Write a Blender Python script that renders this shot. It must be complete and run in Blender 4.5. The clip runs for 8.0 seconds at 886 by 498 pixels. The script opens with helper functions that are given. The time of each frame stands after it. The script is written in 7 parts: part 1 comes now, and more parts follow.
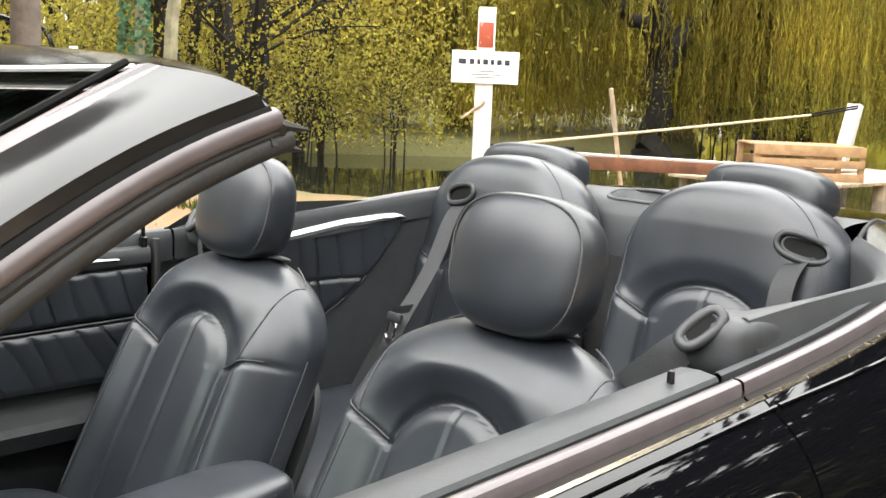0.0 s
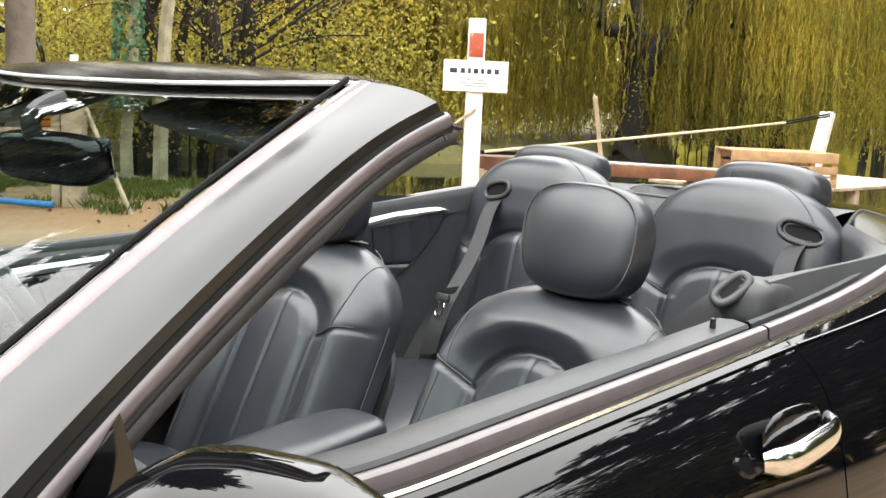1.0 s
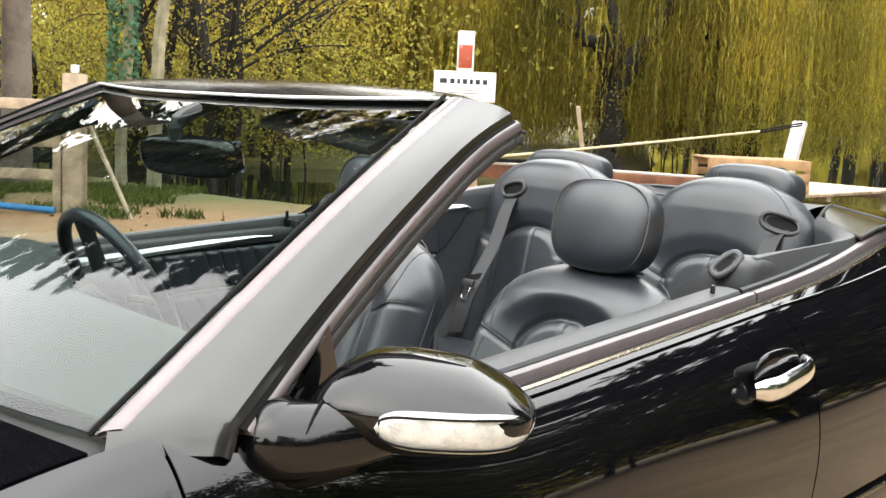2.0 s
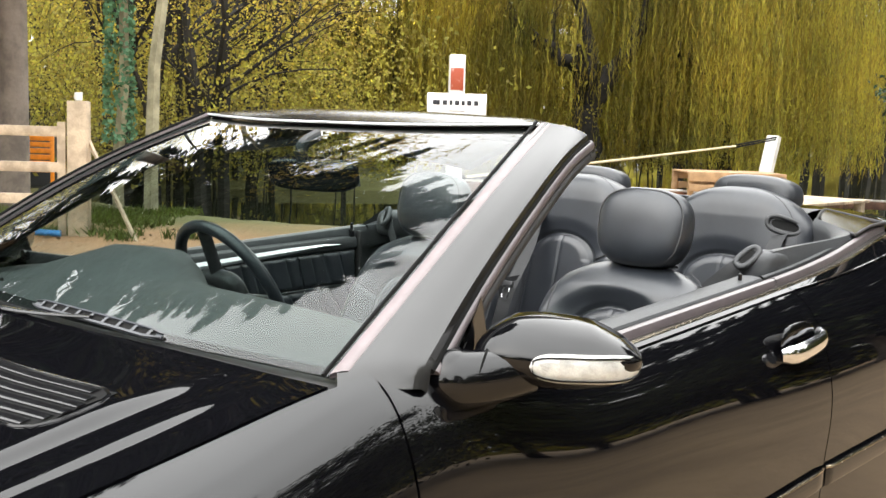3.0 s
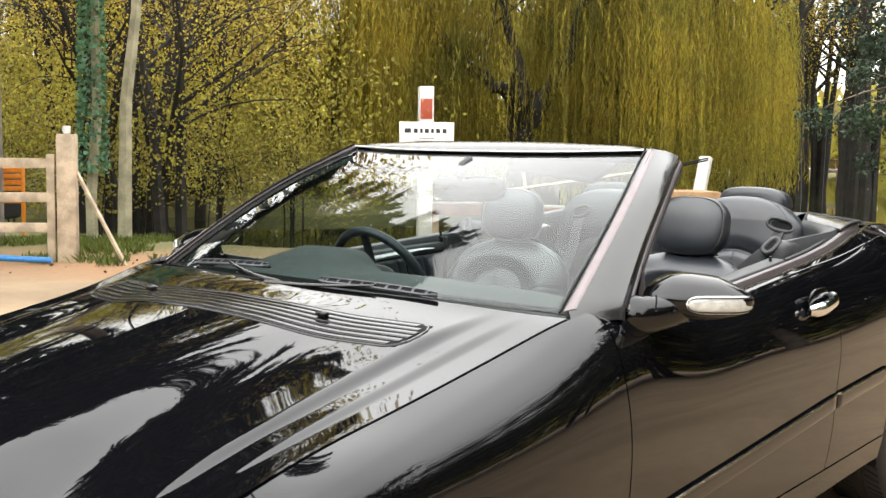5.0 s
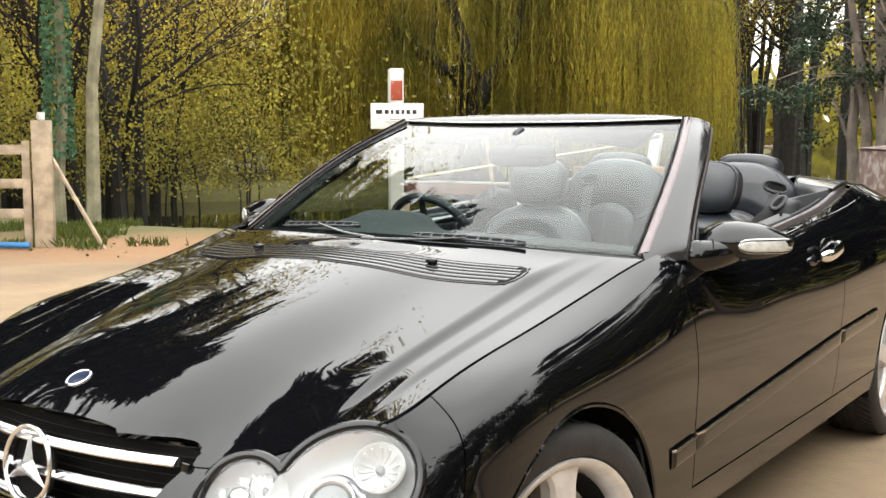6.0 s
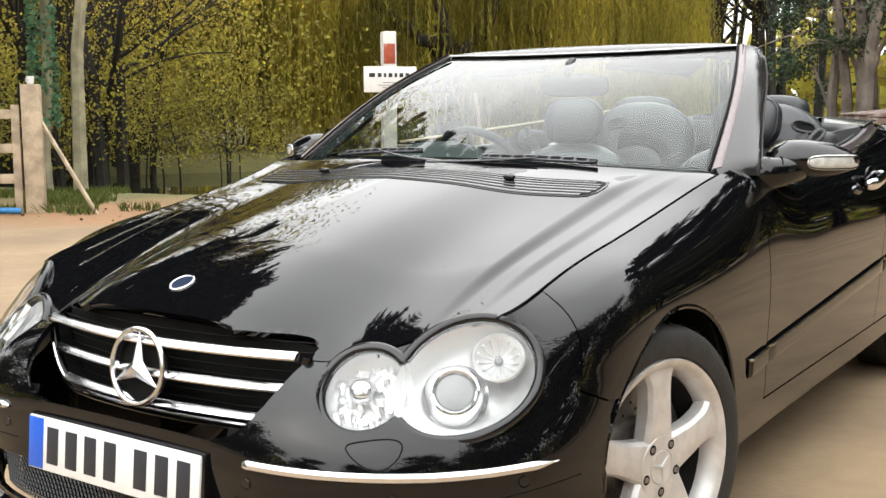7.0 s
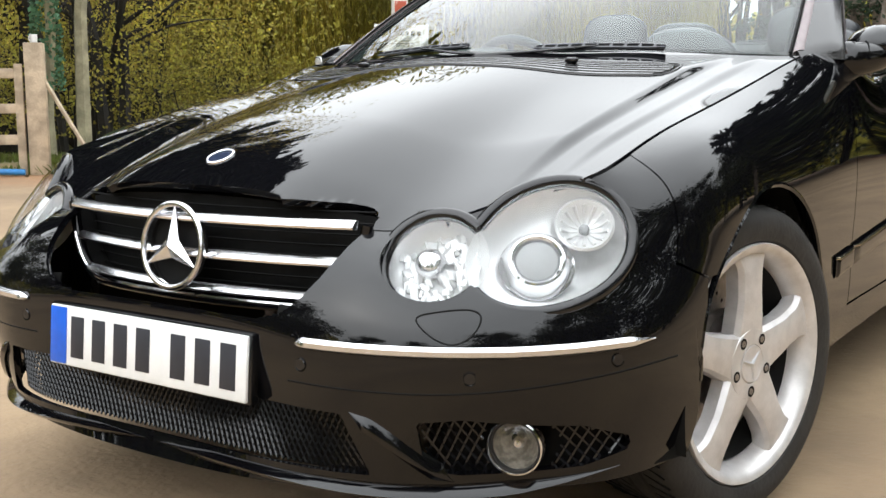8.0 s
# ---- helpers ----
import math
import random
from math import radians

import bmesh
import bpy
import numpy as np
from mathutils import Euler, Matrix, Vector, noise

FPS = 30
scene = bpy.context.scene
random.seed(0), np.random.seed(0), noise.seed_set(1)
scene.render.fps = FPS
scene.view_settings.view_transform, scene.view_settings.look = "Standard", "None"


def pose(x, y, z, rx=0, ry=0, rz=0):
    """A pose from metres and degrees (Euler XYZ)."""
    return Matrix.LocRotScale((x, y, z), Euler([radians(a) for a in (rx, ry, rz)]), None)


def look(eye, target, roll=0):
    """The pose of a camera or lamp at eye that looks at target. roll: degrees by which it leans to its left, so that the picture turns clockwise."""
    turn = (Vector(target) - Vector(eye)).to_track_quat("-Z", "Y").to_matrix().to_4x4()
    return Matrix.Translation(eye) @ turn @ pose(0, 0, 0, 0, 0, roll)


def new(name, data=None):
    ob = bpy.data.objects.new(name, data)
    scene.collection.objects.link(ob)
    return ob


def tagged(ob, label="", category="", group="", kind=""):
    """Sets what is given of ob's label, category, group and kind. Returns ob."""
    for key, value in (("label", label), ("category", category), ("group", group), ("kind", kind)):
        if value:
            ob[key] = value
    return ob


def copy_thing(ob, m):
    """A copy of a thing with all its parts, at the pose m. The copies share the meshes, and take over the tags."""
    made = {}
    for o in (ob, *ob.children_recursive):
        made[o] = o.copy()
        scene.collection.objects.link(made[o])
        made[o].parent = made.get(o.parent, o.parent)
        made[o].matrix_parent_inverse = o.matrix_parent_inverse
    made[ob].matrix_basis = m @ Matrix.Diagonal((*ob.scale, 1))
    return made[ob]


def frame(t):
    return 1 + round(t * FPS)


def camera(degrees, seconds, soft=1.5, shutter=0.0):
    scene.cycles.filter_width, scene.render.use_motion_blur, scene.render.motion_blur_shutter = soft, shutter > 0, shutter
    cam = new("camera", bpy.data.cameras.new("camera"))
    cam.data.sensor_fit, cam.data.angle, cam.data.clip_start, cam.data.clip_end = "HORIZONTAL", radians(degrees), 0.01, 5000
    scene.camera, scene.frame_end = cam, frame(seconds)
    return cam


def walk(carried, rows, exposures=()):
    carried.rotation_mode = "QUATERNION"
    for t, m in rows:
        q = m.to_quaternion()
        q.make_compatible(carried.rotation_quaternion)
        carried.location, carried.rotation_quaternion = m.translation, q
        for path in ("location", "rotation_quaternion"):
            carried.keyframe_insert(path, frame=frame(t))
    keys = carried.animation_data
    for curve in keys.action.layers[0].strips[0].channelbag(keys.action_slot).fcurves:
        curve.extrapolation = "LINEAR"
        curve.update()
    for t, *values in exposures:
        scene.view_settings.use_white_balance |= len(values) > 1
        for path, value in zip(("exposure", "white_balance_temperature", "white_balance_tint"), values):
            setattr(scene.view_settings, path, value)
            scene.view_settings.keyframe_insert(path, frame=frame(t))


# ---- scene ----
cam = camera(44.4, 8.0)
PATH = [
    (0, (1.393, 0.784, 1.295), (-0.072, 2.112, 0.991), 2.5),
    (0.5, (1.462, 0.585, 1.285), (0.013, 1.932, 0.989), 2.5),
    (1, (1.535, 0.419, 1.292), (0.102, 1.784, 1.004), 2.6),
    (1.5, (1.655, 0.228, 1.286), (0.236, 1.609, 1.004), 2.7),
    (1.7, (1.691, 0.153, 1.292), (0.279, 1.542, 1.013), 2.7),
    (2.8, (1.818, -0.316, 1.293), (0.437, 1.111, 1.054), 2.2),
    (3, (1.86, -0.414, 1.295), (0.487, 1.022, 1.062), 1.8),
    (3.5, (1.923, -0.656, 1.31), (0.571, 0.803, 1.102), 1.7),
    (4, (1.953, -0.931, 1.311), (0.626, 0.553, 1.123), 1.4),
    (4.5, (2.002, -1.184, 1.295), (0.708, 0.33, 1.116), 1.1),
    (4.7, (2.018, -1.27, 1.291), (0.732, 0.252, 1.113), 1.1),
    (5.8, (1.961, -1.867, 1.27), (0.771, -0.273, 1.064), 0.1),
    (6, (1.954, -1.966, 1.249), (0.78, -0.361, 1.037), -0.0),
    (6.5, (1.9, -2.141, 1.212), (0.757, -0.517, 0.979), -0.2),
    (7, (1.755, -2.168, 1.098), (0.63, -0.534, 0.844), -0.2),
    (7.5, (1.623, -2.122, 0.952), (0.503, -0.488, 0.68), -0.2),
    (8, (1.529, -2.069, 0.855), (0.405, -0.44, 0.568), -0.3),
]
walk(cam, [(t, look(eye, target, roll)) for t, eye, target, roll in PATH], exposures=[(0.0, 2.25, 7000, 9), (3.5, 1.95, 6900, 9), (6.5, 1.58, 6980, 9), (8.0, 1.36, 6550, 8)])
SKY, SUN = 0.15, 0.5

# ==== place ====
# ---- light: overcast autumn sky, weak broad sun ----
world = bpy.data.worlds.new("world")
scene.world = world
world.use_nodes = True
wn = world.node_tree
sky = wn.nodes.new("ShaderNodeTexSky")
sky.sky_type = "NISHITA"
sky.sun_disc = False
sky.sun_elevation, sky.sun_rotation = radians(42), radians(200)
sky.air_density, sky.dust_density, sky.ozone_density = 1.0, 1.5, 1.0
veil = wn.nodes.new("ShaderNodeHueSaturation")
veil.inputs["Saturation"].default_value = 0.24
wn.links.new(sky.outputs[0], veil.inputs["Color"])
overcast = wn.nodes.new("ShaderNodeMix")
overcast.data_type = "RGBA"
overcast.inputs[0].default_value = 0.8
overcast.inputs[7].default_value = (6.6, 6.9, 7.3, 1)
wn.links.new(veil.outputs[0], overcast.inputs[6])
cloud = wn.nodes.new("ShaderNodeTexNoise")
cloud.inputs["Scale"].default_value, cloud.inputs["Detail"].default_value = 2.2, 5.0
ramp = wn.nodes.new("ShaderNodeMapRange")
ramp.inputs["To Min"].default_value, ramp.inputs["To Max"].default_value = 0.75, 1.25
wn.links.new(cloud.outputs["Fac"], ramp.inputs["Value"])
tone = wn.nodes.new("ShaderNodeMix")
tone.data_type, tone.blend_type = "RGBA", "MULTIPLY"
tone.inputs[0].default_value = 1.0
wn.links.new(overcast.outputs[2], tone.inputs[6])
wn.links.new(ramp.outputs[0], tone.inputs[7])
# an overcast sky is brightest overhead
where = wn.nodes.new("ShaderNodeTexCoord")
axes = wn.nodes.new("ShaderNodeSeparateXYZ")
wn.links.new(where.outputs["Generated"], axes.inputs[0])
rise = wn.nodes.new("ShaderNodeMapRange")
rise.inputs["From Min"].default_value, rise.inputs["From Max"].default_value = 0.10, 1.0
rise.inputs["To Min"].default_value, rise.inputs["To Max"].default_value = 0.85, 1.7
wn.links.new(axes.outputs[2], rise.inputs["Value"])
dome = wn.nodes.new("ShaderNodeMix")
dome.data_type, dome.blend_type = "RGBA", "MULTIPLY"
dome.inputs[0].default_value = 1.0
wn.links.new(tone.outputs[2], dome.inputs[6])
wn.links.new(rise.outputs[0], dome.inputs[7])
wn.links.new(dome.outputs[2], wn.nodes["Background"].inputs["Color"])
wn.nodes["Background"].inputs["Strength"].default_value = SKY
sun = new("sun", bpy.data.lights.new("sun", "SUN"))
sun.data.energy, sun.data.angle, sun.data.color = SUN, radians(170), (1.0, 0.96, 0.9)
sun.matrix_world = look((2, -4, 17), (0, 0, 0))

# ---- building tools ----
def grid_faces(nu, nv, at=0, close_u=False, close_v=False):
    out = []
    for i in range(nu if close_u else nu - 1):
        for j in range(nv if close_v else nv - 1):
            a, b = i, (i + 1) % nu
            c, d = j, (j + 1) % nv
            out.append((at + a * nv + c, at + b * nv + c, at + b * nv + d, at + a * nv + d))
    return out


class Shape:
    """Gathers vertices and faces of one mesh."""

    def __init__(self):
        self.v, self.f = [], []

    def grid(self, p, close_u=False, close_v=False, flip=False):
        p = np.asarray(p, float)
        fs = grid_faces(p.shape[0], p.shape[1], len(self.v), close_u, close_v)
        self.v += [tuple(q) for q in p.reshape(-1, 3)]
        self.f += [f[::-1] for f in fs] if flip else fs
        return self

    def poly(self, pts, flip=False):
        n = len(self.v)
        self.v += [tuple(map(float, q)) for q in pts]
        ids = tuple(range(n, n + len(pts)))
        self.f.append(ids[::-1] if flip else ids)
        return self

    def tube(self, path, r, n=8, closed=False, flat=1.0, up=None):
        p = np.asarray(path, float)
        m = len(p)
        t = np.roll(p, -1, 0) - np.roll(p, 1, 0) if closed else np.gradient(p, axis=0)
        t /= np.linalg.norm(t, axis=1)[:, None] + 1e-12
        rr = np.broadcast_to(np.asarray(r, float), (m,))
        ref = np.array(up if up is not None else (0.0, 0.0, 1.0))
        if up is None and abs(t @ ref).mean() > 0.8:
            ref = np.array((1.0, 0.0, 0.0))
        a = np.cross(t, ref)
        a /= np.linalg.norm(a, axis=1)[:, None] + 1e-12
        b = np.cross(a, t)
        ang = np.linspace(0, 2 * np.pi, n, endpoint=False)
        q = p[:, None] + rr[:, None, None] * (np.cos(ang)[None, :, None] * a[:, None] + flat * np.sin(ang)[None, :, None] * b[:, None])
        self.grid(q, close_u=closed, close_v=True)
        if not closed:
            self.poly(q[0])
            self.poly(q[-1], flip=True)
        return self

    def lathe(self, prof, m, n=32):
        """prof: rows of radius, height; turned round the z axis of the pose m."""
        ang = np.linspace(0, 2 * np.pi, n, endpoint=False)
        pts = [[m @ Vector((r * math.cos(a), r * math.sin(a), h)) for r, h in prof] for a in ang]
        return self.grid(pts, close_u=True)

    def box(self, c, size, bevel=0.004, m=None):
        bm = bmesh.new()
        bmesh.ops.create_cube(bm, size=1.0)
        for q in bm.verts:
            q.co = Vector((q.co.x * size[0], q.co.y * size[1], q.co.z * size[2]))
        if bevel:
            bmesh.ops.bevel(bm, geom=bm.edges[:], offset=min(bevel, min(size) * 0.45), segments=2, affect="EDGES", profile=0.5)
        return self.add_bm(bm, (m or Matrix()) if m else Matrix.Translation(c))

    def add_bm(self, bm, m=Matrix()):
        n = len(self.v)
        bm.verts.index_update()
        self.v += [tuple(m @ q.co) for q in bm.verts]
        self.f += [tuple(n + q.index for q in f.verts) for f in bm.faces]
        bm.free()
        return self

    def egg(self, c, size, e1=0.8, e2=0.8, m=Matrix(), nu=28, nv=20, shape=None):
        """A rounded block: half sizes, and how square it is."""
        sp = lambda w, e: np.sign(w) * np.abs(w) ** e  # noqa: E731
        th, ph = np.linspace(-np.pi, np.pi, nu, endpoint=False), np.linspace(-np.pi / 2, np.pi / 2, nv)
        T, P = np.meshgrid(th, ph, indexing="ij")
        x, y, z = sp(np.cos(P), e1) * sp(np.cos(T), e2), sp(np.cos(P), e1) * sp(np.sin(T), e2), sp(np.sin(P), e1)
        q = np.stack([x, y, z], -1)
        if shape:
            q = shape(q)
        q = q * np.array(size)
        rot, off = np.array(m.to_3x3()), np.array(m.translation) + np.array(c)
        return self.grid(q @ rot.T + off, close_u=True)

    def mirrored(self):
        s = Shape()
        s.v = [(-x, y, z) for x, y, z in self.v]
        s.f = [f[::-1] for f in self.f]
        return s

    def put(self, name, material, parent=None, label="", smooth=38):
        me = bpy.data.meshes.new(name)
        me.from_pydata(self.v, [], self.f)
        me.materials.append(material)
        me.update()
        if smooth:
            me.shade_smooth()
            me.set_sharp_from_angle(angle=radians(smooth))
        ob = new(name, me)
        ob.parent = parent
        if label:
            tagged(ob, label)
        return ob


def curve3(knots, pts, at):
    """A natural cubic spline through pts (any trailing shape) at the knots."""
    k, p, at = np.asarray(knots, float), np.asarray(pts, float), np.asarray(at, float)
    n = len(k)
    h = np.diff(k)
    A = np.zeros((n, n))
    A[0, 0] = A[-1, -1] = 1
    flat = p.reshape(n, -1)
    rhs = np.zeros_like(flat)
    for i in range(1, n - 1):
        A[i, i - 1], A[i, i], A[i, i + 1] = h[i - 1], 2 * (h[i - 1] + h[i]), h[i]
        rhs[i] = 6 * ((flat[i + 1] - flat[i]) / h[i] - (flat[i] - flat[i - 1]) / h[i - 1])
    M = np.linalg.solve(A, rhs)
    i = np.clip(np.searchsorted(k, at, side="right") - 1, 0, n - 2)
    w, hi = (at - k[i])[:, None], h[i][:, None]
    b = (flat[i + 1] - flat[i]) / hi - hi * (2 * M[i] + M[i + 1]) / 6
    out = flat[i] + w * (b + w * (M[i] / 2 + w * (M[i + 1] - M[i]) / (6 * hi)))
    return out.reshape((len(at),) + p.shape[1:])


def bend(pts, n):
    """n points of a smooth curve through a few."""
    p = np.asarray(pts, float)
    k = np.r_[0, np.cumsum(np.linalg.norm(np.diff(p, axis=0), axis=1))]
    return curve3(k, p, np.linspace(0, k[-1], n))


def smooth01(x):
    x = np.clip(x, 0, 1)
    return x * x * (3 - 2 * x)


def thing(name, label, category, group="", at=(0, 0, 0)):
    ob = new(name)
    ob.location = at
    return tagged(ob, label, category, group)

# ---- materials ----
def material(name, colour, rough=0.5, metal=0.0, vary=0.0, scale=8.0, bump=0.0, bump_scale=60.0, coat=0.0, second=None, spread=(0.4, 0.6), rough_vary=0.0, spec=0.5, island=0.0):
    m = bpy.data.materials.new(name)
    m.use_nodes = True
    t = m.node_tree
    b = t.nodes["Principled BSDF"]
    b.inputs["Roughness"].default_value, b.inputs["Metallic"].default_value = rough, metal
    b.inputs["Coat Weight"].default_value = coat
    b.inputs["Coat Roughness"].default_value = 0.02
    b.inputs["Specular IOR Level"].default_value = spec
    b.inputs["Base Color"].default_value = (*colour, 1)
    pos = t.nodes.new("ShaderNodeTexCoord")

    def noise_at(s, detail=4.0):
        n = t.nodes.new("ShaderNodeTexNoise")
        n.inputs["Scale"].default_value, n.inputs["Detail"].default_value = s, detail
        t.links.new(pos.outputs["Object"], n.inputs["Vector"])
        return n

    src = None
    if vary or second:
        n = noise_at(scale)
        r = t.nodes.new("ShaderNodeMapRange")
        r.inputs["From Min"].default_value, r.inputs["From Max"].default_value = spread
        t.links.new(n.outputs["Fac"], r.inputs["Value"])
        mix = t.nodes.new("ShaderNodeMix")
        mix.data_type = "RGBA"
        other = second or tuple(c * (1 - vary) for c in colour)
        mix.inputs[6].default_value, mix.inputs[7].default_value = (*colour, 1), (*other, 1)
        t.links.new(r.outputs[0], mix.inputs[0])
        n2 = noise_at(scale * 9)
        mix2 = t.nodes.new("ShaderNodeMix")
        mix2.data_type, mix2.blend_type = "RGBA", "MULTIPLY"
        r2 = t.nodes.new("ShaderNodeMapRange")
        r2.inputs["To Min"].default_value, r2.inputs["To Max"].default_value = 1 - vary * 0.6, 1 + vary * 0.4
        t.links.new(n2.outputs["Fac"], r2.inputs["Value"])
        mix2.inputs[0].default_value = 1.0
        t.links.new(mix.outputs[2], mix2.inputs[6])
        t.links.new(r2.outputs[0], mix2.inputs[7])
        src = mix2.outputs[2]
    if island:
        g = t.nodes.new("ShaderNodeNewGeometry")
        hs = t.nodes.new("ShaderNodeHueSaturation")
        r3 = t.nodes.new("ShaderNodeMapRange")
        r3.inputs["To Min"].default_value, r3.inputs["To Max"].default_value = 1 - island, 1 + island
        t.links.new(g.outputs["Random Per Island"], r3.inputs["Value"])
        t.links.new(r3.outputs[0], hs.inputs["Value"])
        r4 = t.nodes.new("ShaderNodeMapRange")
        r4.inputs["To Min"].default_value, r4.inputs["To Max"].default_value = 0.5 - island * 0.06, 0.5 + island * 0.04
        t.links.new(g.outputs["Random Per Island"], r4.inputs["Value"])
        t.links.new(r4.outputs[0], hs.inputs["Hue"])
        if src:
            t.links.new(src, hs.inputs["Color"])
        else:
            hs.inputs["Color"].default_value = (*colour, 1)
        src = hs.outputs[0]
    if src:
        t.links.new(src, b.inputs["Base Color"])
    if rough_vary:
        n = noise_at(scale * 2.5)
        r = t.nodes.new("ShaderNodeMapRange")
        r.inputs["To Min"].default_value, r.inputs["To Max"].default_value = rough * (1 - rough_vary), min(1, rough * (1 + rough_vary))
        t.links.new(n.outputs["Fac"], r.inputs["Value"])
        t.links.new(r.outputs[0], b.inputs["Roughness"])
    if bump:
        n = noise_at(bump_scale, 6.0)
        u = t.nodes.new("ShaderNodeBump")
        u.inputs["Strength"].default_value, u.inputs["Distance"].default_value = bump, 0.01
        t.links.new(n.outputs["Fac"], u.inputs["Height"])
        t.links.new(u.outputs[0], b.inputs["Normal"])
    return m


def glass(name, tint, gloss_floor=0.05, power=5.0):
    """Clear sheet: see-through by its tint, glossy by the slant of the view."""
    m = bpy.data.materials.new(name)
    m.use_nodes = True
    t = m.node_tree
    t.nodes.remove(t.nodes["Principled BSDF"])
    see, gloss, mix = t.nodes.new("ShaderNodeBsdfTransparent"), t.nodes.new("ShaderNodeBsdfGlossy"), t.nodes.new("ShaderNodeMixShader")
    see.inputs[0].default_value = (*tint, 1)
    gloss.inputs["Roughness"].default_value = 0.0
    lw = t.nodes.new("ShaderNodeLayerWeight")
    lw.inputs["Blend"].default_value = 0.5
    pw = t.nodes.new("ShaderNodeMath")
    pw.operation = "POWER"
    pw.inputs[1].default_value = power
    t.links.new(lw.outputs["Facing"], pw.inputs[0])
    r = t.nodes.new("ShaderNodeMapRange")
    r.inputs["To Min"].default_value, r.inputs["To Max"].default_value = gloss_floor, 1.0
    t.links.new(pw.outputs[0], r.inputs["Value"])
    t.links.new(r.outputs[0], mix.inputs[0])
    t.links.new(see.outputs[0], mix.inputs[1])
    t.links.new(gloss.outputs[0], mix.inputs[2])
    t.links.new(mix.outputs[0], t.nodes["Material Output"].inputs["Surface"])
    return m


PAINT = material("black_paint", (0.0028, 0.0028, 0.0036), 0.025, 0.0, vary=0.2, scale=400, spec=0.44)
GLOSS = material("black_gloss_plastic", (0.006, 0.006, 0.007), 0.12, vary=0.2, scale=30)
CHROME = material("chrome", (0.70, 0.70, 0.72), 0.08, 1.0, rough_vary=0.5, scale=30)
POLISHED = material("polished_bright_metal", (0.74, 0.74, 0.76), 0.22, 1.0, rough_vary=0.3, scale=40)
SATIN = material("satin_aluminium", (0.66, 0.67, 0.68), 0.42, 0.7, rough_vary=0.25, scale=40)
ALLOY = material("silver_alloy", (0.66, 0.64, 0.63), 0.40, 0.45, vary=0.12, scale=25, rough_vary=0.3)
REFLECT = material("lamp_reflector", (0.60, 0.60, 0.60), 0.30, 0.4, vary=0.08, scale=60)
RUBBER = material("black_rubber", (0.018, 0.017, 0.017), 0.62, vary=0.3, scale=18, bump=0.1, bump_scale=120)
TYRE = material("tyre_rubber", (0.022, 0.021, 0.02), 0.7, vary=0.35, scale=14, bump=0.15, bump_scale=90)
PLASTIC = material("dark_grey_plastic", (0.022, 0.023, 0.025), 0.5, vary=0.2, scale=40, bump=0.12, bump_scale=500)
TRIM = material("grey_soft_trim", (0.034, 0.036, 0.039), 0.5, vary=0.15, scale=25, bump=0.1, bump_scale=400)
LEATHER = material("black_leather", (0.022, 0.025, 0.031), 0.34, vary=0.25, scale=9, bump=0.006, bump_scale=260, rough_vary=0.25, spec=0.62)
THREAD = material("grey_thread", (0.06, 0.06, 0.063), 0.7, vary=0.2, scale=200)
WEB = material("seat_belt_web", (0.020, 0.021, 0.023), 0.65, vary=0.3, scale=300, bump=0.2, bump_scale=700)
CARPET = material("black_carpet", (0.015, 0.015, 0.016), 0.95, vary=0.4, scale=90, bump=0.4, bump_scale=400)
DARK = material("black_void_plastic", (0.006, 0.006, 0.006), 0.7, vary=0.2, scale=50, spec=0.12)
STEEL = material("brake_steel", (0.35, 0.32, 0.30), 0.4, 0.9, vary=0.3, scale=30, rough_vary=0.4)
SCREEN = glass("windscreen_glass", (0.60, 0.69, 0.67), 0.046, 4.3)
DASH = material("dashboard_plastic", (0.04, 0.044, 0.044), 0.6, vary=0.15, scale=30, bump=0.15, bump_scale=300)
CLEAR = glass("lamp_glass", (0.95, 0.96, 0.96), 0.06, 4.5)
WHITE = material("white_plate", (0.72, 0.72, 0.71), 0.35, vary=0.05, scale=30)
BLUE = material("blue_plate_band", (0.01, 0.10, 0.55), 0.35, vary=0.1, scale=40)
INK = material("dark_lettering", (0.02, 0.022, 0.03), 0.5, vary=0.1, scale=50)
LAMPWHITE = material("frosted_lamp_lens", (0.62, 0.62, 0.59), 0.14, 0.25, vary=0.25, scale=45, bump=0.25, bump_scale=70)

# ---- ground, pond ----
def pond(x, y):
    """Below nought inside the pond: metres to its shore."""
    u, w = -.74 * x + .67 * y, .67 * x + .74 * y
    near = 11.6 + .06 * (w - 0) ** 2 * (w < 0) + np.interp(w, (-12, -3.2, -1.0, 1.5, 30), (6.0, 2.6, .6, -.2, 0))
    far = np.interp(w, (-40, -6, 2, 8, 14, 22, 40), (22, 22, 24, 29, 52, 75, 90))
    return np.maximum(near - u, u - far)


rr = np.r_[np.linspace(0, 40, 130), np.geomspace(41, 3000, 50)]
aa = np.linspace(0, 2 * np.pi, 181)[:-1]
R_, A_ = np.meshgrid(rr, aa, indexing="ij")
X, Y = R_ * np.cos(A_) - 4, R_ * np.sin(A_) + 4
dep = pond(X, Y)
Z = -1.0 * smooth01(-dep / 1.4 + .15)
far_land = smooth01((np.hypot(X, Y) - 22) / 12) * (dep > 0)
Z = np.where(dep > 0, Z * 1.0, Z)
rough = np.array([noise.noise(Vector((a * .35, b * .35, 0))) for a, b in zip(X.ravel(), Y.ravel())]).reshape(X.shape)
Z += rough * .03 * smooth01((np.hypot(X - .0, Y - 1.3) - 5.5) / 5) + far_land * .25
gs = Shape().grid(np.stack([X, Y, Z], -1), close_v=True)


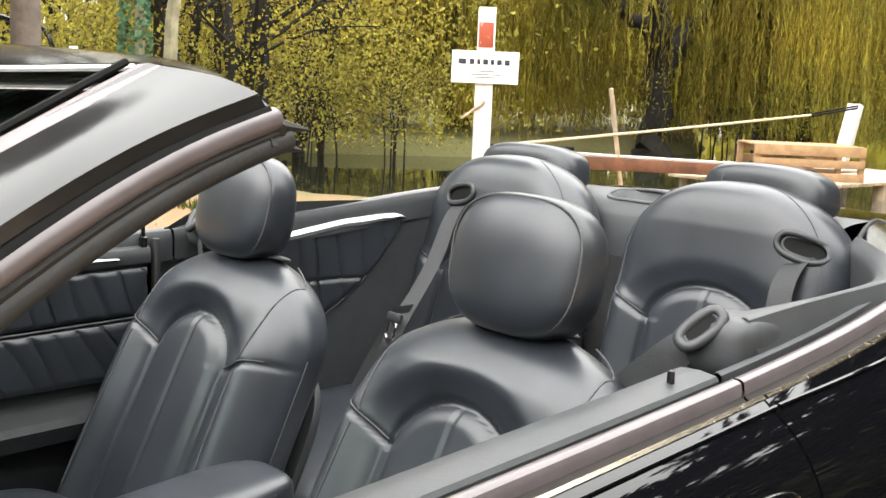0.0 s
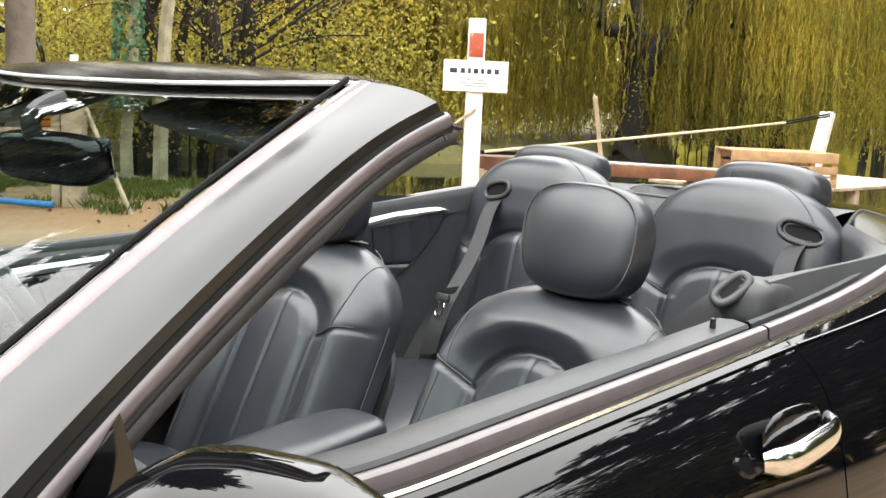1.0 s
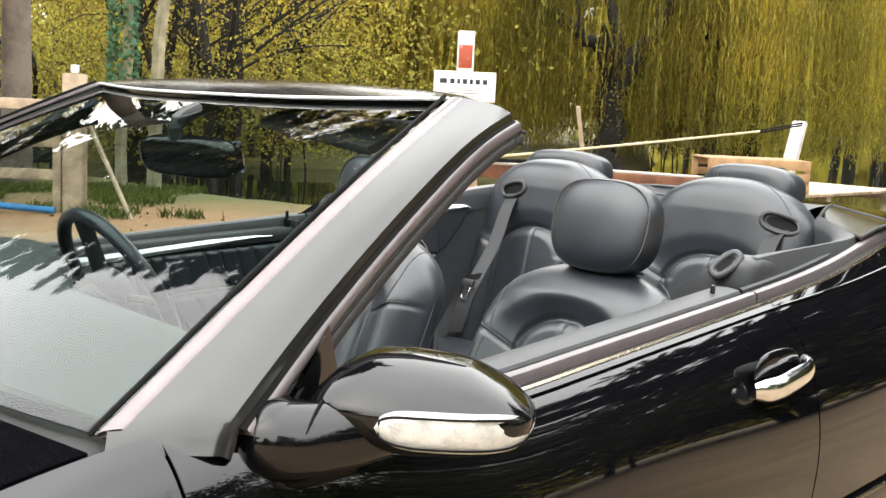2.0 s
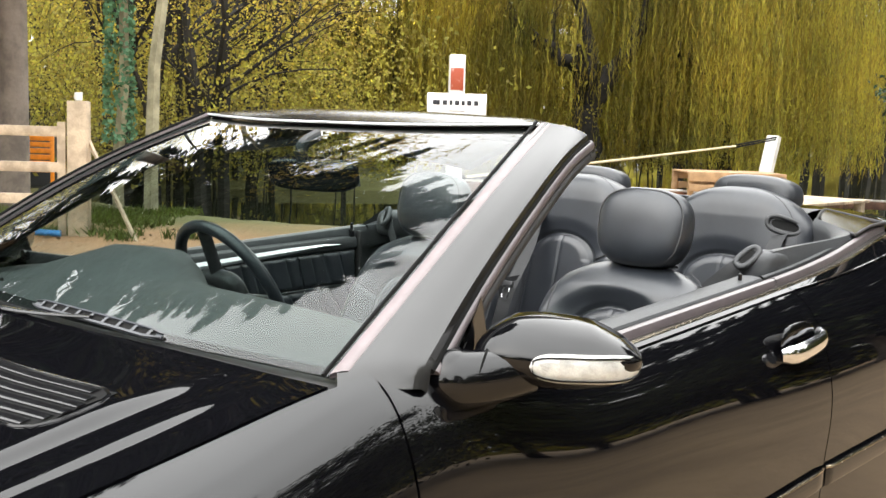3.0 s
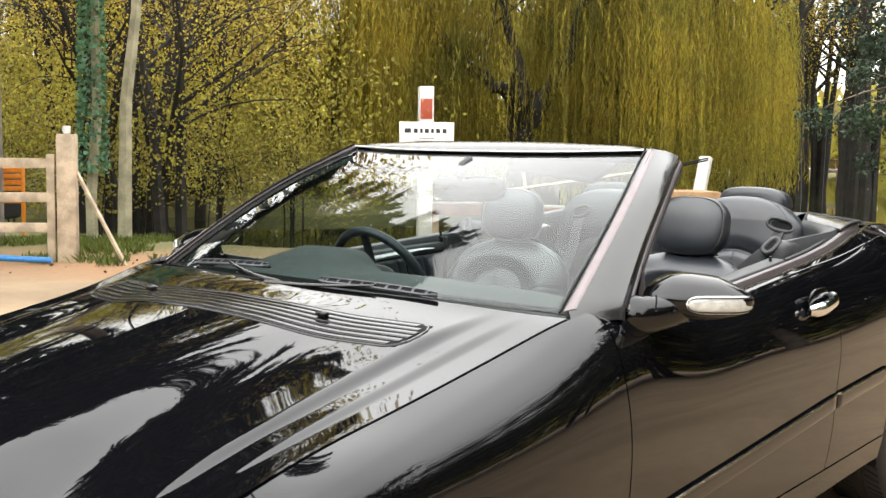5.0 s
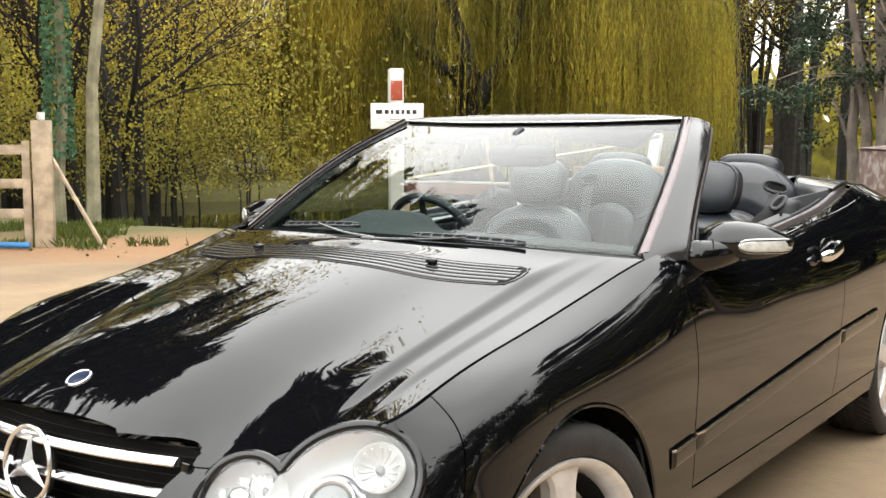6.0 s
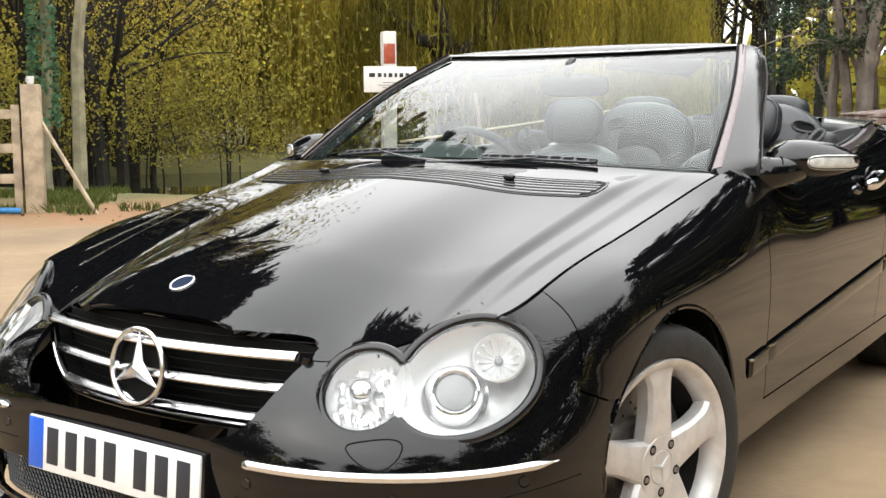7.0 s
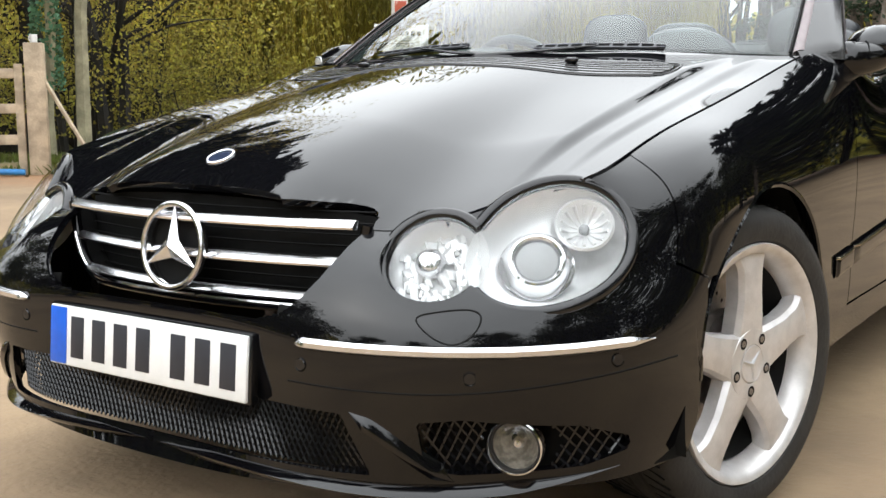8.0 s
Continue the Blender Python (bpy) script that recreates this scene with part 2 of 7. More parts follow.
def ground_material():
    m = material("sandy_ground", (.295, .208, .124), .9, vary=.3, scale=1.3, bump=.5, bump_scale=45, second=(.215, .15, .092), spread=(.35, .65))
    t = m.node_tree
    b = t.nodes["Principled BSDF"]
    old = b.inputs["Base Color"].links[0].from_socket
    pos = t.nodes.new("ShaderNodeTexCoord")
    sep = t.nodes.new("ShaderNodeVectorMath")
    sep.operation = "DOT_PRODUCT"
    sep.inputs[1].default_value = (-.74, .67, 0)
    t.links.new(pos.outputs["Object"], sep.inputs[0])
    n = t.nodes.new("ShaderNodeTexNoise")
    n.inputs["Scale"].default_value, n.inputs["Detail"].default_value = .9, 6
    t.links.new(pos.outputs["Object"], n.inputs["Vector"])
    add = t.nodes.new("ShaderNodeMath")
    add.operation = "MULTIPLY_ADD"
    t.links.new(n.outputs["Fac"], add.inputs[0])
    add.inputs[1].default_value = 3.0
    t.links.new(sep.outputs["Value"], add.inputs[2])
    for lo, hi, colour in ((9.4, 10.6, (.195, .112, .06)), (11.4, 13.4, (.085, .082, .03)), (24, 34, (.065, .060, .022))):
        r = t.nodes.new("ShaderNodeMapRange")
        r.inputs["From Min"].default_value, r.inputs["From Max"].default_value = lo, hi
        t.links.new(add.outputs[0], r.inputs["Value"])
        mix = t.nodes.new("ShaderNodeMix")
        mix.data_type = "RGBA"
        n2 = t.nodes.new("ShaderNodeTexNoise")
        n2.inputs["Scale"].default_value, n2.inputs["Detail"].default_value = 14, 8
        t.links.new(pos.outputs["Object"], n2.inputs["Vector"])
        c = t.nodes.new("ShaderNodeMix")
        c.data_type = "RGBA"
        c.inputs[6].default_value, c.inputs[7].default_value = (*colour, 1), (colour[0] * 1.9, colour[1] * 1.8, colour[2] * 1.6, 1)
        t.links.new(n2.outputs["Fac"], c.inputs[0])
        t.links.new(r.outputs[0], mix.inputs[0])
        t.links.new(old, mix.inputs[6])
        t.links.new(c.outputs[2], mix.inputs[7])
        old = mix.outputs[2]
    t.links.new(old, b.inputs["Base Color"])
    return m


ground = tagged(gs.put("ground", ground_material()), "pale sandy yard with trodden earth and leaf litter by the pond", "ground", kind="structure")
water_m = material("pond_water", (.02, .022, .012), .04, bump=.03, bump_scale=3.0, vary=.2, scale=.5)
a2 = np.linspace(0, 2 * np.pi, 64, endpoint=False)
ws = Shape().poly([(-30 + 75 * math.cos(q), 45 + 62 * math.sin(q), -.34) for q in a2])
tagged(ws.put("water", water_m, smooth=0), "still dark pond water reflecting autumn trees", "water", kind="structure")

# ---- the car: outer skin as a lofted net of character lines (left half, mirrored) ----
car = thing("convertible_car", "glossy black convertible car with its roof folded down, parked", "car")

LINE_LIP = [(0, -.80, .20), (.25, -.795, .205), (.45, -.752, .212), (.60, -.668, .215), (.72, -.56, .215), (.79, -.45, .215), (.82, -.31, .215), (.832, 0, .22), (.836, .36, .23), (.84, .70, .24), (.842, .95, .245), (.845, 1.25, .25), (.848, 1.8, .255), (.848, 2.3, .26), (.845, 2.72, .26), (.80, 3.15, .28), (.70, 3.46, .30), (.45, 3.66, .30), (0, 3.73, .30)]
LINE_SILL = [(0, -.775, .30), (.25, -.78, .30), (.45, -.768, .30), (.61, -.69, .30), (.735, -.58, .30), (.808, -.465, .305), (.846, -.33, .31), (.862, 0, .32), (.866, .36, .325), (.867, .70, .33), (.8675, .95, .337), (.868, 1.25, .345), (.869, 1.8, .36), (.869, 2.3, .38), (.866, 2.72, .39), (.83, 3.15, .42), (.73, 3.48, .44), (.48, 3.69, .44), (0, 3.76, .44)]
LINE_STRIP = [(0, -.786, .44), (.25, -.79, .44), (.45, -.782, .44), (.61, -.724, .44), (.735, -.622, .445), (.814, -.50, .45), (.852, -.37, .46), (.872, 0, .475), (.875, .36, .485), (.874, .70, .50), (.8745, .95, .514), (.875, 1.25, .53), (.876, 1.8, .565), (.876, 2.3, .59), (.874, 2.72, .61), (.845, 3.15, .64), (.745, 3.50, .65), (.49, 3.72, .65), (0, 3.79, .65)]
LINE_FLANK = [(0, -.768, .53), (.25, -.768, .53), (.445, -.749, .53), (.588, -.685, .535), (.708, -.589, .545), (.785, -.462, .56), (.838, -.34, .585), (.870, 0, .65), (.876, .36, .675), (.877, .70, .69), (.8775, .95, .701), (.878, 1.25, .715), (.878, 1.8, .74), (.876, 2.3, .77), (.868, 2.72, .79), (.83, 3.15, .81), (.73, 3.48, .81), (.47, 3.70, .80), (0, 3.77, .80)]
LINE_SHOULDER = [(0, -.725, .61), (.25, -.715, .605), (.43, -.682, .595), (.555, -.61, .605), (.665, -.515, .628), (.752, -.425, .655), (.790, -.31, .716), (.806, 0, .795), (.812, .36, .862), (.828, .68, .908), (.826, .95, .876), (.822, 1.25, .878), (.803, 1.8, .912), (.785, 2.3, .936), (.765, 2.72, .958), (.77, 3.15, .92), (.68, 3.44, .90), (.44, 3.66, .88), (0, 3.73, .88)]
LINE_EDGE = [(0, -.685, .688), (.25, -.672, .672), (.40, -.635, .624), (.53, -.565, .650), (.63, -.478, .692), (.707, -.425, .717), (.716, -.29, .752), (.729, 0, .818), (.740, .36, .892), (.782, .68, .948), (.782, .95, .908), (.771, 1.25, .909), (.748, 1.8, .945), (.71, 2.3, .986), (.655, 2.72, 1.030), (.60, 3.15, 1.005), (.52, 3.40, .95), (.36, 3.58, .93), (0, 3.64, .93)]
_net = np.array([LINE_LIP, LINE_SILL, LINE_STRIP, LINE_FLANK, LINE_SHOULDER, LINE_EDGE])
_flip = np.array([-1.0, 1.0, 1.0])
_net = np.concatenate([_net[:, 2:0:-1] * _flip, _net, _net[:, -2:-4:-1] * _flip], 1)
_step = np.linalg.norm(np.diff(_net[2], axis=0), axis=1)
U_KNOT = np.r_[0, np.cumsum(_step)]
U_KNOT -= U_KNOT[2]
V_KNOT = np.array([0, .10, .25, .40, .565, .64])
U_END, V_END = U_KNOT[-3], V_KNOT[-1]
_fine_u = np.linspace(0, U_END, 700)
_fine = curve3(U_KNOT, _net.transpose(1, 0, 2), _fine_u)


def skin(u, v):
    """Points of the left skin, for arrays u (metres round the car from the front) and v (0 lip to V_END edge)."""
    u, v = np.broadcast_arrays(np.asarray(u, float), np.asarray(v, float))
    shape, u, v = u.shape, u.ravel(), v.ravel()
    cols = curve3(U_KNOT, _net.transpose(1, 0, 2), u)
    return np.stack([curve3(V_KNOT, c, np.array([w]))[0] for c, w in zip(cols, v)]).reshape(shape + (3,))


_vv = np.linspace(0, V_END, 90)
_table = curve3(V_KNOT, _fine.transpose(1, 0, 2), _vv).transpose(1, 0, 2)


def skin_fast(u, v):
    """As skin(), from the fine table."""
    u, v = np.broadcast_arrays(np.asarray(u, float), np.asarray(v, float))
    a, b = np.clip(u / U_END * 699, 0, 698.999), np.clip(v / V_END * 89, 0, 88.999)
    i, j = a.astype(int), b.astype(int)
    a, b = (a - i)[..., None], (b - j)[..., None]
    return (1 - a) * ((1 - b) * _table[i, j] + b * _table[i, j + 1]) + a * ((1 - b) * _table[i + 1, j] + b * _table[i + 1, j + 1])


def normal_at(u, v, e=0.004):
    a = skin_fast(np.asarray(u) + e, v) - skin_fast(np.asarray(u) - e, v)
    b = skin_fast(u, np.asarray(v) + e) - skin_fast(u, np.asarray(v) - e)
    n = np.cross(a, b)
    return n / (np.linalg.norm(n, axis=-1, keepdims=True) + 1e-12)


def u_of_y(y, v=0.25):
    """Where along the side the skin passes y."""
    k = np.argmin(abs(_vv - v))
    ys = _table[:, k, 1]
    return np.interp(y, ys[:640], _fine_u[:640])


def u_of_x(x, v=0.25):
    """Where round the front the skin passes x."""
    k = np.argmin(abs(_vv - v))
    n = np.searchsorted(_fine_u, u_of_y(-0.2))
    return np.interp(x, _table[:n, k, 0], _fine_u[:n])


def v_of_z(u, z):
    u = np.atleast_1d(np.asarray(u, float))
    i = np.clip(np.round(u / U_END * 699).astype(int), 0, 699)
    z = np.broadcast_to(z, u.shape)
    return np.array([np.interp(w, _table[k, :, 2], _vv) for k, w in zip(i, z)])


def arch(y, low, yc, zc=0.315, r=0.358):
    """Lower edge of a panel over a wheel."""
    d = r * r - (np.asarray(y) - yc) ** 2
    return np.where(d > 0, np.maximum(low, zc + np.sqrt(np.maximum(d, 0))), low)


def cut_sheet(p, u, v, holes, depth=0.012):
    """A sheet from a grid of points, with holes cut clean to their outlines and turned-in edges."""
    nu, nv = p.shape[:2]
    n = np.cross(np.gradient(p, axis=0), np.gradient(p, axis=1))
    n /= np.linalg.norm(n, axis=-1, keepdims=True) + 1e-12
    P, N = p.reshape(-1, 3).copy(), n.reshape(-1, 3)
    faces = grid_faces(nu, nv)
    for hole in holes:
        d = hole(P)
        cell = 0.6 * np.linalg.norm(np.diff(p, axis=0), axis=-1).max()
        for _ in range(3):
            near = abs(d) < cell
            if not near.any():
                break
            e = 1e-4
            g = np.stack([(hole(P[near] + e * np.eye(3)[k]) - d[near]) / e for k in range(3)], -1)
            nn = N[near]
            g -= (g * nn).sum(-1, keepdims=True) * nn
            g2 = (g * g).sum(-1, keepdims=True)
            P[near] -= np.where(g2 > 0.05, d[near][:, None] * g / np.maximum(g2, 0.05), 0)
            d = hole(P)
        faces = [f for f in faces if np.mean([d[k] for k in f]) > -1e-4 * 3]
    used = sorted({k for f in faces for k in f})
    at = {k: i for i, k in enumerate(used)}
    s = Shape()
    s.v = [tuple(P[k]) for k in used]
    s.f = [tuple(at[k] for k in f) for f in faces]
    count = {}
    for f in s.f:
        for a, b in zip(f, f[1:] + f[:1]):
            count[(min(a, b), max(a, b))] = count.get((min(a, b), max(a, b)), 0) + 1
    rim = {}
    for f in list(s.f):
        for a, b in zip(f, f[1:] + f[:1]):
            if count[(min(a, b), max(a, b))] == 1:
                for k in (a, b):
                    if k not in rim:
                        rim[k] = len(s.v)
                        q, m = P[used[k]], N[used[k]]
                        s.v.append(tuple(q - depth * m))
                s.f.append((b, a, rim[a], rim[b]))
    return s


def panel(us, v0, v1, nv, holes=(), depth=0.012, lift=0.0):
    us = np.asarray(us, float)
    lo = np.asarray([v0(u) if callable(v0) else v0 for u in us], float)
    hi = np.asarray([v1(u) if callable(v1) else v1 for u in us], float)
    w = np.linspace(0, 1, nv)
    U, V = np.broadcast_to(us[:, None], (len(us), nv)), lo[:, None] + (hi - lo)[:, None] * w
    p = skin(U, V)
    if lift:
        p = p + lift * normal_at(U, V)
    return cut_sheet(p, U, V, holes, depth)


def both(shape, name, mat_, parent=None, label=""):
    """The left piece and its mirror image."""
    return shape.put(name, mat_, parent or car, label), shape.mirrored().put(name, mat_, parent or car, label)


# lamps, grille and lower openings, as outlines
LAMP_C, LAMP_X, LAMP_Y, LAMP_N = (np.array(q) for q in ((.606, -.540, .629), (.864, .5035, 0), (-.2858, .4904, .8233), (.4145, -.7113, .5676)))
OVALS = [(-.119, -.062, .090, .088, 0.5), (.068, -.036, .149, .111, 0.62)]


def in_lamp(p):
    q = p - LAMP_C
    a, b = q @ LAMP_X, q @ LAMP_Y
    out = []
    for ca, cb, ra, rb, tilt in OVALS:
        x, y = (a - ca) * math.cos(tilt) + (b - cb) * math.sin(tilt), -(a - ca) * math.sin(tilt) + (b - cb) * math.cos(tilt)
        out.append((np.hypot(x / ra, y / rb) - 1) * min(ra, rb))
    return np.minimum(*out)


def grille_half(z):
    return np.interp(z, (.470, .484, .492, .505, .525, .555, .59, .63, .70), (.21, .265, .302, .328, .350, .370, .383, .391, .392))


def in_grille(p):
    return np.maximum(np.abs(p[:, 0]) - grille_half(p[:, 2]), .482 - p[:, 2])


def in_grille_far(p):
    """The same opening, a little narrower, for the off side."""
    return np.maximum(np.abs(p[:, 0]) + .028 - grille_half(p[:, 2]), .482 - p[:, 2])


def in_bonnet_lip(p):
    """The arched cut-out of the bonnet above the grille."""
    x = np.abs(p[:, 0])
    top = np.interp(x, (0, .25, .33, .365, .382, .392), (.672, .672, .664, .657, .648, .630))
    return np.maximum(np.maximum(x - .392, p[:, 2] - top), p[:, 1] + .52)


def in_mesh(p):
    return np.maximum(np.abs(p[:, 0]) - np.interp(p[:, 2], (.24, .35), (.475, .435)), np.abs(p[:, 2] - .293) - .052)


def in_fog(p):
    x = p[:, 0]
    top, low = np.interp(x, (.52, .62, .76, .815), (.335, .345, .325, .285)), np.interp(x, (.52, .60, .75, .815), (.262, .245, .25, .275))
    return np.maximum(np.maximum(.555 - x, x - .80), np.maximum(p[:, 2] - top, low - p[:, 2]))


Y_DOOR0, Y_ARCH, Y_REAR = .603, .02, 2.715
GAP = .0022
u_corner = u_of_y(-.395)

# front bumper cover
nose, nose_far = (panel(np.linspace(0, u_corner - GAP, 150), 0.0, V_END - .004, 90, (in_lamp, hole, in_mesh, in_fog)) for hole in (in_grille, in_grille_far))
cheek_u = u_of_y(np.r_[np.linspace(-.395, -.3385, 12), Y_ARCH - .3579 * np.cos(np.linspace(.02, .465, 16))])
cheek_u[0] = u_corner - GAP
V_SPLIT = lambda u: v_of_z(u, np.interp(u, (u_corner, u_of_y(-.30)), (.568, .535)))[0]  # noqa: E731
y_at = lambda u: float(skin_fast(u, .25)[1])  # noqa: E731
cheek = panel(cheek_u, lambda u: v_of_z(u, arch(y_at(u), .215, Y_ARCH))[0], lambda u: V_SPLIT(u) - GAP, 40)
cover = Shape()
for one in (nose, cheek, nose_far.mirrored(), cheek.mirrored()):
    n0 = len(cover.v)
    cover.v += one.v
    cover.f += [tuple(n0 + k for k in f) for f in one.f]
bumper = cover.put("front_bumper", PAINT, car, "glossy black front bumper cover with a deep chin")

# front wings
th = np.linspace(np.pi, 0, 46)
ys = np.unique(np.r_[np.linspace(-.394, -.30, 14), Y_ARCH + .3579 * np.cos(th), np.linspace(.38, Y_DOOR0 - GAP, 26)])
ys = ys[ys >= -.394]


def wing_low(u):
    y = y_at(u)
    split = V_SPLIT(u) + GAP if y < -.2 else 0
    return max(split, v_of_z(u, arch(y, .30, Y_ARCH))[0])


wing = panel(u_of_y(ys), wing_low, V_END - .003, 44, (in_lamp,))
wings = both(wing, "front_wing", PAINT)

# doors
door_y1 = lambda z: np.interp(z, (.33, .45, .60, .72, .82, .90, .95), (1.79, 1.835, 1.850, 1.856, 1.866, 1.872, 1.885))  # noqa: E731


def side_panel(y_front, y_back, low, nu=70, nv=46, lowf=None, warp=None):
    """A panel of the side whose upright edges follow y(z)."""
    w = np.linspace(0, 1, nu) if warp is None else warp
    P = np.zeros((len(w), nv, 3))
    ub = u_of_y((y_front(.6) + y_back(.6)) / 2)
    U = np.zeros((len(w), nv))
    V = np.zeros((len(w), nv))
    for j, t in enumerate(np.linspace(0, 1, nv)):
        zg = low + (.93 - low) * t
        ua, ub = u_of_y(y_front(zg)), u_of_y(y_back(zg))
        U[:, j] = ua + (ub - ua) * w
        lo = np.array([v_of_z(u, lowf(y_at(u)) if lowf else low)[0] for u in U[:, j]])
        V[:, j] = lo + (V_END - .003 - lo) * t
    return cut_sheet(skin(U, V), U, V, ())


door_l = side_panel(lambda z: Y_DOOR0 + GAP, lambda z: door_y1(z) - GAP, .345)
doors = both(door_l, "door", PAINT)

# rear quarters
q_end = 3.32
wq = np.unique(np.r_[np.linspace(0, .34, 20), np.clip((Y_REAR + .3579 * np.cos(th) - 1.86) / (q_end - 1.86), 0, 1), np.linspace(.85, 1, 10)])
quarter = side_panel(lambda z: door_y1(z) + GAP, lambda z: q_end, .345, nv=40, lowf=lambda y: float(arch(y, .345, Y_REAR)), warp=wq)
quarters = both(quarter, "rear_quarter", PAINT)
ub_ = np.linspace(u_of_y(q_end) + GAP, U_END, 40)
tail = panel(ub_, 0.0, V_END - .004, 30)
n0 = len(tail.v)
tm = tail.mirrored()
tail.v += tm.v
tail.f += [tuple(n0 + k for k in f) for f in tm.f]
tail.put("rear_bumper", PAINT, car)

# sills under the doors
sill = panel(np.linspace(u_of_y(.385), u_of_y(2.355), 60), 0.0, lambda u: v_of_z(u, .34)[0] - .001, 14)
sills = both(sill, "sill_panel", PAINT)

# bonnet: a patch between its front edge, side gaps, rear edge and crown
u_h0, u_h1 = u_of_x(.707, V_END), u_of_y(.522, V_END)
NH = 120
e_u = np.linspace(0, u_h0, NH)
front = skin(e_u, np.full(NH, V_END))
side = skin(np.linspace(u_h0, u_h1, 90), np.full(90, V_END)) - np.array([.005, 0, 0])
rear = bend([(0, .395, .953), (.25, .415, .951), (.5, .462, .945), (.64, .50, .936), tuple(side[-1])], NH)
crown = bend([tuple(front[0]), (0, -.62, .722), (0, -.45, .772), (0, -.15, .842), (0, .15, .905), tuple(rear[0])], 90)
a, b = np.linspace(0, 1, NH)[:, None, None], np.linspace(0, 1, 90)[None, :, None]
hood = (1 - a) * crown[None] + a * side[None] + (1 - b) * front[:, None] + b * rear[:, None]
hood -= (1 - a) * (1 - b) * front[0] + a * (1 - b) * front[-1] + (1 - a) * b * rear[0] + a * b * rear[-1]
across, along_h = np.linspace(0, 1, NH)[:, None], np.linspace(0, 1, 90)[None]
ends = smooth01(along_h / .3) * smooth01((1 - along_h) / .22)
hood[..., 2] += ends * (.013 * smooth01((.825 - .06 * (1 - along_h) - across) / .05) + .007 * smooth01((.915 - .03 * (1 - along_h) - across) / .04))
hood = np.concatenate([(hood * _flip)[:0:-1], hood], 0)
lift = Vector((0, 0, 1))


def in_both_lamps(p):
    return in_lamp(p * np.where(p[:, :1] < 0, -1, 1) * np.array([1, 0, 0]) + p * np.array([0, 1, 1]))


bonnet = cut_sheet(hood, None, None, (in_both_lamps, in_bonnet_lip), .014).put("bonnet", PAINT, car, "glossy black bonnet with raised centre")
HOOD_P = hood


def on_hood(x, y):
    """Height and normal of the bonnet at a place."""
    d = (HOOD_P[..., 0] - x) ** 2 + (HOOD_P[..., 1] - y) ** 2
    i, j = np.unravel_index(np.argmin(d), d.shape)
    i, j = min(max(i, 1), HOOD_P.shape[0] - 2), min(max(j, 1), HOOD_P.shape[1] - 2)
    n = np.cross(HOOD_P[i + 1, j] - HOOD_P[i - 1, j], HOOD_P[i, j + 1] - HOOD_P[i, j - 1])
    n /= np.linalg.norm(n)
    n = n if n[2] > 0 else -n
    z = HOOD_P[i, j, 2] - ((x - HOOD_P[i, j, 0]) * n[0] + (y - HOOD_P[i, j, 1]) * n[1]) / n[2]
    return np.array([x, y, z]), n


# scuttle under the wipers
sc_f = np.concatenate([(rear * _flip)[:0:-1], rear]) + np.array([0, .004, -.006])
sc_r = sc_f + np.array([0, .11, -.012])
sc_r[:, 1] = np.maximum(sc_r[:, 1], .48)
Shape().grid(np.stack([sc_f + [0, 0, -.03], sc_f, sc_f * .5 + sc_r * .5 + [0, 0, .004], sc_r, sc_r + [0, .02, -.06]], 1)).put("scuttle_panel", RUBBER, car)

# inner liner that closes the shut gaps from behind
us = np.linspace(0, U_END, 120)
v_in = np.linspace(.06, V_END - .02, 12)


def in_arch_front(p):
    return np.hypot(p[:, 1] - Y_ARCH, p[:, 2] - .315) - .372


def in_arch_rear(p):
    return np.hypot(p[:, 1] - Y_REAR, p[:, 2] - .315) - .372


def grow(f, by):
    return lambda p: f(p) - by


U2, V2 = np.meshgrid(us, v_in, indexing="ij")
liner_p = skin_fast(U2, V2) - .02 * normal_at(U2, V2)
both(cut_sheet(liner_p, None, None, (grow(in_lamp, .02), grow(in_grille, .02), grow(in_mesh, .02), grow(in_fog, .02), in_arch_front, in_arch_rear), .004), "inner_body", DARK)

# rear deck: folded-roof cover and boot lid
u_r = np.linspace(u_of_y(2.70, V_END), U_END, 50)
rim_l = skin(u_r, np.full(50, V_END))
t = np.linspace(-1, 1, 41)
reach = .19 * smooth01((1 - np.abs(t)) / .42)
deck = np.stack([np.stack([q[0] * t, q[1] + reach * max(0, 1 - k / 24), q[2] + .030 * (1 - t ** 2) * min(1, q[0] / .5)], -1) for k, q in enumerate(rim_l)])
Shape().grid(deck[:22], flip=True).put("roof_cover", PAINT, car, "glossy black cover over the folded roof")
Shape().grid(deck[22:], flip=True).put("boot_lid", PAINT, car)
# flap that closes the corner between shelf, ledge and roof cover
ca, cb, cc, cd = (np.array(p) for p in ((.402, 2.750, 1.034), (.652, 2.452, 1.026), (.640, 2.685, 1.046), (.372, 2.884, 1.058)))
g1, g2 = np.linspace(0, 1, 16)[:, None, None], np.linspace(0, 1, 12)[None, :, None]
flap_p = (1 - g1) * ((1 - g2) * ca + g2 * cd) + g1 * ((1 - g2) * cb + g2 * cc) + np.array([0, 0, .010]) * (4 * g2 * (1 - g2))
flap = Shape().grid(flap_p).put("roof_flap", GLOSS, car, "glossy black corner flap beside the folded roof")
Shape().tube(np.concatenate([flap_p[:, 0], flap_p[-1, 1:], flap_p[::-1, -1][1:], flap_p[0, ::-1][1:-1]]), .0045, 8, closed=True).put("flap_seal", RUBBER, flap)

# ---- front of the car ----
def flat_lamp(a, b, h=0.0):
    return LAMP_C + np.multiply.outer(np.asarray(a, float), LAMP_X) + np.multiply.outer(np.asarray(b, float), LAMP_Y) + np.multiply.outer(np.asarray(h, float) + np.zeros_like(np.asarray(a, float)), LAMP_N)


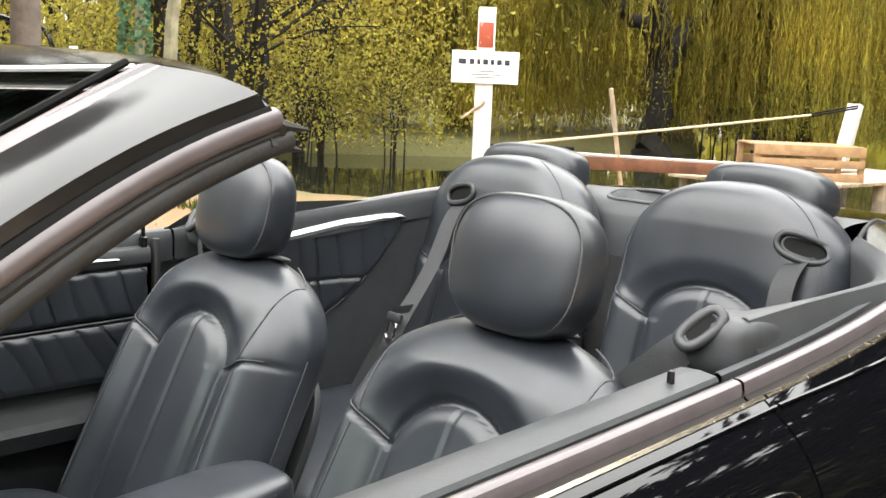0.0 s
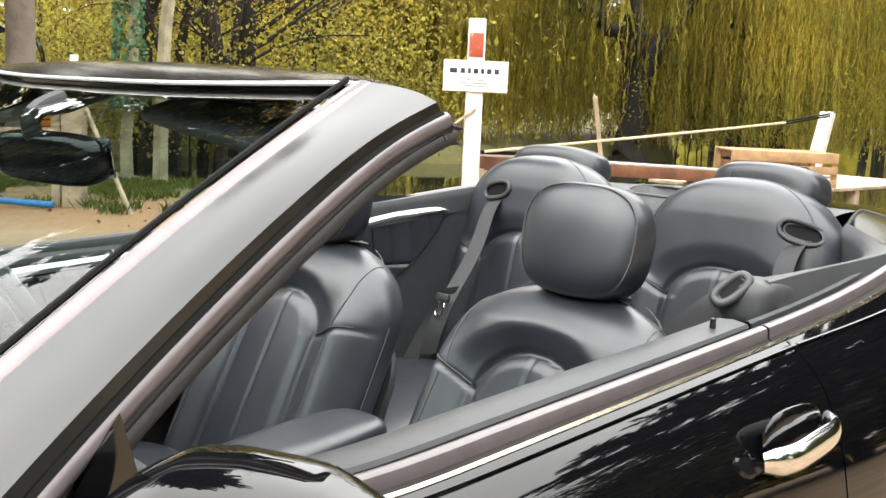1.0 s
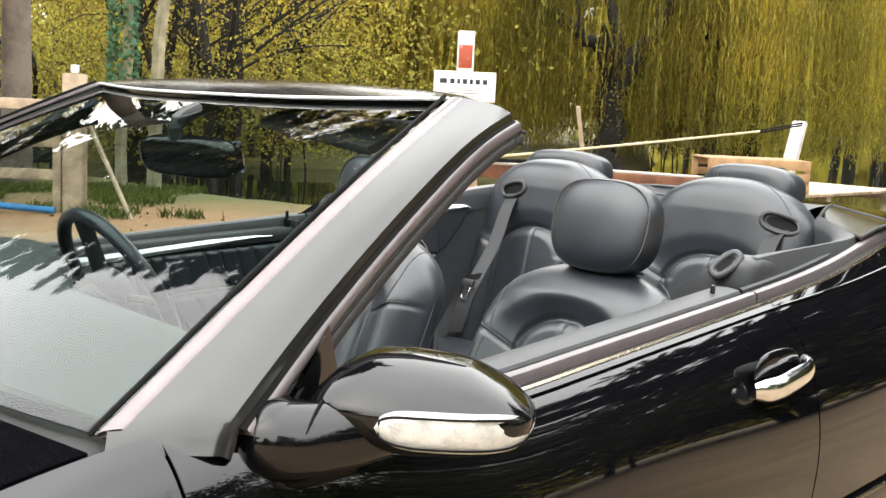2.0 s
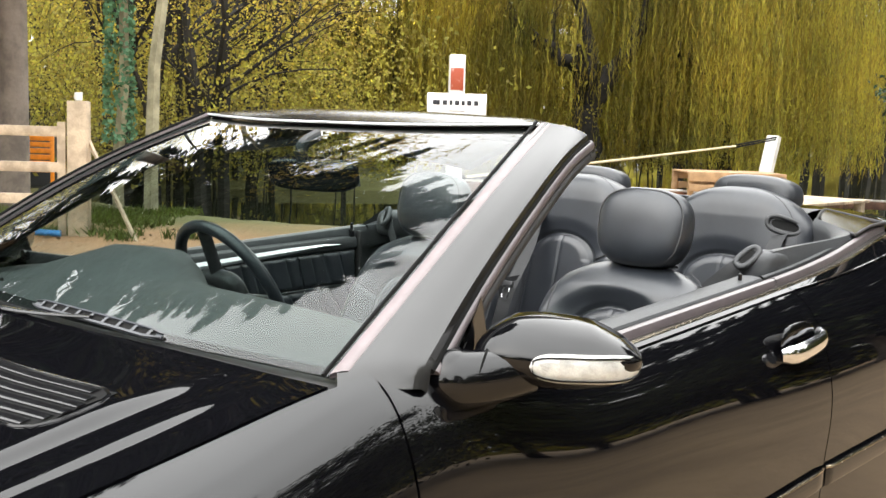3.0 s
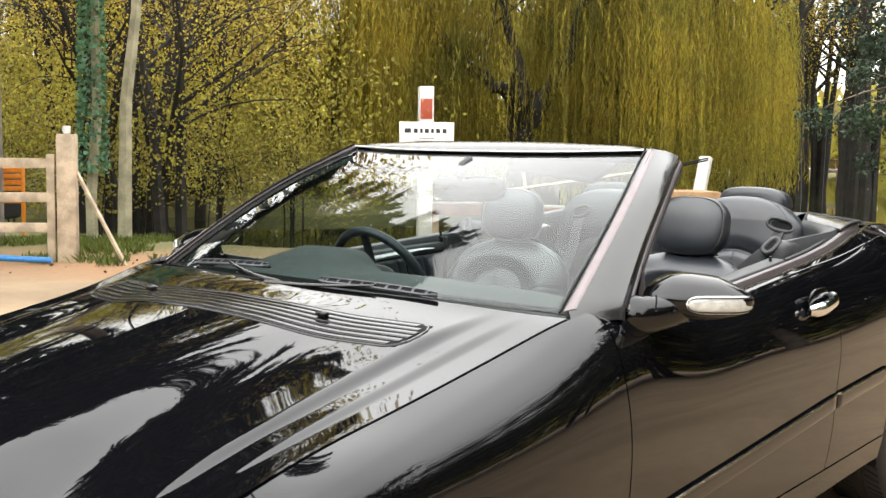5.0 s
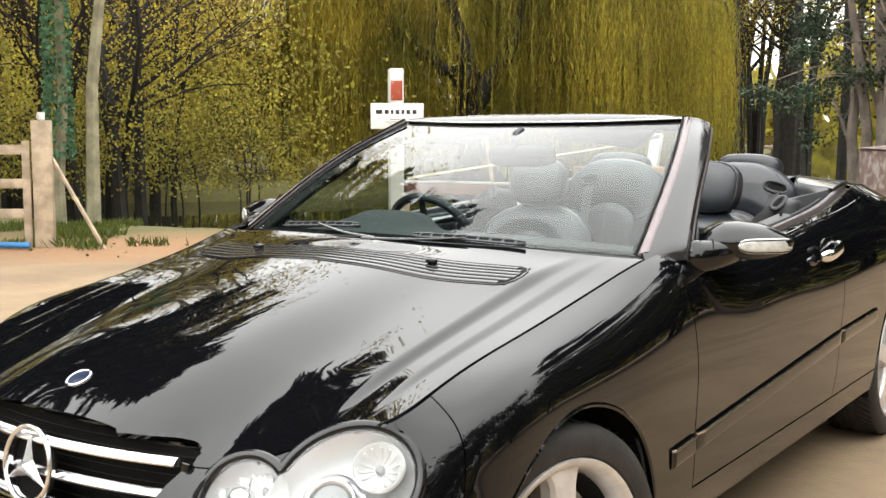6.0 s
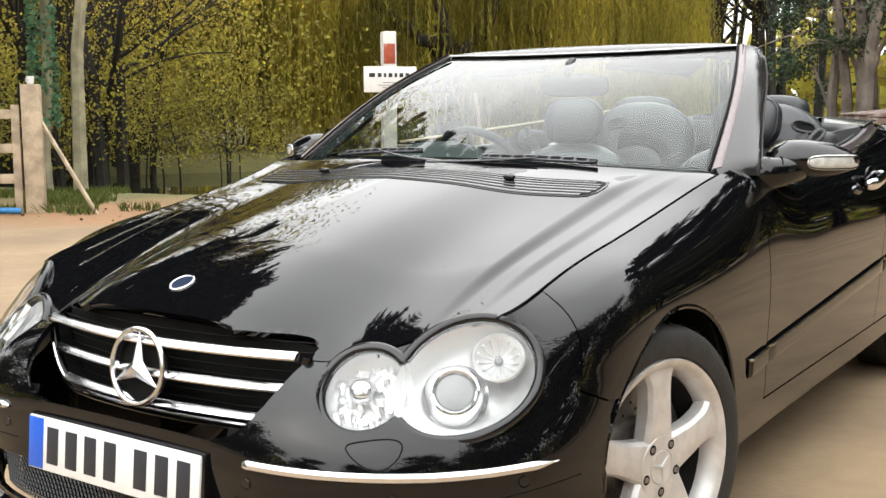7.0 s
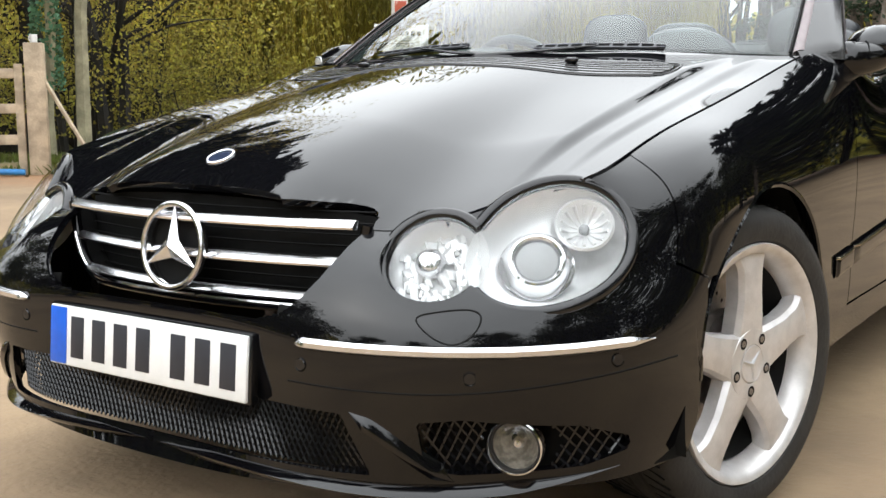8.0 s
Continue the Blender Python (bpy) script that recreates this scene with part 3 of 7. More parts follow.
def oval(k, r, th):
    ca, cb, ra, rb, tilt = OVALS[k]
    x, y = ra * r * np.cos(th), rb * r * np.sin(th)
    return ca + x * math.cos(tilt) - y * math.sin(tilt), cb + x * math.sin(tilt) + y * math.cos(tilt)


def drop_to_nose(a, b):
    """How far the skin lies off the lamp plane at a place."""
    return -.81 * np.asarray(a) ** 2 + .012 + .09 * np.clip(-.03 - np.asarray(b), 0, 1)


def headlamp(side):
    fix = (lambda s: s) if side > 0 else (lambda s: s.mirrored())
    th = np.linspace(0, 2 * np.pi, 72, endpoint=False)
    base = Shape()
    for k in (0, 1):
        rows = []
        for r in (1.0, .985, .93, .8, .6, .35, .05):
            a, b = oval(k, r, th)
            rows.append(flat_lamp(a, b, drop_to_nose(a, b) - .004 - .045 * (1 - r ** 4)))
        base.grid(np.stack(rows, 1), close_u=True)
    lamp = fix(base).put("headlamp", REFLECT, car, "twin oval headlamp with silver reflector behind clear glass")
    for k in (0, 1):
        rows = []
        for r in (1.0, .97, .9, .75, .5, .25, .02):
            a, b = oval(k, r, th)
            rows.append(flat_lamp(a, b, drop_to_nose(a, b) + .004 + .020 * (1 - r ** 2.4) + .001 * k))
        g = fix(Shape().grid(np.stack(rows, 1), close_u=True)).put("lamp_glass", CLEAR, lamp)
        g.visible_shadow = False
    seal = Shape()
    edge = Shape()
    for k in (0, 1):
        a, b = oval(k, 1.0, th)
        ca, cb, ra, rb, tilt = OVALS[1 - k]
        x, y = (a - ca) * math.cos(tilt) + (b - cb) * math.sin(tilt), -(a - ca) * math.sin(tilt) + (b - cb) * math.cos(tilt)
        out = np.hypot(x / ra, y / rb) > .97
        start = next(i for i in range(72) if out[i] and not out[i - 1])
        ids = [(start + i) % 72 for i in range(int(out.sum()))]
        path = flat_lamp(a[ids], b[ids], drop_to_nose(a[ids], b[ids]) + .001)
        seal.tube(path, .0115, 10)
        a2, b2 = oval(k, .955, th)
        edge.tube(flat_lamp(a2[ids], b2[ids], drop_to_nose(a2[ids], b2[ids]) - .004), .006, 8)
    fix(seal).put("lamp_seal", GLOSS, lamp)
    fix(edge).put("lamp_bezel", REFLECT, lamp)
    m = Matrix([[*q] for q in np.stack([LAMP_X, LAMP_Y, LAMP_N], 1)]).to_4x4()

    def at(a, b, h):
        return Matrix.Translation(flat_lamp(a, b, h + float(drop_to_nose(a, b)))) @ m

    pj = at(.047, -.060, 0)
    fix(Shape().lathe([(.036, -.016), (.038, -.006), (.042, -.003), (.046, -.005), (.048, -.014), (.055, -.026), (.062, -.030)], pj, 48)).put("projector_ring", CHROME, lamp)
    fix(Shape().lathe([(.037, -.014), (.034, -.009), (.024, -.006), (.012, -.0045), (.001, -.004)], pj, 40)).put("projector_lens", LENS, lamp)
    bowl = at(.126, .016, 0)
    fix(Shape().lathe([(.050, -.012), (.046, -.009), (.042, -.014), (.032, -.026), (.014, -.034), (.001, -.036)], bowl, 32)).put("side_lamp_bowl", REFLECT, lamp)
    for k in range(14):
        c, s_ = math.cos(k * math.pi / 7 + .2), math.sin(k * math.pi / 7 + .2)
        fix(Shape().tube([bowl @ Vector((r_ * c, r_ * s_, h_)) for r_, h_ in ((.012, -.0335), (.026, -.0290), (.040, -.0150))], np.array([.0015, .0028, .0034]), 6)).put("bowl_flute", REFLECT, lamp)
    fix(Shape().lathe([(.009, -.036), (.009, -.028), (.006, -.024), (.001, -.023)], bowl, 16)).put("side_lamp_bulb", LENS, lamp)
    facets, pick = Shape(), np.random.default_rng(17)
    for _ in range(150):
        a0, b0 = pick.uniform(-.205, -.045), pick.uniform(-.145, .015)
        wide, tall = pick.uniform(.006, .015), pick.uniform(.012, .034)
        if in_lamp(flat_lamp([a0], [b0]))[0] < -.018 and math.hypot(a0 + .130, b0 + .050) > .030:
            facets.box((0, 0, 0), (wide, tall, .004), .0015, at(a0, b0, -.030 - .012 * math.cos((a0 + .13) * 30)) @ pose(0, 0, 0, pick.uniform(-18, 18), pick.uniform(-32, 32), pick.uniform(-12, 30)))
    fix(facets).put("beam_facets", REFLECT, lamp)
    fix(Shape().lathe([(.026, -.034), (.024, -.020), (.016, -.012), (.001, -.010)], at(-.130, -.050, 0), 24)).put("beam_bulb_cap", CHROME, lamp)
    return lamp


LENS = material("projector_glass", (.20, .205, .21), .16, .0, vary=.15, scale=40)
for side_ in (1, -1):
    headlamp(side_)

# grille: dark backing, three bright bars, ring badge with three blades
gx = np.linspace(-.40, .40, 41)
front_y = lambda x: -.712 + .40 * np.asarray(x) ** 2  # noqa: E731
back = np.stack([np.stack([gx, front_y(gx) + .055, np.full(41, z) - .03 * (gx / .4) ** 2 * (z > .6)], -1) for z in np.linspace(.46, .668, 14)], 1)
grille = Shape().grid(back).put("grille", DARK, car, "black radiator grille with three chrome bars")
for z, hw in ((.631, .374), (.566, .350), (.503, .312)):
    xs = np.linspace(-hw, hw, 40)
    p = np.stack([xs, front_y(xs) + .004, np.full(40, z)], -1)
    prof = [(-.006, .007), (-.001, .0095), (.005, .0065), (.012, -.002), (.011, -.006), (.004, -.008), (-.002, -.007)]
    Shape().grid(np.stack([p + np.array([0, -d, h]) for d, h in prof], 1), close_v=True).put("grille_bar", POLISHED, grille)
for z in np.linspace(.49, .65, 9):
    hw = float(grille_half(z)) - .01
    xs = np.linspace(-hw, hw, 30)
    Shape().tube(np.stack([xs, front_y(xs) + .045, np.full(30, z)], -1), .0016, 5).put("grille_wire", DARK, grille)
zs = np.r_[.484, np.linspace(.49, .632, 14)]
left = [(float(grille_half(z)), z) for z in zs]
ring_p = [(-x, z) for x, z in left[::-1]] + [(x, .484) for x in np.linspace(-.25, .25, 16)] + left
ring_p = np.array([(x, float(front_y(x)) + .004 + .02 * (z - .48), z) for x, z in ring_p])
Shape().tube(ring_p, .011, 10).put("grille_surround", PAINT, grille)
low_ring = ring_p[ring_p[:, 2] < .57]
Shape().tube(low_ring + np.array([0, -.007, .004]), .0045, 8).put("grille_rim", CHROME, grille)
inward = ring_p * np.array([.985, 1, 1]) + np.array([0, .075, .0])
Shape().grid(np.stack([ring_p, ring_p * np.array([.99, 1, 1]) + np.array([0, .03, 0]), inward], 1)).put("grille_shell", DARK, grille)
badge_m = Matrix.Translation((0, -.728, .578)) @ pose(0, 0, 0, 82, 0, 0)
star = Shape()
ang = np.linspace(0, 2 * np.pi, 64, endpoint=False)
star.tube([badge_m @ Vector((.077 * math.cos(a), .077 * math.sin(a), 0)) for a in ang], .0060, 10, closed=True, up=tuple((badge_m.to_3x3() @ Vector((0, 0, 1)))))
for k in range(3):
    t = math.pi / 2 + k * 2 * math.pi / 3
    tip = Vector((.077 * math.cos(t), .077 * math.sin(t), 0))
    for sgn in (1, -1):
        s = Vector((.019 * math.cos(t + sgn * math.pi / 3), .022 * math.sin(t + sgn * math.pi / 3), 0))
        star.poly([badge_m @ Vector((0, 0, .013)), badge_m @ tip, badge_m @ s], flip=sgn > 0)
        star.poly([badge_m @ Vector((0, 0, -.010)), badge_m @ tip, badge_m @ s], flip=sgn < 0)
star.put("ring_badge", POLISHED, grille, "chrome ring badge with three blades", smooth=20)
Shape().lathe([(.001, -.02), (.072, -.02), (.074, -.014)], badge_m, 40).put("badge_back", DARK, grille)

# bonnet badge
ENAMEL = material("dark_blue_enamel", (.02, .03, .06), .2, vary=.2, scale=60)
bp, bn = on_hood(0, -.600)
bz = Vector(bn)
bm_ = Matrix.Translation(Vector(bp) - bz * .001) @ bz.to_track_quat("Z", "Y").to_matrix().to_4x4()
hb = Shape().lathe([(.029, 0), (.0285, .003), (.026, .0042), (.024, .003)], bm_, 36).put("bonnet_badge", CHROME, car, "small round chrome bonnet badge")
Shape().lathe([(.0245, .0025), (.016, .0034), (.001, .0036)], bm_, 30).put("badge_enamel", ENAMEL, hb)

# number plate: white, blue band, plain bars for its characters
PLATE_M = Matrix.Translation((0, -.806, .398)) @ pose(0, 0, 0, 85, 0, 0)
plate = Shape().box((0, 0, 0), (.524, .114, .008), .003, PLATE_M).put("number_plate", WHITE, car, "white front number plate with a blue end band")
holder = Shape().box((0, 0, 0), (.535, .122, .02), .004, PLATE_M @ pose(0, 0, -.012)).put("plate_holder", GLOSS, car)
Shape().box((0, 0, 0), (.048, .108, .002), .0008, PLATE_M @ pose(-.236, 0, .0045)).put("blue_band", BLUE, plate)
for i in range(7):
    x = -.180 + i * .0615 + (.030 if i > 3 else 0)
    Shape().box((0, 0, 0), (.037, .079, .002), .001, PLATE_M @ pose(x, 0, .0045)).put("plate_mark", INK, plate)

# lower centre mesh and fog-lamp pockets
def lattice(x0, x1, z0, z1, y_of, step, slope, r, inside):
    s = Shape()
    for sgn in (1, -1):
        c = x0 - (z1 - z0) * slope
        while c < x1 + (z1 - z0) * slope:
            pts = []
            for z in np.r_[np.linspace(z0, z1, 15), 9]:
                x = c + sgn * (z - (z0 + z1) / 2) * slope
                if z < 9 and inside(x, z):
                    pts.append((x, y_of(x, z), z))
                else:
                    if len(pts) > 1:
                        s.tube(pts, r, 4)
                    pts = []
            c += step
    return s


def nose_y(x, z):
    u = float(u_of_x(abs(x), .10))
    return float(skin_fast(u, v_of_z(u, z)[0])[1])


mesh_in = lambda x, z: in_mesh(np.array([[x, 0, z]]))[0] < .012  # noqa: E731
low = lattice(-.48, .48, .236, .35, lambda x, z: nose_y(x, z) + .03, .0125, .55, .0022, mesh_in).put("lower_mesh", GLOSS, car, "black mesh in the lower air intake")
xs = np.linspace(-.49, .49, 41)
Shape().grid(np.stack([np.stack([xs, [nose_y(x, .29) + .075 for x in xs], np.full(41, z)], -1) for z in (.215, .25, .30, .36)], 1)).put("intake_back", DARK, car)
FOGGREY = material("smoky_reflector", (.36, .33, .28), .28, .5, vary=.5, scale=70, bump=.3, bump_scale=60)
fog_in = lambda x, z: in_fog(np.array([[x, 0, z]]))[0] < .012 and math.hypot(x - .672, z - .292) > .046  # noqa: E731
for sd in (1, -1):
    fm = lattice(.54, .81, .24, .35, lambda x, z: nose_y(x, z) + .028, .0145, .5, .0026, fog_in)
    xs = np.linspace(.53, .83, 16)
    fb = Shape().grid(np.stack([np.stack([xs, [nose_y(x, .29) + .07 for x in xs], np.full(16, z)], -1) for z in (.22, .30, .37)], 1))
    fm, fb = (fm, fb) if sd > 0 else (fm.mirrored(), fb.mirrored())
    fm.put("fog_mesh", GLOSS, car)
    fb.put("fog_pocket", DARK, car)
    fogm = Matrix.Translation((.672 * sd, -.628, .292)) @ pose(0, 0, 0, 90, 0, 0) @ pose(0, 0, 0, 0, 14 * sd, 0)
    fl = Shape().lathe([(.036, -.07), (.046, -.06), (.0475, .0), (.0465, .004), (.0440, .005), (.0425, .002), (.0420, -.012)], fogm, 48).put("fog_lamp", CHROME, car, "round chrome fog lamp")
    Shape().lathe([(.040, -.006), (.030, -.030), (.015, -.045), (.001, -.048)], fogm, 28).put("fog_reflector", FOGGREY, fl)
    Shape().lathe([(.0425, -.006), (.0415, .0015), (.0395, .0015), (.0385, -.006)], fogm, 40).put("fog_gasket", RUBBER, fl)
    g = Shape().lathe([(.039, -.001), (.030, .003), (.015, .006), (.001, .007)], fogm, 28).put("fog_glass", CLEAR, fl)
    g.visible_shadow = False
    Shape().lathe([(.010, -.046), (.010, -.022), (.006, -.016), (.001, -.015)], fogm, 14).put("fog_bulb", CHROME, fl)


def along(z_of, u0, u1, n, out=.004):
    """A path on the left skin at heights z_of(u), proud by out."""
    us = np.linspace(u0, u1, n)
    v = v_of_z(us, np.array([z_of(u) for u in us]))
    return skin(us, v) + out * normal_at(us, v), us, v


u0, u1 = u_of_x(.356), u_of_y(-.452)
cp, cu, cv = along(lambda u: .4535 + .004 * (u - u0), u0, u1, 70, .0)
cn = normal_at(cu, cv)
taper = np.clip((u1 - cu) / .06, .12, 1)[:, None]
taper = np.minimum(taper, np.clip((cu - u0) / .012, .3, 1)[:, None])
sp = Shape().grid(np.stack([cp + cn * o * taper + np.array([0, 0, 1]) * h * taper for o, h in ((-.004, .010), (.006, .011), (.012, .004), (.0125, -.004), (.006, -.008), (-.004, -.008))], 1), close_v=True)
both(sp, "bumper_strip", POLISHED, label="slim chrome bumper strip")
lowp, lu, lv = along(lambda u: .388 + .03 * smooth01((u - .55) / .5), u_of_x(.335), u_of_y(-.40), 70, -.0012)
both(Shape().tube(lowp, .0022, 6), "bumper_crease", DARK)
# chin: slanting fins between the intakes, brow over the lamp pockets and a thin lip
def on_nose(x, z):
    u = float(u_of_x(x, .12))
    v = v_of_z(u, z)[0]
    return np.array(skin_fast(u, v)), np.array(normal_at(u, v)).reshape(3)


def chin_bar(pts, n, width, proud, name, label=""):
    q = bend([(x, z, 0) for x, z in pts], n)
    pn = [on_nose(x, z) for x, z, _ in q]
    p, nn = np.array([a for a, _ in pn]), np.array([b for _, b in pn])
    tang = np.gradient(p, axis=0)
    wd = np.cross(tang, nn)
    wd /= np.linalg.norm(wd, axis=1)[:, None]
    k = np.minimum(np.clip(np.linspace(0, 6, n), .04, 1), np.clip(np.linspace(6, 0, n), .04, 1))[:, None]
    prof = ((-.006, 1.0), (proud * .55, .8), (proud, .1), (proud * .7, -.35), (-.006, -1.0))
    both(Shape().grid(np.stack([p + nn * o * k + wd * h * width * .5 * k for o, h in prof], 1), close_v=True), name, PAINT, label=label)


chin_bar([(.452, .350), (.500, .318), (.555, .268), (.600, .232)], 24, .032, .011, "chin_fin", "glossy black slanting fin in the bumper")
chin_bar([(.02, .226), (.22, .224), (.44, .218), (.60, .216), (.72, .226), (.80, .240)], 40, .022, .020, "chin_lip")
# parking sensors
for x, z in ((.365, .419), (.635, .416), (.80, .432)):
    u = float(u_of_x(x))
    v = v_of_z(u, z)[0]
    q, n = skin_fast(u, v), normal_at(u, v)
    m = Matrix.Translation(q) @ Vector(n).to_track_quat("Z", "Y").to_matrix().to_4x4()
    both(Shape().lathe([(.0125, -.002), (.0120, .0012), (.0100, .0004), (.0092, .0016), (.001, .0018)], m, 24), "parking_sensor", GLOSS)
# washer lids
pts = []
for a in np.linspace(0, 2 * np.pi, 40, endpoint=False):
    dx = .052 * math.cos(a) * (1 + .18 * math.sin(a))
    z = .497 + .024 * math.sin(a) * (1 + .25 * math.cos(a)) + .004 * math.cos(2 * a)
    u = float(u_of_x(.600, .33)) + dx
    v = v_of_z(u, z)[0]
    pts.append(skin_fast(u, v) - .0004 * normal_at(u, v))
both(Shape().tube(pts, .0017, 5, closed=True), "washer_lid", DARK)
# bonnet louvres and jets
lou_y = lambda x, k: .128 + .078 * (abs(x) / .56) ** 2 + k * .0205  # noqa: E731
xs = np.linspace(-.55, .55, 60)
edge_in = [np.array([on_hood(x, lou_y(x, k * 6.0))[0] + .0010 * on_hood(x, .3)[1] for x in xs]) for k in np.linspace(0, 1, 11)]
SLAT = material("glossy_black_slat", (.010, .010, .011), .10, vary=.2, scale=40)
panel_l = Shape().grid(np.stack(edge_in, 1)).put("bonnet_louvre", DARK, car, "black slatted air intake across the bonnet")
half_l = (.528, .543, .549, .549, .541, .524)
rim = [on_hood(x, lou_y(x, -.1))[0] for x in np.linspace(-.525, .525, 50)] + [on_hood(x, lou_y(x, k))[0] for x, k in ((.545, .4), (.556, 1.5), (.560, 3), (.556, 4.5), (.545, 5.6))]
rim += [on_hood(x, lou_y(x, 6.1))[0] for x in np.linspace(.525, -.525, 50)] + [on_hood(-x, lou_y(x, k))[0] for x, k in ((.545, 5.6), (.556, 4.5), (.560, 3), (.556, 1.5), (.545, .4))]
Shape().tube(rim, .0030, 6, closed=True).put("louvre_rim", GLOSS, panel_l)
for k, hw in enumerate(half_l):
    xs = np.linspace(-hw, hw, 60)
    rows = [np.array([on_hood(x, lou_y(x, k + f_))[0] + h_ * on_hood(x, .3)[1] for x in xs]) for f_, h_ in ((.06, .0004), (.08, .0026), (.14, .0034), (.5, .0030), (.80, .0024), (.84, .0004))]
    Shape().grid(np.stack(rows, 1)).put("louvre_slat", SLAT, panel_l)
for x in (.311, -.311):
    q, n = on_hood(x, .232)
    Shape().egg(q + n * .010, (.016, .011, .007), .7, .7).put("washer_jet", GLOSS, car)

# ---- wheels ----
def road_wheel(x, y, side, steer=0.0):
    """Outer face towards +x of its own axis; the tyre stands on the ground."""
    m = Matrix.Translation((x, y, .318)) @ pose(0, 0, 0, 0, 0, steer) @ pose(0, 0, 0, 0, 90 if side > 0 else -90, 0)
    barrel = [(.222, -.20), (.236, -.195), (.238, -.185), (.222, -.17), (.206, -.12), (.206, -.05), (.218, -.022), (.2405, -.012), (.2425, -.002), (.2400, .004), (.2340, .003), (.2230, -.004), (.2130, -.03)]
    wheel = Shape().lathe(barrel, m, 72).put("wheel", ALLOY, car, "silver five-spoke alloy wheel with a black tyre")
    tp = [(.238, -.195), (.250, -.205), (.285, -.214), (.306, -.208), (.3155, -.195), (.3172, -.165), (.3120, -.163), (.3120, -.157), (.3178, -.155), (.318, -.118), (.3125, -.116), (.3125, -.109), (.318, -.107), (.318, -.078), (.3125, -.076), (.3125, -.069), (.3178, -.067), (.3160, -.030), (.3110, -.012), (.300, .000), (.282, .0065), (.262, .0065), (.248, .003), (.2415, -.006)]
    Shape().lathe(tp, m, 96).put("tyre", TYRE, wheel)
    gro = Shape()
    for k in range(64):
        a = k * 2 * math.pi / 64
        for h0, h1 in ((-.205, -.165), (-.150, -.120), (-.064, -.016)):
            gro.tube([m @ Vector((.3168 * math.cos(a + t * .10), .3168 * math.sin(a + t * .10), h0 + (h1 - h0) * t)) for t in (0, .5, 1)], .0022, 4)
    tagged(gro.put("tread_sipes", DARK, wheel), kind="stuff")
    for k in range(5):
        a0 = math.pi + k * 2 * math.pi / 5 if side > 0 else k * 2 * math.pi / 5
        r = np.linspace(.035, .226, 14)
        w = np.interp(r, (.035, .08, .14, .19, .226), (.052, .044, .036, .038, .060))
        h = np.interp(r, (.035, .07, .12, .19, .226), (-.007, -.006, -.004, -.006, -.012))
        rows = []
        for ri, wi, hi in zip(r, w, h):
            sec = [(-wi, hi - .040), (-wi, hi - .012), (-wi * .84, hi - .001), (-wi * .78, hi), (0, hi + .0015), (wi * .78, hi), (wi * .84, hi - .001), (wi, hi - .012), (wi, hi - .040)]
            rows.append([m @ Matrix.Rotation(a0, 4, "Z") @ Vector((ri, t, q)) for t, q in sec])
        Shape().grid(rows, close_v=True).put("spoke", ALLOY, wheel, smooth=24)
    Shape().lathe([(.074, -.05), (.074, -.010), (.070, -.0045), (.040, -.0040), (.0385, -.007)], m, 60).put("hub", ALLOY, wheel)
    cap_ = Shape().lathe([(.0385, -.010), (.0375, -.0035), (.036, -.0025), (.030, -.004), (.001, -.004)], m, 40).put("hub_cap", ALLOY, wheel)
    for k in range(3):
        a = k * 2 * math.pi / 3 + .2
        Shape().tube([m @ Vector((0, 0, -.003)), m @ Vector((.017 * math.cos(a), .017 * math.sin(a), -.003)), m @ Vector((.034 * math.cos(a), .034 * math.sin(a), -.0035))], np.array([.004, .0026, .0012]), 6).put("cap_blade", SATIN, cap_)
    for k in range(5):
        a = (k + .5) * 2 * math.pi / 5 + (math.pi if side > 0 else 0)
        bm2 = m @ Matrix.Translation((.056 * math.cos(a), .056 * math.sin(a), -.0038))
        hole = Shape().lathe([(.0135, .0002), (.0120, .0010), (.0112, .0004)], bm2, 20).put("bolt_rim", ALLOY, wheel)
        # flat black disc under the bolt, its colour painting the shade of a recess
        Shape().lathe([(.0114, .0006), (.0075, .0007), (.001, .0008)], bm2, 16).put("bolt_shade", DARK, hole)
        Shape().lathe([(.0072, .0006), (.0068, .0016), (.001, .0020)], bm2, 6).put("wheel_bolt", STEEL, wheel)
    # black dish added inside the rim, standing in for shade behind the spokes
    Shape().lathe([(.204, -.045), (.150, -.118), (.02, -.122)], m, 60).put("barrel_shade", DARK, wheel)
    disc = Shape().lathe([(.060, -.060), (.098, -.060), (.102, -.078), (.172, -.078), (.172, -.100), (.06, -.100)], m, 60).put("brake_disc", STEEL, wheel)
    holes = Shape()
    for k in range(48):
        a, r_ = k * 2 * math.pi / 48, (.118, .136, .154)[k % 3]
        holes.lathe([(.0042, 0), (.001, .0008)], m @ Matrix.Translation((r_ * math.cos(a), r_ * math.sin(a), -.0775)), 8)
    tagged(holes.put("disc_holes", DARK, disc), kind="stuff")
    Shape().box((0, 0, 0), (.055, .17, .05), .012, m @ Matrix.Rotation(math.pi if side > 0 else 0, 4, "Z") @ Matrix.Translation((-.02, .145, -.085)) @ Matrix.Rotation(math.pi / 2, 4, "Z")).put("brake_caliper", SATIN, wheel)
    return wheel


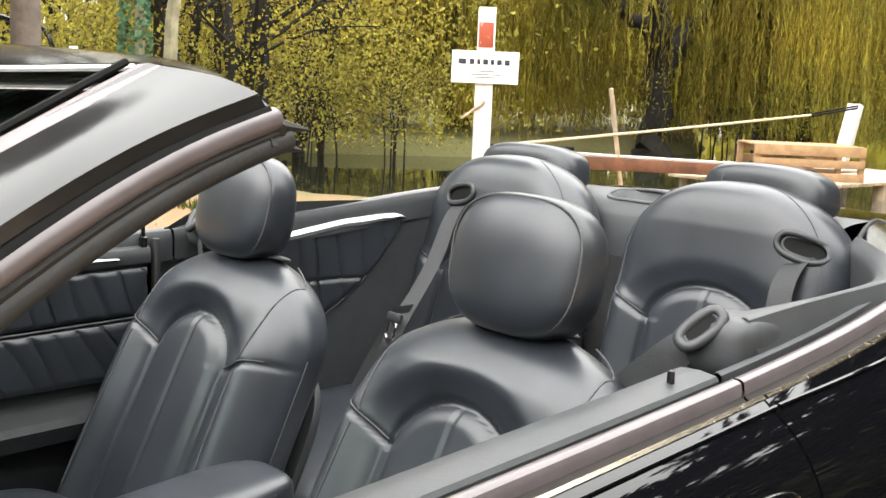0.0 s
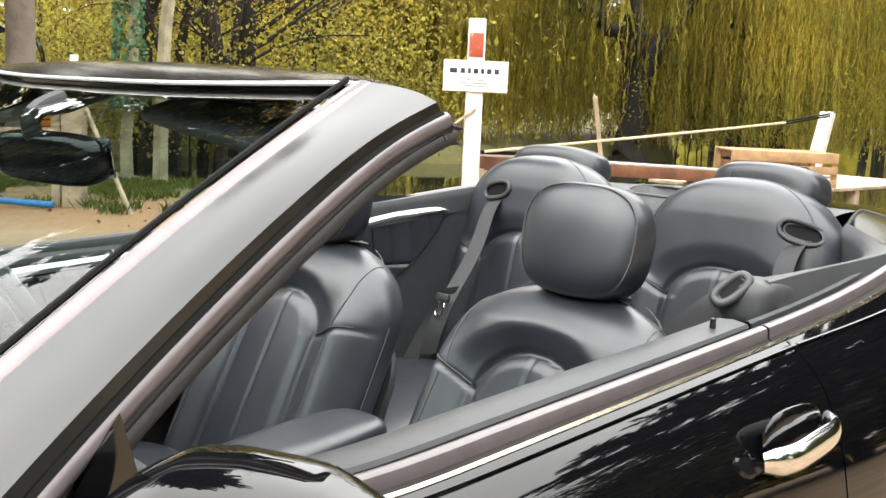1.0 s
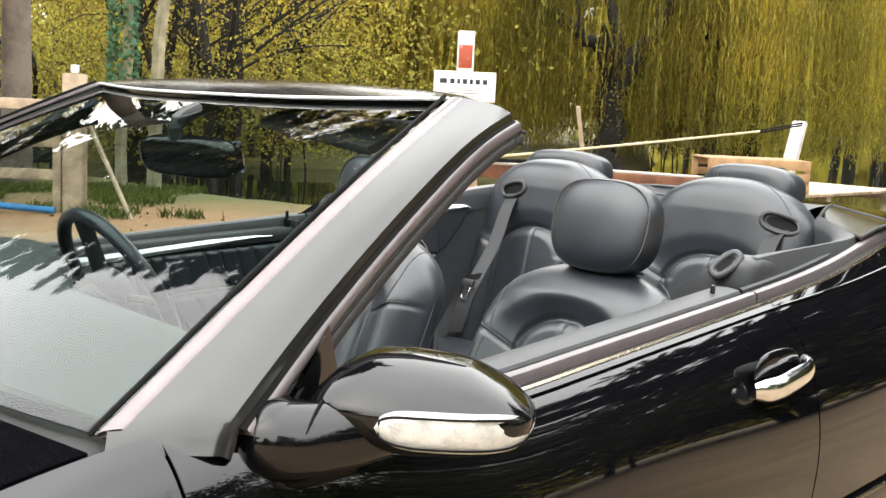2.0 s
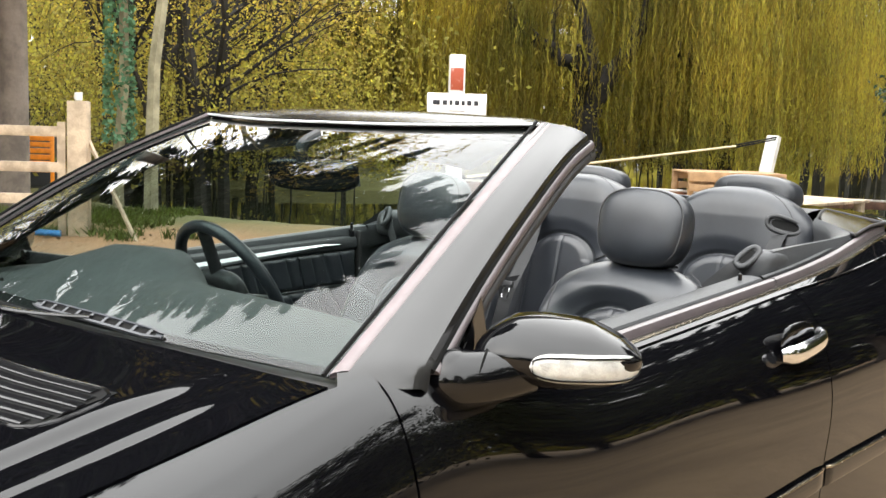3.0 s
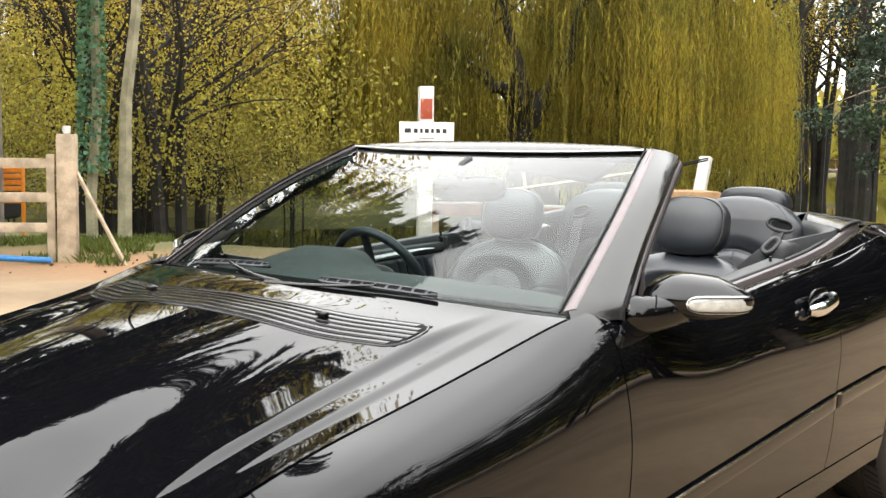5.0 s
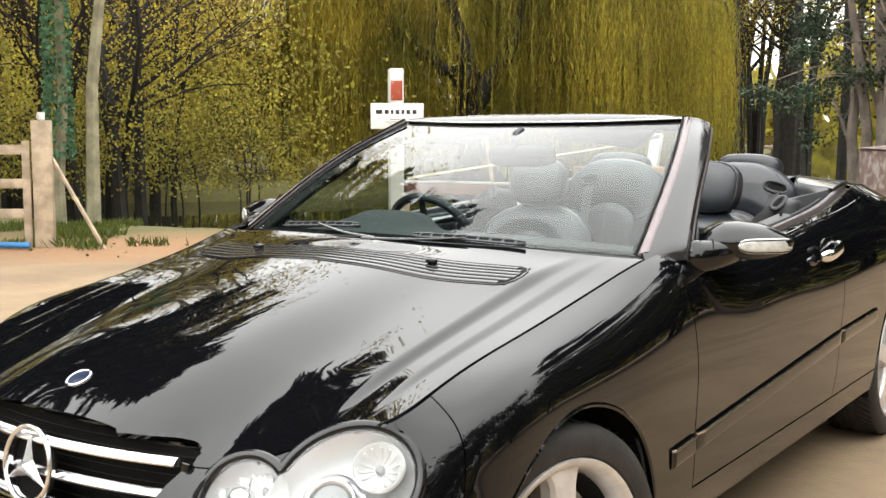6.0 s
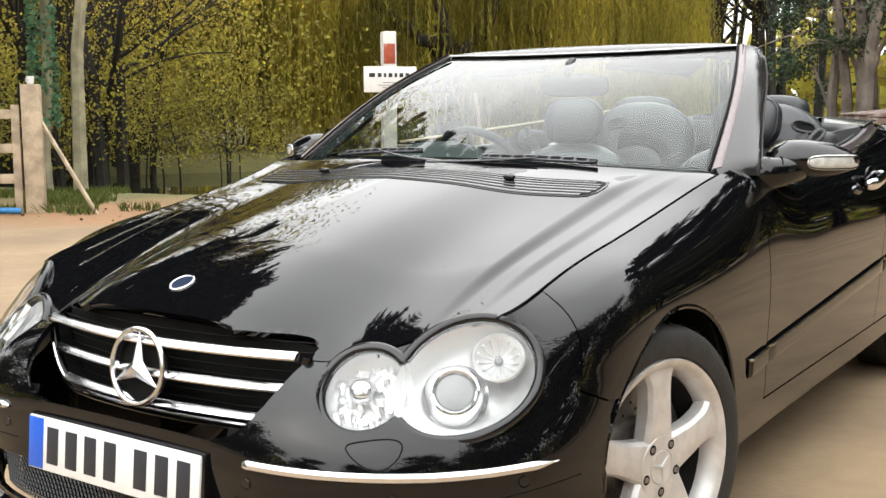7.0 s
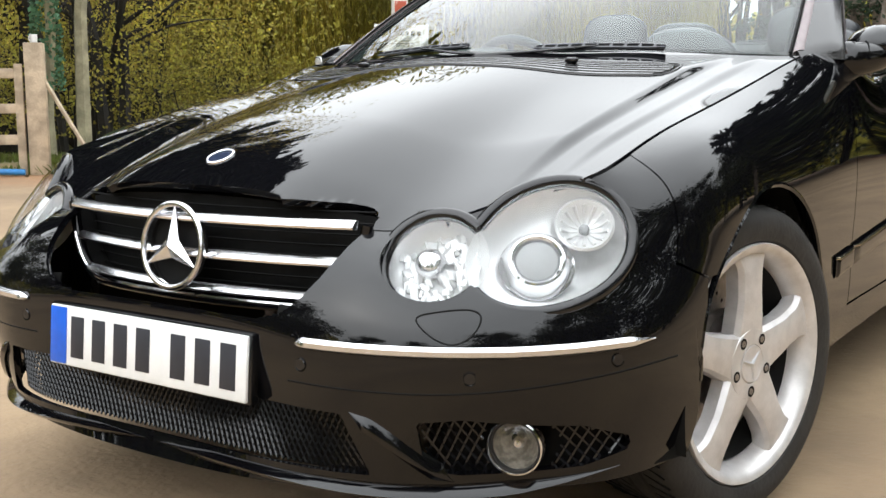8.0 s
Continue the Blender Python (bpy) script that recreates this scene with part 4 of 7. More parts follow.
for side_ in (1, -1):
    for y_ in (Y_ARCH - .02, Y_REAR):
        road_wheel(.846 * side_, y_, side_, -13.0 if y_ < 1 else 0.0)
    for yc in (Y_ARCH, Y_REAR):
        a = np.linspace(-.25, math.pi + .25, 40)
        rows = [[(x * side_, yc + r * math.cos(t), .315 + r * math.sin(t)) for t in a] for x, r in ((.40, .10), (.40, .352), (.60, .366), (.845, .368))]
        Shape().grid(rows).put("wheel_liner", DARK, car)
        lip = np.linspace(.12, math.pi - .12, 50)
        us = u_of_y(yc + .3585 * np.cos(lip))
        zz = .315 + .3585 * np.sin(lip)
        p = skin(us, v_of_z(us, zz))
        q = Shape().tube(p + np.array([-.004, 0, 0]), .0065, 6)
        (q if side_ > 0 else q.mirrored()).put("arch_lip", PAINT, car)

# ---- windscreen, pillars, header, mirrors, door trim ----
ws_side = bend([(.732, .555, .936), (.699, .738, 1.053), (.648, .952, 1.176), (.566, 1.200, 1.290)], 40)
ws_mid = bend([(0, .425, .955), (0, .63, 1.073), (0, .88, 1.187), (0, 1.14, 1.280)], 40)
ws_low = bend([(0, .425, .955), (.25, .44, .953), (.5, .485, .947), (.732, .555, .936)], 30)
ws_top = bend([(0, 1.14, 1.280), (.25, 1.150, 1.281), (.45, 1.176, 1.286), (.566, 1.200, 1.290)], 30)
a, b = np.linspace(0, 1, 30)[:, None, None], np.linspace(0, 1, 40)[None, :, None]
ws = (1 - a) * ws_mid[None] + a * ws_side[None] + (1 - b) * ws_low[:, None] + b * ws_top[:, None]
ws -= (1 - a) * (1 - b) * ws_low[0] + a * (1 - b) * ws_low[-1] + (1 - a) * b * ws_top[0] + a * b * ws_top[-1]
FAR = np.array([-.925, 1.0, 1.0])  # the far side of the screen frame stands a little closer in
WS = np.concatenate([(ws * FAR)[:0:-1], ws], 0)
screen = Shape().grid(WS, flip=True).put("windscreen", SCREEN, car, "curved tinted windscreen")
screen.visible_shadow = False
wn_ = np.cross(np.gradient(WS, axis=0), np.gradient(WS, axis=1))
wn_ /= np.linalg.norm(wn_, axis=-1, keepdims=True)
wn_ *= np.sign(wn_[30, 20, 2])
frit = Shape()
frit.grid((WS - .004 * wn_)[:, :2])
frit.grid((WS - .004 * wn_)[:, -2:])
frit.grid((WS - .004 * wn_)[:2])
frit.grid((WS - .004 * wn_)[-2:])
frit.put("screen_border", DARK, car)

pil_rear = bend([(.822, .655, .95), (.795, .735, 1.005), (.752, .87, 1.09), (.705, 1.03, 1.18), (.655, 1.17, 1.238), (.612, 1.285, 1.268)], 40)
pil_front = ws_side + np.array([.004, -.004, .004])


PILLAR = material("satin_black_pillar_paint", (.016, .0155, .0155), .14, vary=.2, scale=30, spec=.62, rough_vary=.3)


def far_side(shape):
    """The mirror image of a piece of the screen frame."""
    q = shape.mirrored()
    q.v = [(x * .925, y, z) for x, y, z in q.v]
    return q


def pillar(sd):
    fix = (lambda s: s) if sd > 0 else far_side
    t = np.linspace(0, 1, 11)
    rows = []
    lo_f = np.concatenate([[(.750, .540, .920), (.743, .546, .930)], pil_front])
    lo_r = np.concatenate([[(.828, .642, .920), (.825, .650, .936)], pil_rear])
    for w in t:
        arc = math.sin(math.pi * w ** 1.3)
        rows.append(lo_f * (1 - w) + lo_r * w + np.array([.003, -.001, .006]) * arc * np.r_[.1, .4, .7, np.ones(len(lo_f) - 3)][:, None] + (np.array([.006, 0, .006]) if w < .99 else 0))
    g = np.stack(rows, 1)
    inner = g[:, -1] + np.array([-.012, -.002, -.012])
    inner2 = g[:, 0] + np.array([-.03, .03, -.03])
    back_ = np.stack([inner, inner * .5 + inner2 * .5 + np.array([-.02, .0, -.02]), inner2], 1)
    p_ = fix(Shape().grid(np.concatenate([g, back_], 1), close_v=True)).put("windscreen_pillar", PILLAR, car, "glossy black windscreen pillar")
    # flat pale seal between glass and pillar
    wide = pil_rear - pil_front
    wide /= np.linalg.norm(wide, axis=1)[:, None]
    up = np.cross(np.gradient(pil_front, axis=0), wide)
    up /= np.linalg.norm(up, axis=1)[:, None]
    up *= np.sign(up[:, 2:3])
    band = [pil_front + wide * a_ + up * b_ for a_, b_ in ((-.007, -.004), (-.006, .004), (.000, .0075), (.010, .0095), (.018, .0100), (.021, .0085), (.021, .0))]
    fix(Shape().grid(np.stack(band, 1), close_v=True)).put("pillar_trim", PINKTRIM, p_)
    fix(Shape().tube(pil_front - wide * .015 + up * .003, .0035, 6)).put("glass_edge", DARK, p_)
    fix(Shape().tube(pil_rear + np.array([-.003, .004, -.004]), .0055, 6)).put("pillar_gap", DARK, p_)
    fix(Shape().tube(pil_rear + np.array([-.006, .012, -.010]), .0105, 10)).put("pillar_lip", LIPGREY, p_)
    fix(Shape().tube(pil_rear + np.array([-.012, .022, -.020]), .0075, 8)).put("pillar_channel", RUBBER, p_)
    fix(Shape().tube(pil_rear + np.array([-.016, .032, -.028]), .0105, 10)).put("pillar_seal", RUBBER, p_)
    cap = Shape()
    for dz, ln in ((-.004, .056), (-.022, .050)):
        tip = bend([(.606, 1.285, 1.258 + dz), (.600, 1.306, 1.256 + dz), (.590, 1.285 + ln, 1.252 + dz)], 10)
        cap.tube(tip, np.linspace(.013, .0025, 10), 8, flat=.75)
    fix(cap).put("seal_end", RUBBER, p_)


LIPGREY = material("mauve_grey_seal_lip", (.115, .096, .10), .30, vary=.15, scale=25)
PINKTRIM = material("pale_screen_seal", (.19, .155, .16), .45, vary=.12, scale=30)
for sd in (1, -1):
    pillar(sd)
HEADER = material("satin_black_header", (.016, .0135, .013), .16, vary=.3, scale=20, rough_vary=.3, spec=.3)
hd_rear = bend([(0, 1.270, 1.310), (.25, 1.274, 1.308), (.45, 1.282, 1.298), (.57, 1.292, 1.278), (.610, 1.290, 1.258)], 30)
hd_front = ws_top + np.array([0, -.006, .006])
rows = []
for w in np.linspace(0, 1, 9):
    rows.append(hd_front * (1 - w) + hd_rear * w + np.array([0, 0, .010]) * 4 * w * (1 - w) + (np.array([0, .0, .004]) if w < 1 else 0))
rows += [hd_rear + np.array([0, -.006, -.022]), hd_rear * .5 + hd_front * .5 + np.array([0, 0, -.035]), hd_front + np.array([0, .02, -.02])]
hg = np.stack(rows, 1)
hg = np.concatenate([(hg * FAR)[:0:-1], hg], 0)
header = Shape().grid(hg, close_v=True).put("windscreen_header", HEADER, car, "glossy black windscreen header rail")
both_hd = np.concatenate([(hd_rear * FAR)[:0:-1], hd_rear], 0)
Shape().tube(both_hd + np.array([0, .006, -.012]), .011, 8).put("header_seal", RUBBER, header)
top_line = np.concatenate([(hd_front * FAR)[:0:-1], hd_front], 0)
Shape().tube(top_line + np.array([0, -.002, .0]), .0032, 6).put("screen_top_trim", SATIN, header)
for sd in (1, -1):
    Shape().box((0, 0, 0), (.30, .15, .018), .006, Matrix.Translation((.27 * sd, 1.235, 1.248)) @ pose(0, 0, 0, 20, 6 * sd, 0)).put("sun_visor", TRIM, car)

# inner mirror
rv = Shape().egg((.06, 1.06, 1.176), (.115, .022, .036), .55, .6, pose(0, 0, 0, 12, 0, 14)).put("inner_mirror", GLOSS, car, "black inner mirror under the header")
Shape().tube(bend([(.05, 1.05, 1.19), (.045, 1.04, 1.225), (.04, 1.09, 1.258)], 10), .014, 8).put("mirror_stalk", PLASTIC, rv)
Shape().box((0, 0, 0), (.20, .003, .055), .001, Matrix.Translation((.06, 1.082, 1.181)) @ pose(0, 0, 0, 12, 0, 14)).put("mirror_glass", CHROME, rv)


# door mirrors
def door_mirror(sd):
    fix = (lambda s: s) if sd > 0 else (lambda s: s.mirrored())

    yaw = 38
    ctr = Vector((.903, .838, .962))

    def shape(q):
        q = q.copy()
        t = (q[..., 0] + 1) / 2
        top = np.interp(t, (0, .10, .25, .45, .7, .88, 1), (.55, .86, 1.02, 1.0, .90, .68, .40))
        low = np.interp(t, (0, .15, .5, .85, 1), (.78, .92, 1.0, .92, .70))
        q[..., 2] = np.where(q[..., 2] > 0, q[..., 2] * top * 1.04, q[..., 2] * low * .92)
        q[..., 1] = np.where(q[..., 1] > .45, .45 + (q[..., 1] - .45) * .25, q[..., 1] * np.interp(t, (0, .5, 1), (.72, 1, .92)))
        q[..., 1] += .42 * np.clip(q[..., 2] - .12, 0, 1)
        return q

    m = pose(0, 0, 0, 0, 0, yaw)
    hs = fix(Shape().egg(ctr, (.122, .076, .052), .80, .60, m, 72, 48, shape)).put("door_mirror", PAINT, car, "glossy black door mirror with a clear turn lamp")
    ax = Vector((math.cos(radians(yaw)), math.sin(radians(yaw)), 0))
    nx = Vector((math.sin(radians(yaw)), -math.cos(radians(yaw)), 0))
    # stem on the door, with the fold joint
    arm = Shape()
    path = bend([(.778, .700, .918), (.806, .704, .924), (.834, .728, .928), (.862, .765, .934), (.880, .800, .940)], 20)
    rad = np.interp(np.linspace(0, 1, 20), (0, .1, .3, .6, 1), (.026, .040, .044, .040, .034))
    arm.tube(path, rad, 24, flat=1.0)
    arm.egg((.812, .712, .926), (.036, .042, .046), .85, .85, pose(0, 0, 0, 0, 0, yaw), 30, 20)
    fix(arm).put("mirror_arm", PAINT, hs)
    joint = [Vector((.838, .736, .929)) + ax * 0.0 + nx * .0415 * math.cos(a) + Vector((0, 0, .0425 * math.sin(a))) + ax * .012 * math.sin(a) for a in np.linspace(-2.2, 2.2, 26)]
    fix(Shape().tube(joint, .0018, 5)).put("fold_joint", DARK, hs)
    rows = []
    for t in np.linspace(-1, 1, 34):
        sx = .041 + .081 * t
        c = ctr + ax * sx
        out = .076 * max(0, 1 - abs(sx / .1235) ** 3.0) ** .45 * np.interp(sx, (-.12, 0, .12), (.72, 1, .92)) - (.004 if t > .9 else 0)
        h = .0195 * (1 - abs(t) ** 5) ** .5 + .001
        rows.append([c + nx * (out + o) + Vector((0, 0, s * h - .006)) for o, s in ((-.02, 1.0), (.0, 1.0), (.0035, .8), (.0055, .3), (.0055, -.3), (.0035, -.8), (0, -1.0), (-.02, -1.0))])
    lamp_ = fix(Shape().grid(rows)).put("turn_lamp", LAMPWHITE, hs, "clear white turn lamp")
    rim_ = [r_[2] + nx * .0016 for r_ in rows[1:-1]] + [r_[5] + nx * .0016 for r_ in rows[-2:0:-1]]
    fix(Shape().tube(rim_, .0014, 5, closed=True)).put("lamp_edge", DARK, lamp_)
    mg = Shape().egg(ctr - nx * .032, (.085, .004, .040), .7, .5, m)
    fix(mg).put("mirror_glass", CHROME, hs)
    a_, b_, c_ = (.806, .735, .962), (.783, .800, 1.036), (.775, .835, .930)
    d_ = (.806, .70, .925)
    tri = Shape().poly([d_, a_, b_, c_]).poly([(x - .012, y, z) for x, y, z in (d_, a_, b_, c_)], flip=True)
    fix(tri).put("mirror_base", GLOSS, hs)


for sd in (1, -1):
    door_mirror(sd)


GROOVE = material("dark_brown_rubber", (.020, .015, .013), .62, vary=.3, scale=30, spec=.25)
BRIGHT = material("warm_satin_strip", (.46, .40, .31), .24, 1.0, rough_vary=.4, scale=40)
# waist trim, felt and door caps, following the upper edge of the doors and quarters
def waist(sd):
    fix = (lambda s: s) if sd > 0 else (lambda s: s.mirrored())
    for y0, y1 in ((.80, 1.882), (1.888, 2.70)):
        us = np.linspace(u_of_y(y0, V_END), u_of_y(y1, V_END), 60)
        e = skin(us, np.full(60, V_END))
        inn = np.cross(np.gradient(e, axis=0), [0, 0, 1.0])
        inn /= np.linalg.norm(inn, axis=1)[:, None]
        inn *= np.sign(-inn[:, :1].mean())
        up = np.array([0, 0, 1.0])
        mk = lambda prof: Shape().grid(np.stack([e + inn * a_ + up * b_ for a_, b_ in prof], 1), close_v=True)  # noqa: E731
        fix(mk([(-.002, -.010), (-.0045, -.007), (-.0040, .000), (.000, .003), (.004, .001), (.004, -.010)])).put("waist_trim", BRIGHT, car, "slim bright waist trim along the opening")
        fix(mk([(.004, -.018), (.004, -.010), (.008, -.012), (.020, -.010), (.027, -.006), (.027, -.018)])).put("window_seal", GROOVE, car)
        fix(mk([(.046, -.014), (.046, .004), (.056, .004), (.056, -.014)])).put("inner_seal", GROOVE, car)
        fix(mk([(.027, -.012), (.027, .005), (.029, .010), (.034, .0125), (.041, .0125), (.046, .009), (.046, -.012)])).put("seal_lip", LIPGREY, car)
        # rolled hem of the panel below the trim
        yy = e[:, 1]
        drop = np.interp(yy, (.8, 1.9, 2.3, 2.55, 2.72), (.016, .018, .036, .052, .058))
        hem_v = V_END - .075 * drop / np.interp(yy, (.8, 1.9, 2.3, 2.7), (.058, .062, .085, .115))
        hem = skin(us, hem_v)
        fix(Shape().tube(hem + np.array([.0012, 0, .0012]), .0030, 8)).put("panel_hem", PAINT, car)
        wd = 1.0 if sd > 0 and y0 < 1 else (.30 if sd < 0 else .22)
        fix(mk([(.058, -.03), (.058, .006), (.058 + .004 * wd, .011), (.058 + .027 * wd, .014), (.058 + .054 * wd, .012), (.058 + .068 * wd, .004), (.058 + .076 * wd, -.012), (.058 + .080 * wd, -.05), (.058 + .012 * wd, -.05)])).put("door_cap", TRIM, car)


for sd in (1, -1):
    waist(sd)
for sd in (1, -1):
    pin = Shape().lathe([(.009, -.02), (.009, .0), (.005, .002), (.0045, .022), (.001, .024)], Matrix.Translation((.664 * sd, 1.812, .952)), 14)
    pin.put("lock_pin", GLOSS, car)


# side mouldings with a bright insert, door handles
def moulding(y0, y1, sd):
    fix = (lambda s: s) if sd > 0 else (lambda s: s.mirrored())
    us = np.linspace(u_of_y(y0), u_of_y(y1), 50)
    yy = np.array([y_at(u) for u in us])
    zz = np.interp(yy, (.45, 1.83, 2.3), (.452, .548, .566))
    v = v_of_z(us, zz)
    p, n = skin(us, v), normal_at(us, v)
    end = np.minimum(np.clip((us - us[0]) / .012, .35, 1), np.clip((us[-1] - us) / .012, .35, 1))[:, None]
    up = np.array([0, 0, 1.0])
    mk = lambda prof: Shape().grid(np.stack([p + n * o * end + up * h for o, h in prof], 1), close_v=True)  # noqa: E731
    base = fix(mk([(-.004, .026), (.007, .025), (.011, .019), (.010, -.016), (.006, -.024), (-.004, -.026)])).put("side_moulding", PAINT, car, "black side moulding with a bright insert")
    fix(mk([(.008, .023), (.0112, .0215), (.0122, .019), (.0110, .0165), (.008, .015)])).put("moulding_insert", BRIGHT, base)


for sd in (1, -1):
    for y0, y1 in ((.455, Y_DOOR0 - .004), (Y_DOOR0 + .004, 1.842), (1.850, 2.30)):
        moulding(y0, y1, sd)
    fix = (lambda s: s) if sd > 0 else (lambda s: s.mirrored())
    bowl = fix(Shape().egg((.8535, 1.722, .866), (.009, .074, .036), .8, .8)).put("handle_recess", PAINT, car)
    hp = bend([(.862, 1.638, .842), (.877, 1.655, .845), (.886, 1.720, .855), (.878, 1.786, .868), (.860, 1.803, .872)], 24)
    hr_ = np.interp(np.linspace(0, 1, 24), (0, .1, .5, .9, 1), (.014, .020, .021, .018, .012))
    fix(Shape().tube(hp, hr_, 12, flat=.62, up=(1, 0, 0))).put("door_handle", CHROME, car, "chrome door handle")

WIPER = material("grey_wiper_plastic", (.050, .054, .062), .34, vary=.2, scale=40)
# wipers: slotted spoiler blades on slim dark arms
for ends_, arm_to in ((((-.47, .500, .962), (-.30, .478, .974), (-.13, .466, .980)), (-.02, .405, .952)), (((.10, .428, .966), (.28, .437, .966), (.45, .456, .960)), (-.06, .395, .950))):
    n = 48
    line = bend(ends_, n)
    run = np.gradient(line, axis=0)
    run /= np.linalg.norm(run, axis=1)[:, None]
    side_v = np.cross(run, [0, -.55, .83])
    side_v /= np.linalg.norm(side_v, axis=1)[:, None]
    face = np.cross(side_v, run)
    face *= np.sign(face[:, 2:3])
    taper = np.interp(np.linspace(0, 1, n), (0, .06, .9, 1), (.55, 1, 1, .45))[:, None]
    mk = lambda prof, i0, i1: Shape().grid(np.stack([line[i0:i1] + side_v[i0:i1] * a_ * taper[i0:i1] + face[i0:i1] * b_ for a_, b_ in prof], 1), close_v=True)  # noqa: E731
    wiper = mk([(-.0105, 0), (-.0100, .0040), (-.0065, .0048), (-.0062, .0010), (.0062, .0010), (.0065, .0048), (.0100, .0040), (.0105, 0), (0, -.004)], 0, n).put("wiper", WIPER, car, "dark grey wiper with a slotted spoiler")
    for k in range(9):
        i = 3 + k * 5
        mk([(-.0066, .0010), (-.0066, .0044), (.0066, .0044), (.0066, .0010)], i, i + 2).put("spoiler_web", WIPER, wiper)
    mk([(-.0060, .0012), (-.0060, .0016), (.0060, .0016), (.0060, .0012)], 2, n - 2).put("spoiler_slot", DARK, wiper)
    Shape().tube(line[2:-1] + np.array([0, .010, -.006]), .0032, 6).put("wiper_blade", RUBBER, wiper)
    root = line[n // 2]
    Shape().tube(bend([tuple(root + [0, -.004, .002]), tuple(root * .45 + np.array(arm_to) * .55 + [0, -.014, -.002]), arm_to], 14), np.linspace(.005, .010, 14), 8, flat=.6).put("wiper_arm", GLOSS, wiper)

# ---- cabin ----
def seat_back(w, height, depth, arch_w, arch_top, arch_h, bolster, seam_out, soft_top, fade, arch_x=0.0, dent=None, roll=None, edge=3.2, puff=.026, thick=.8):
    """A seat back in its own axes: x across, z up, front towards -y. Returns the closed shell, the front surface and the half width."""
    z_c = height - soft_top

    def half(z):
        k = np.clip((z - z_c) / soft_top, 0, 1)
        return w * np.interp(z, (0, .3 * height, .72 * height, height), (.97, 1.03, 1.0, .97)) * np.sqrt(np.maximum(1 - k ** 2.5, 0)) + 1e-5

    roll = roll or soft_top

    def deep(z):
        k = np.clip((z - height + roll) / roll, 0, 1)
        return depth * np.sqrt(np.maximum(1 - k ** 3.2, 0)) + 1e-5

    z_spring = arch_top - arch_h

    def front(x, z):
        """The local y of the front, at x across and z up."""
        x, z = np.asarray(x, float), np.asarray(z, float)
        a = np.clip(np.abs(x) / half(z), 0, 1)
        shell = deep(z) * np.maximum(1 - a ** edge, 0) ** .5
        xa = x - arch_x
        leg = arch_w * np.interp(z / z_spring, (0, .5, 1.0), (1.12, 1.05, 1.0))
        d_arch = np.where(z > z_spring, (np.hypot(xa / arch_w, (z - z_spring) / arch_h) - 1) * min(arch_w, arch_h), np.abs(xa) - leg)
        inside = smooth01(-d_arch / .03)
        z_seam = z_spring + np.clip(np.abs(xa) - arch_w, 0, 1) * seam_out
        low = 1 - smooth01((z - z_seam + fade * .3) / fade)
        wing = bolster * np.exp(-((a - .80) / .17) ** 2) * low * np.maximum(1 - a ** 5, 0) ** .5
        cap = puff * smooth01((d_arch + .0) / .055) * (1 - low) * np.maximum(1 - a ** 4, 0) ** .5 * np.clip((height - z) / .10, 0, 1)
        groove = np.exp(-(d_arch / .0052) ** 2)
        mid = np.exp(-(xa / .0034) ** 2) * smooth01(-d_arch / .012)
        cut = np.exp(-((z - z_seam) / .0048) ** 2) * smooth01((np.abs(xa) - arch_w * .96) / .008)
        if dent:
            q = ((x - dent[0] - (z - dent[1]) * dent[4]) / dent[2]) ** 2 + ((z - dent[1] + (x - dent[0]) * dent[4]) / dent[3]) ** 2
            cap = cap - .030 * smooth01((1.1 - q) * 2.5)
        return -(shell + wing + cap + .010 * inside - .0105 * groove - .0045 * mid - .006 * cut)

    zz = np.r_[np.linspace(0, z_c, 88, endpoint=False), z_c + soft_top * np.sin(np.linspace(0, math.pi / 2, 44))]
    ph = np.linspace(-math.pi / 2, math.pi / 2, 170)
    rear = np.linspace(math.pi / 2, 3 * math.pi / 2, 18)[1:-1]
    rows = []
    for z in zz:
        h, d = float(half(z)), float(deep(z))
        xf = h * np.sin(ph)
        f = np.stack([xf, front(xf, np.full_like(xf, z)), np.full_like(xf, z)], -1)
        xb = h * np.sin(rear)
        r = np.stack([xb, d * thick * np.abs(np.cos(rear)) ** .6, np.full_like(xb, z)], -1)
        rows.append(np.concatenate([f, r], 0))
    return np.stack(rows), front, half


def stitch(front, pts, m, parent, name="seam", r=.0016, lift=.0006):
    q = np.asarray(pts, float)
    line = np.stack([q[:, 0], front(q[:, 0], q[:, 1]) - lift, q[:, 1]], -1)
    return Shape().tube(place(line, m), r, 5).put(name, THREAD, parent)


def place(p, m):
    q = np.asarray(p, float)
    return q @ np.array(m.to_3x3()).T + np.array(m.translation)


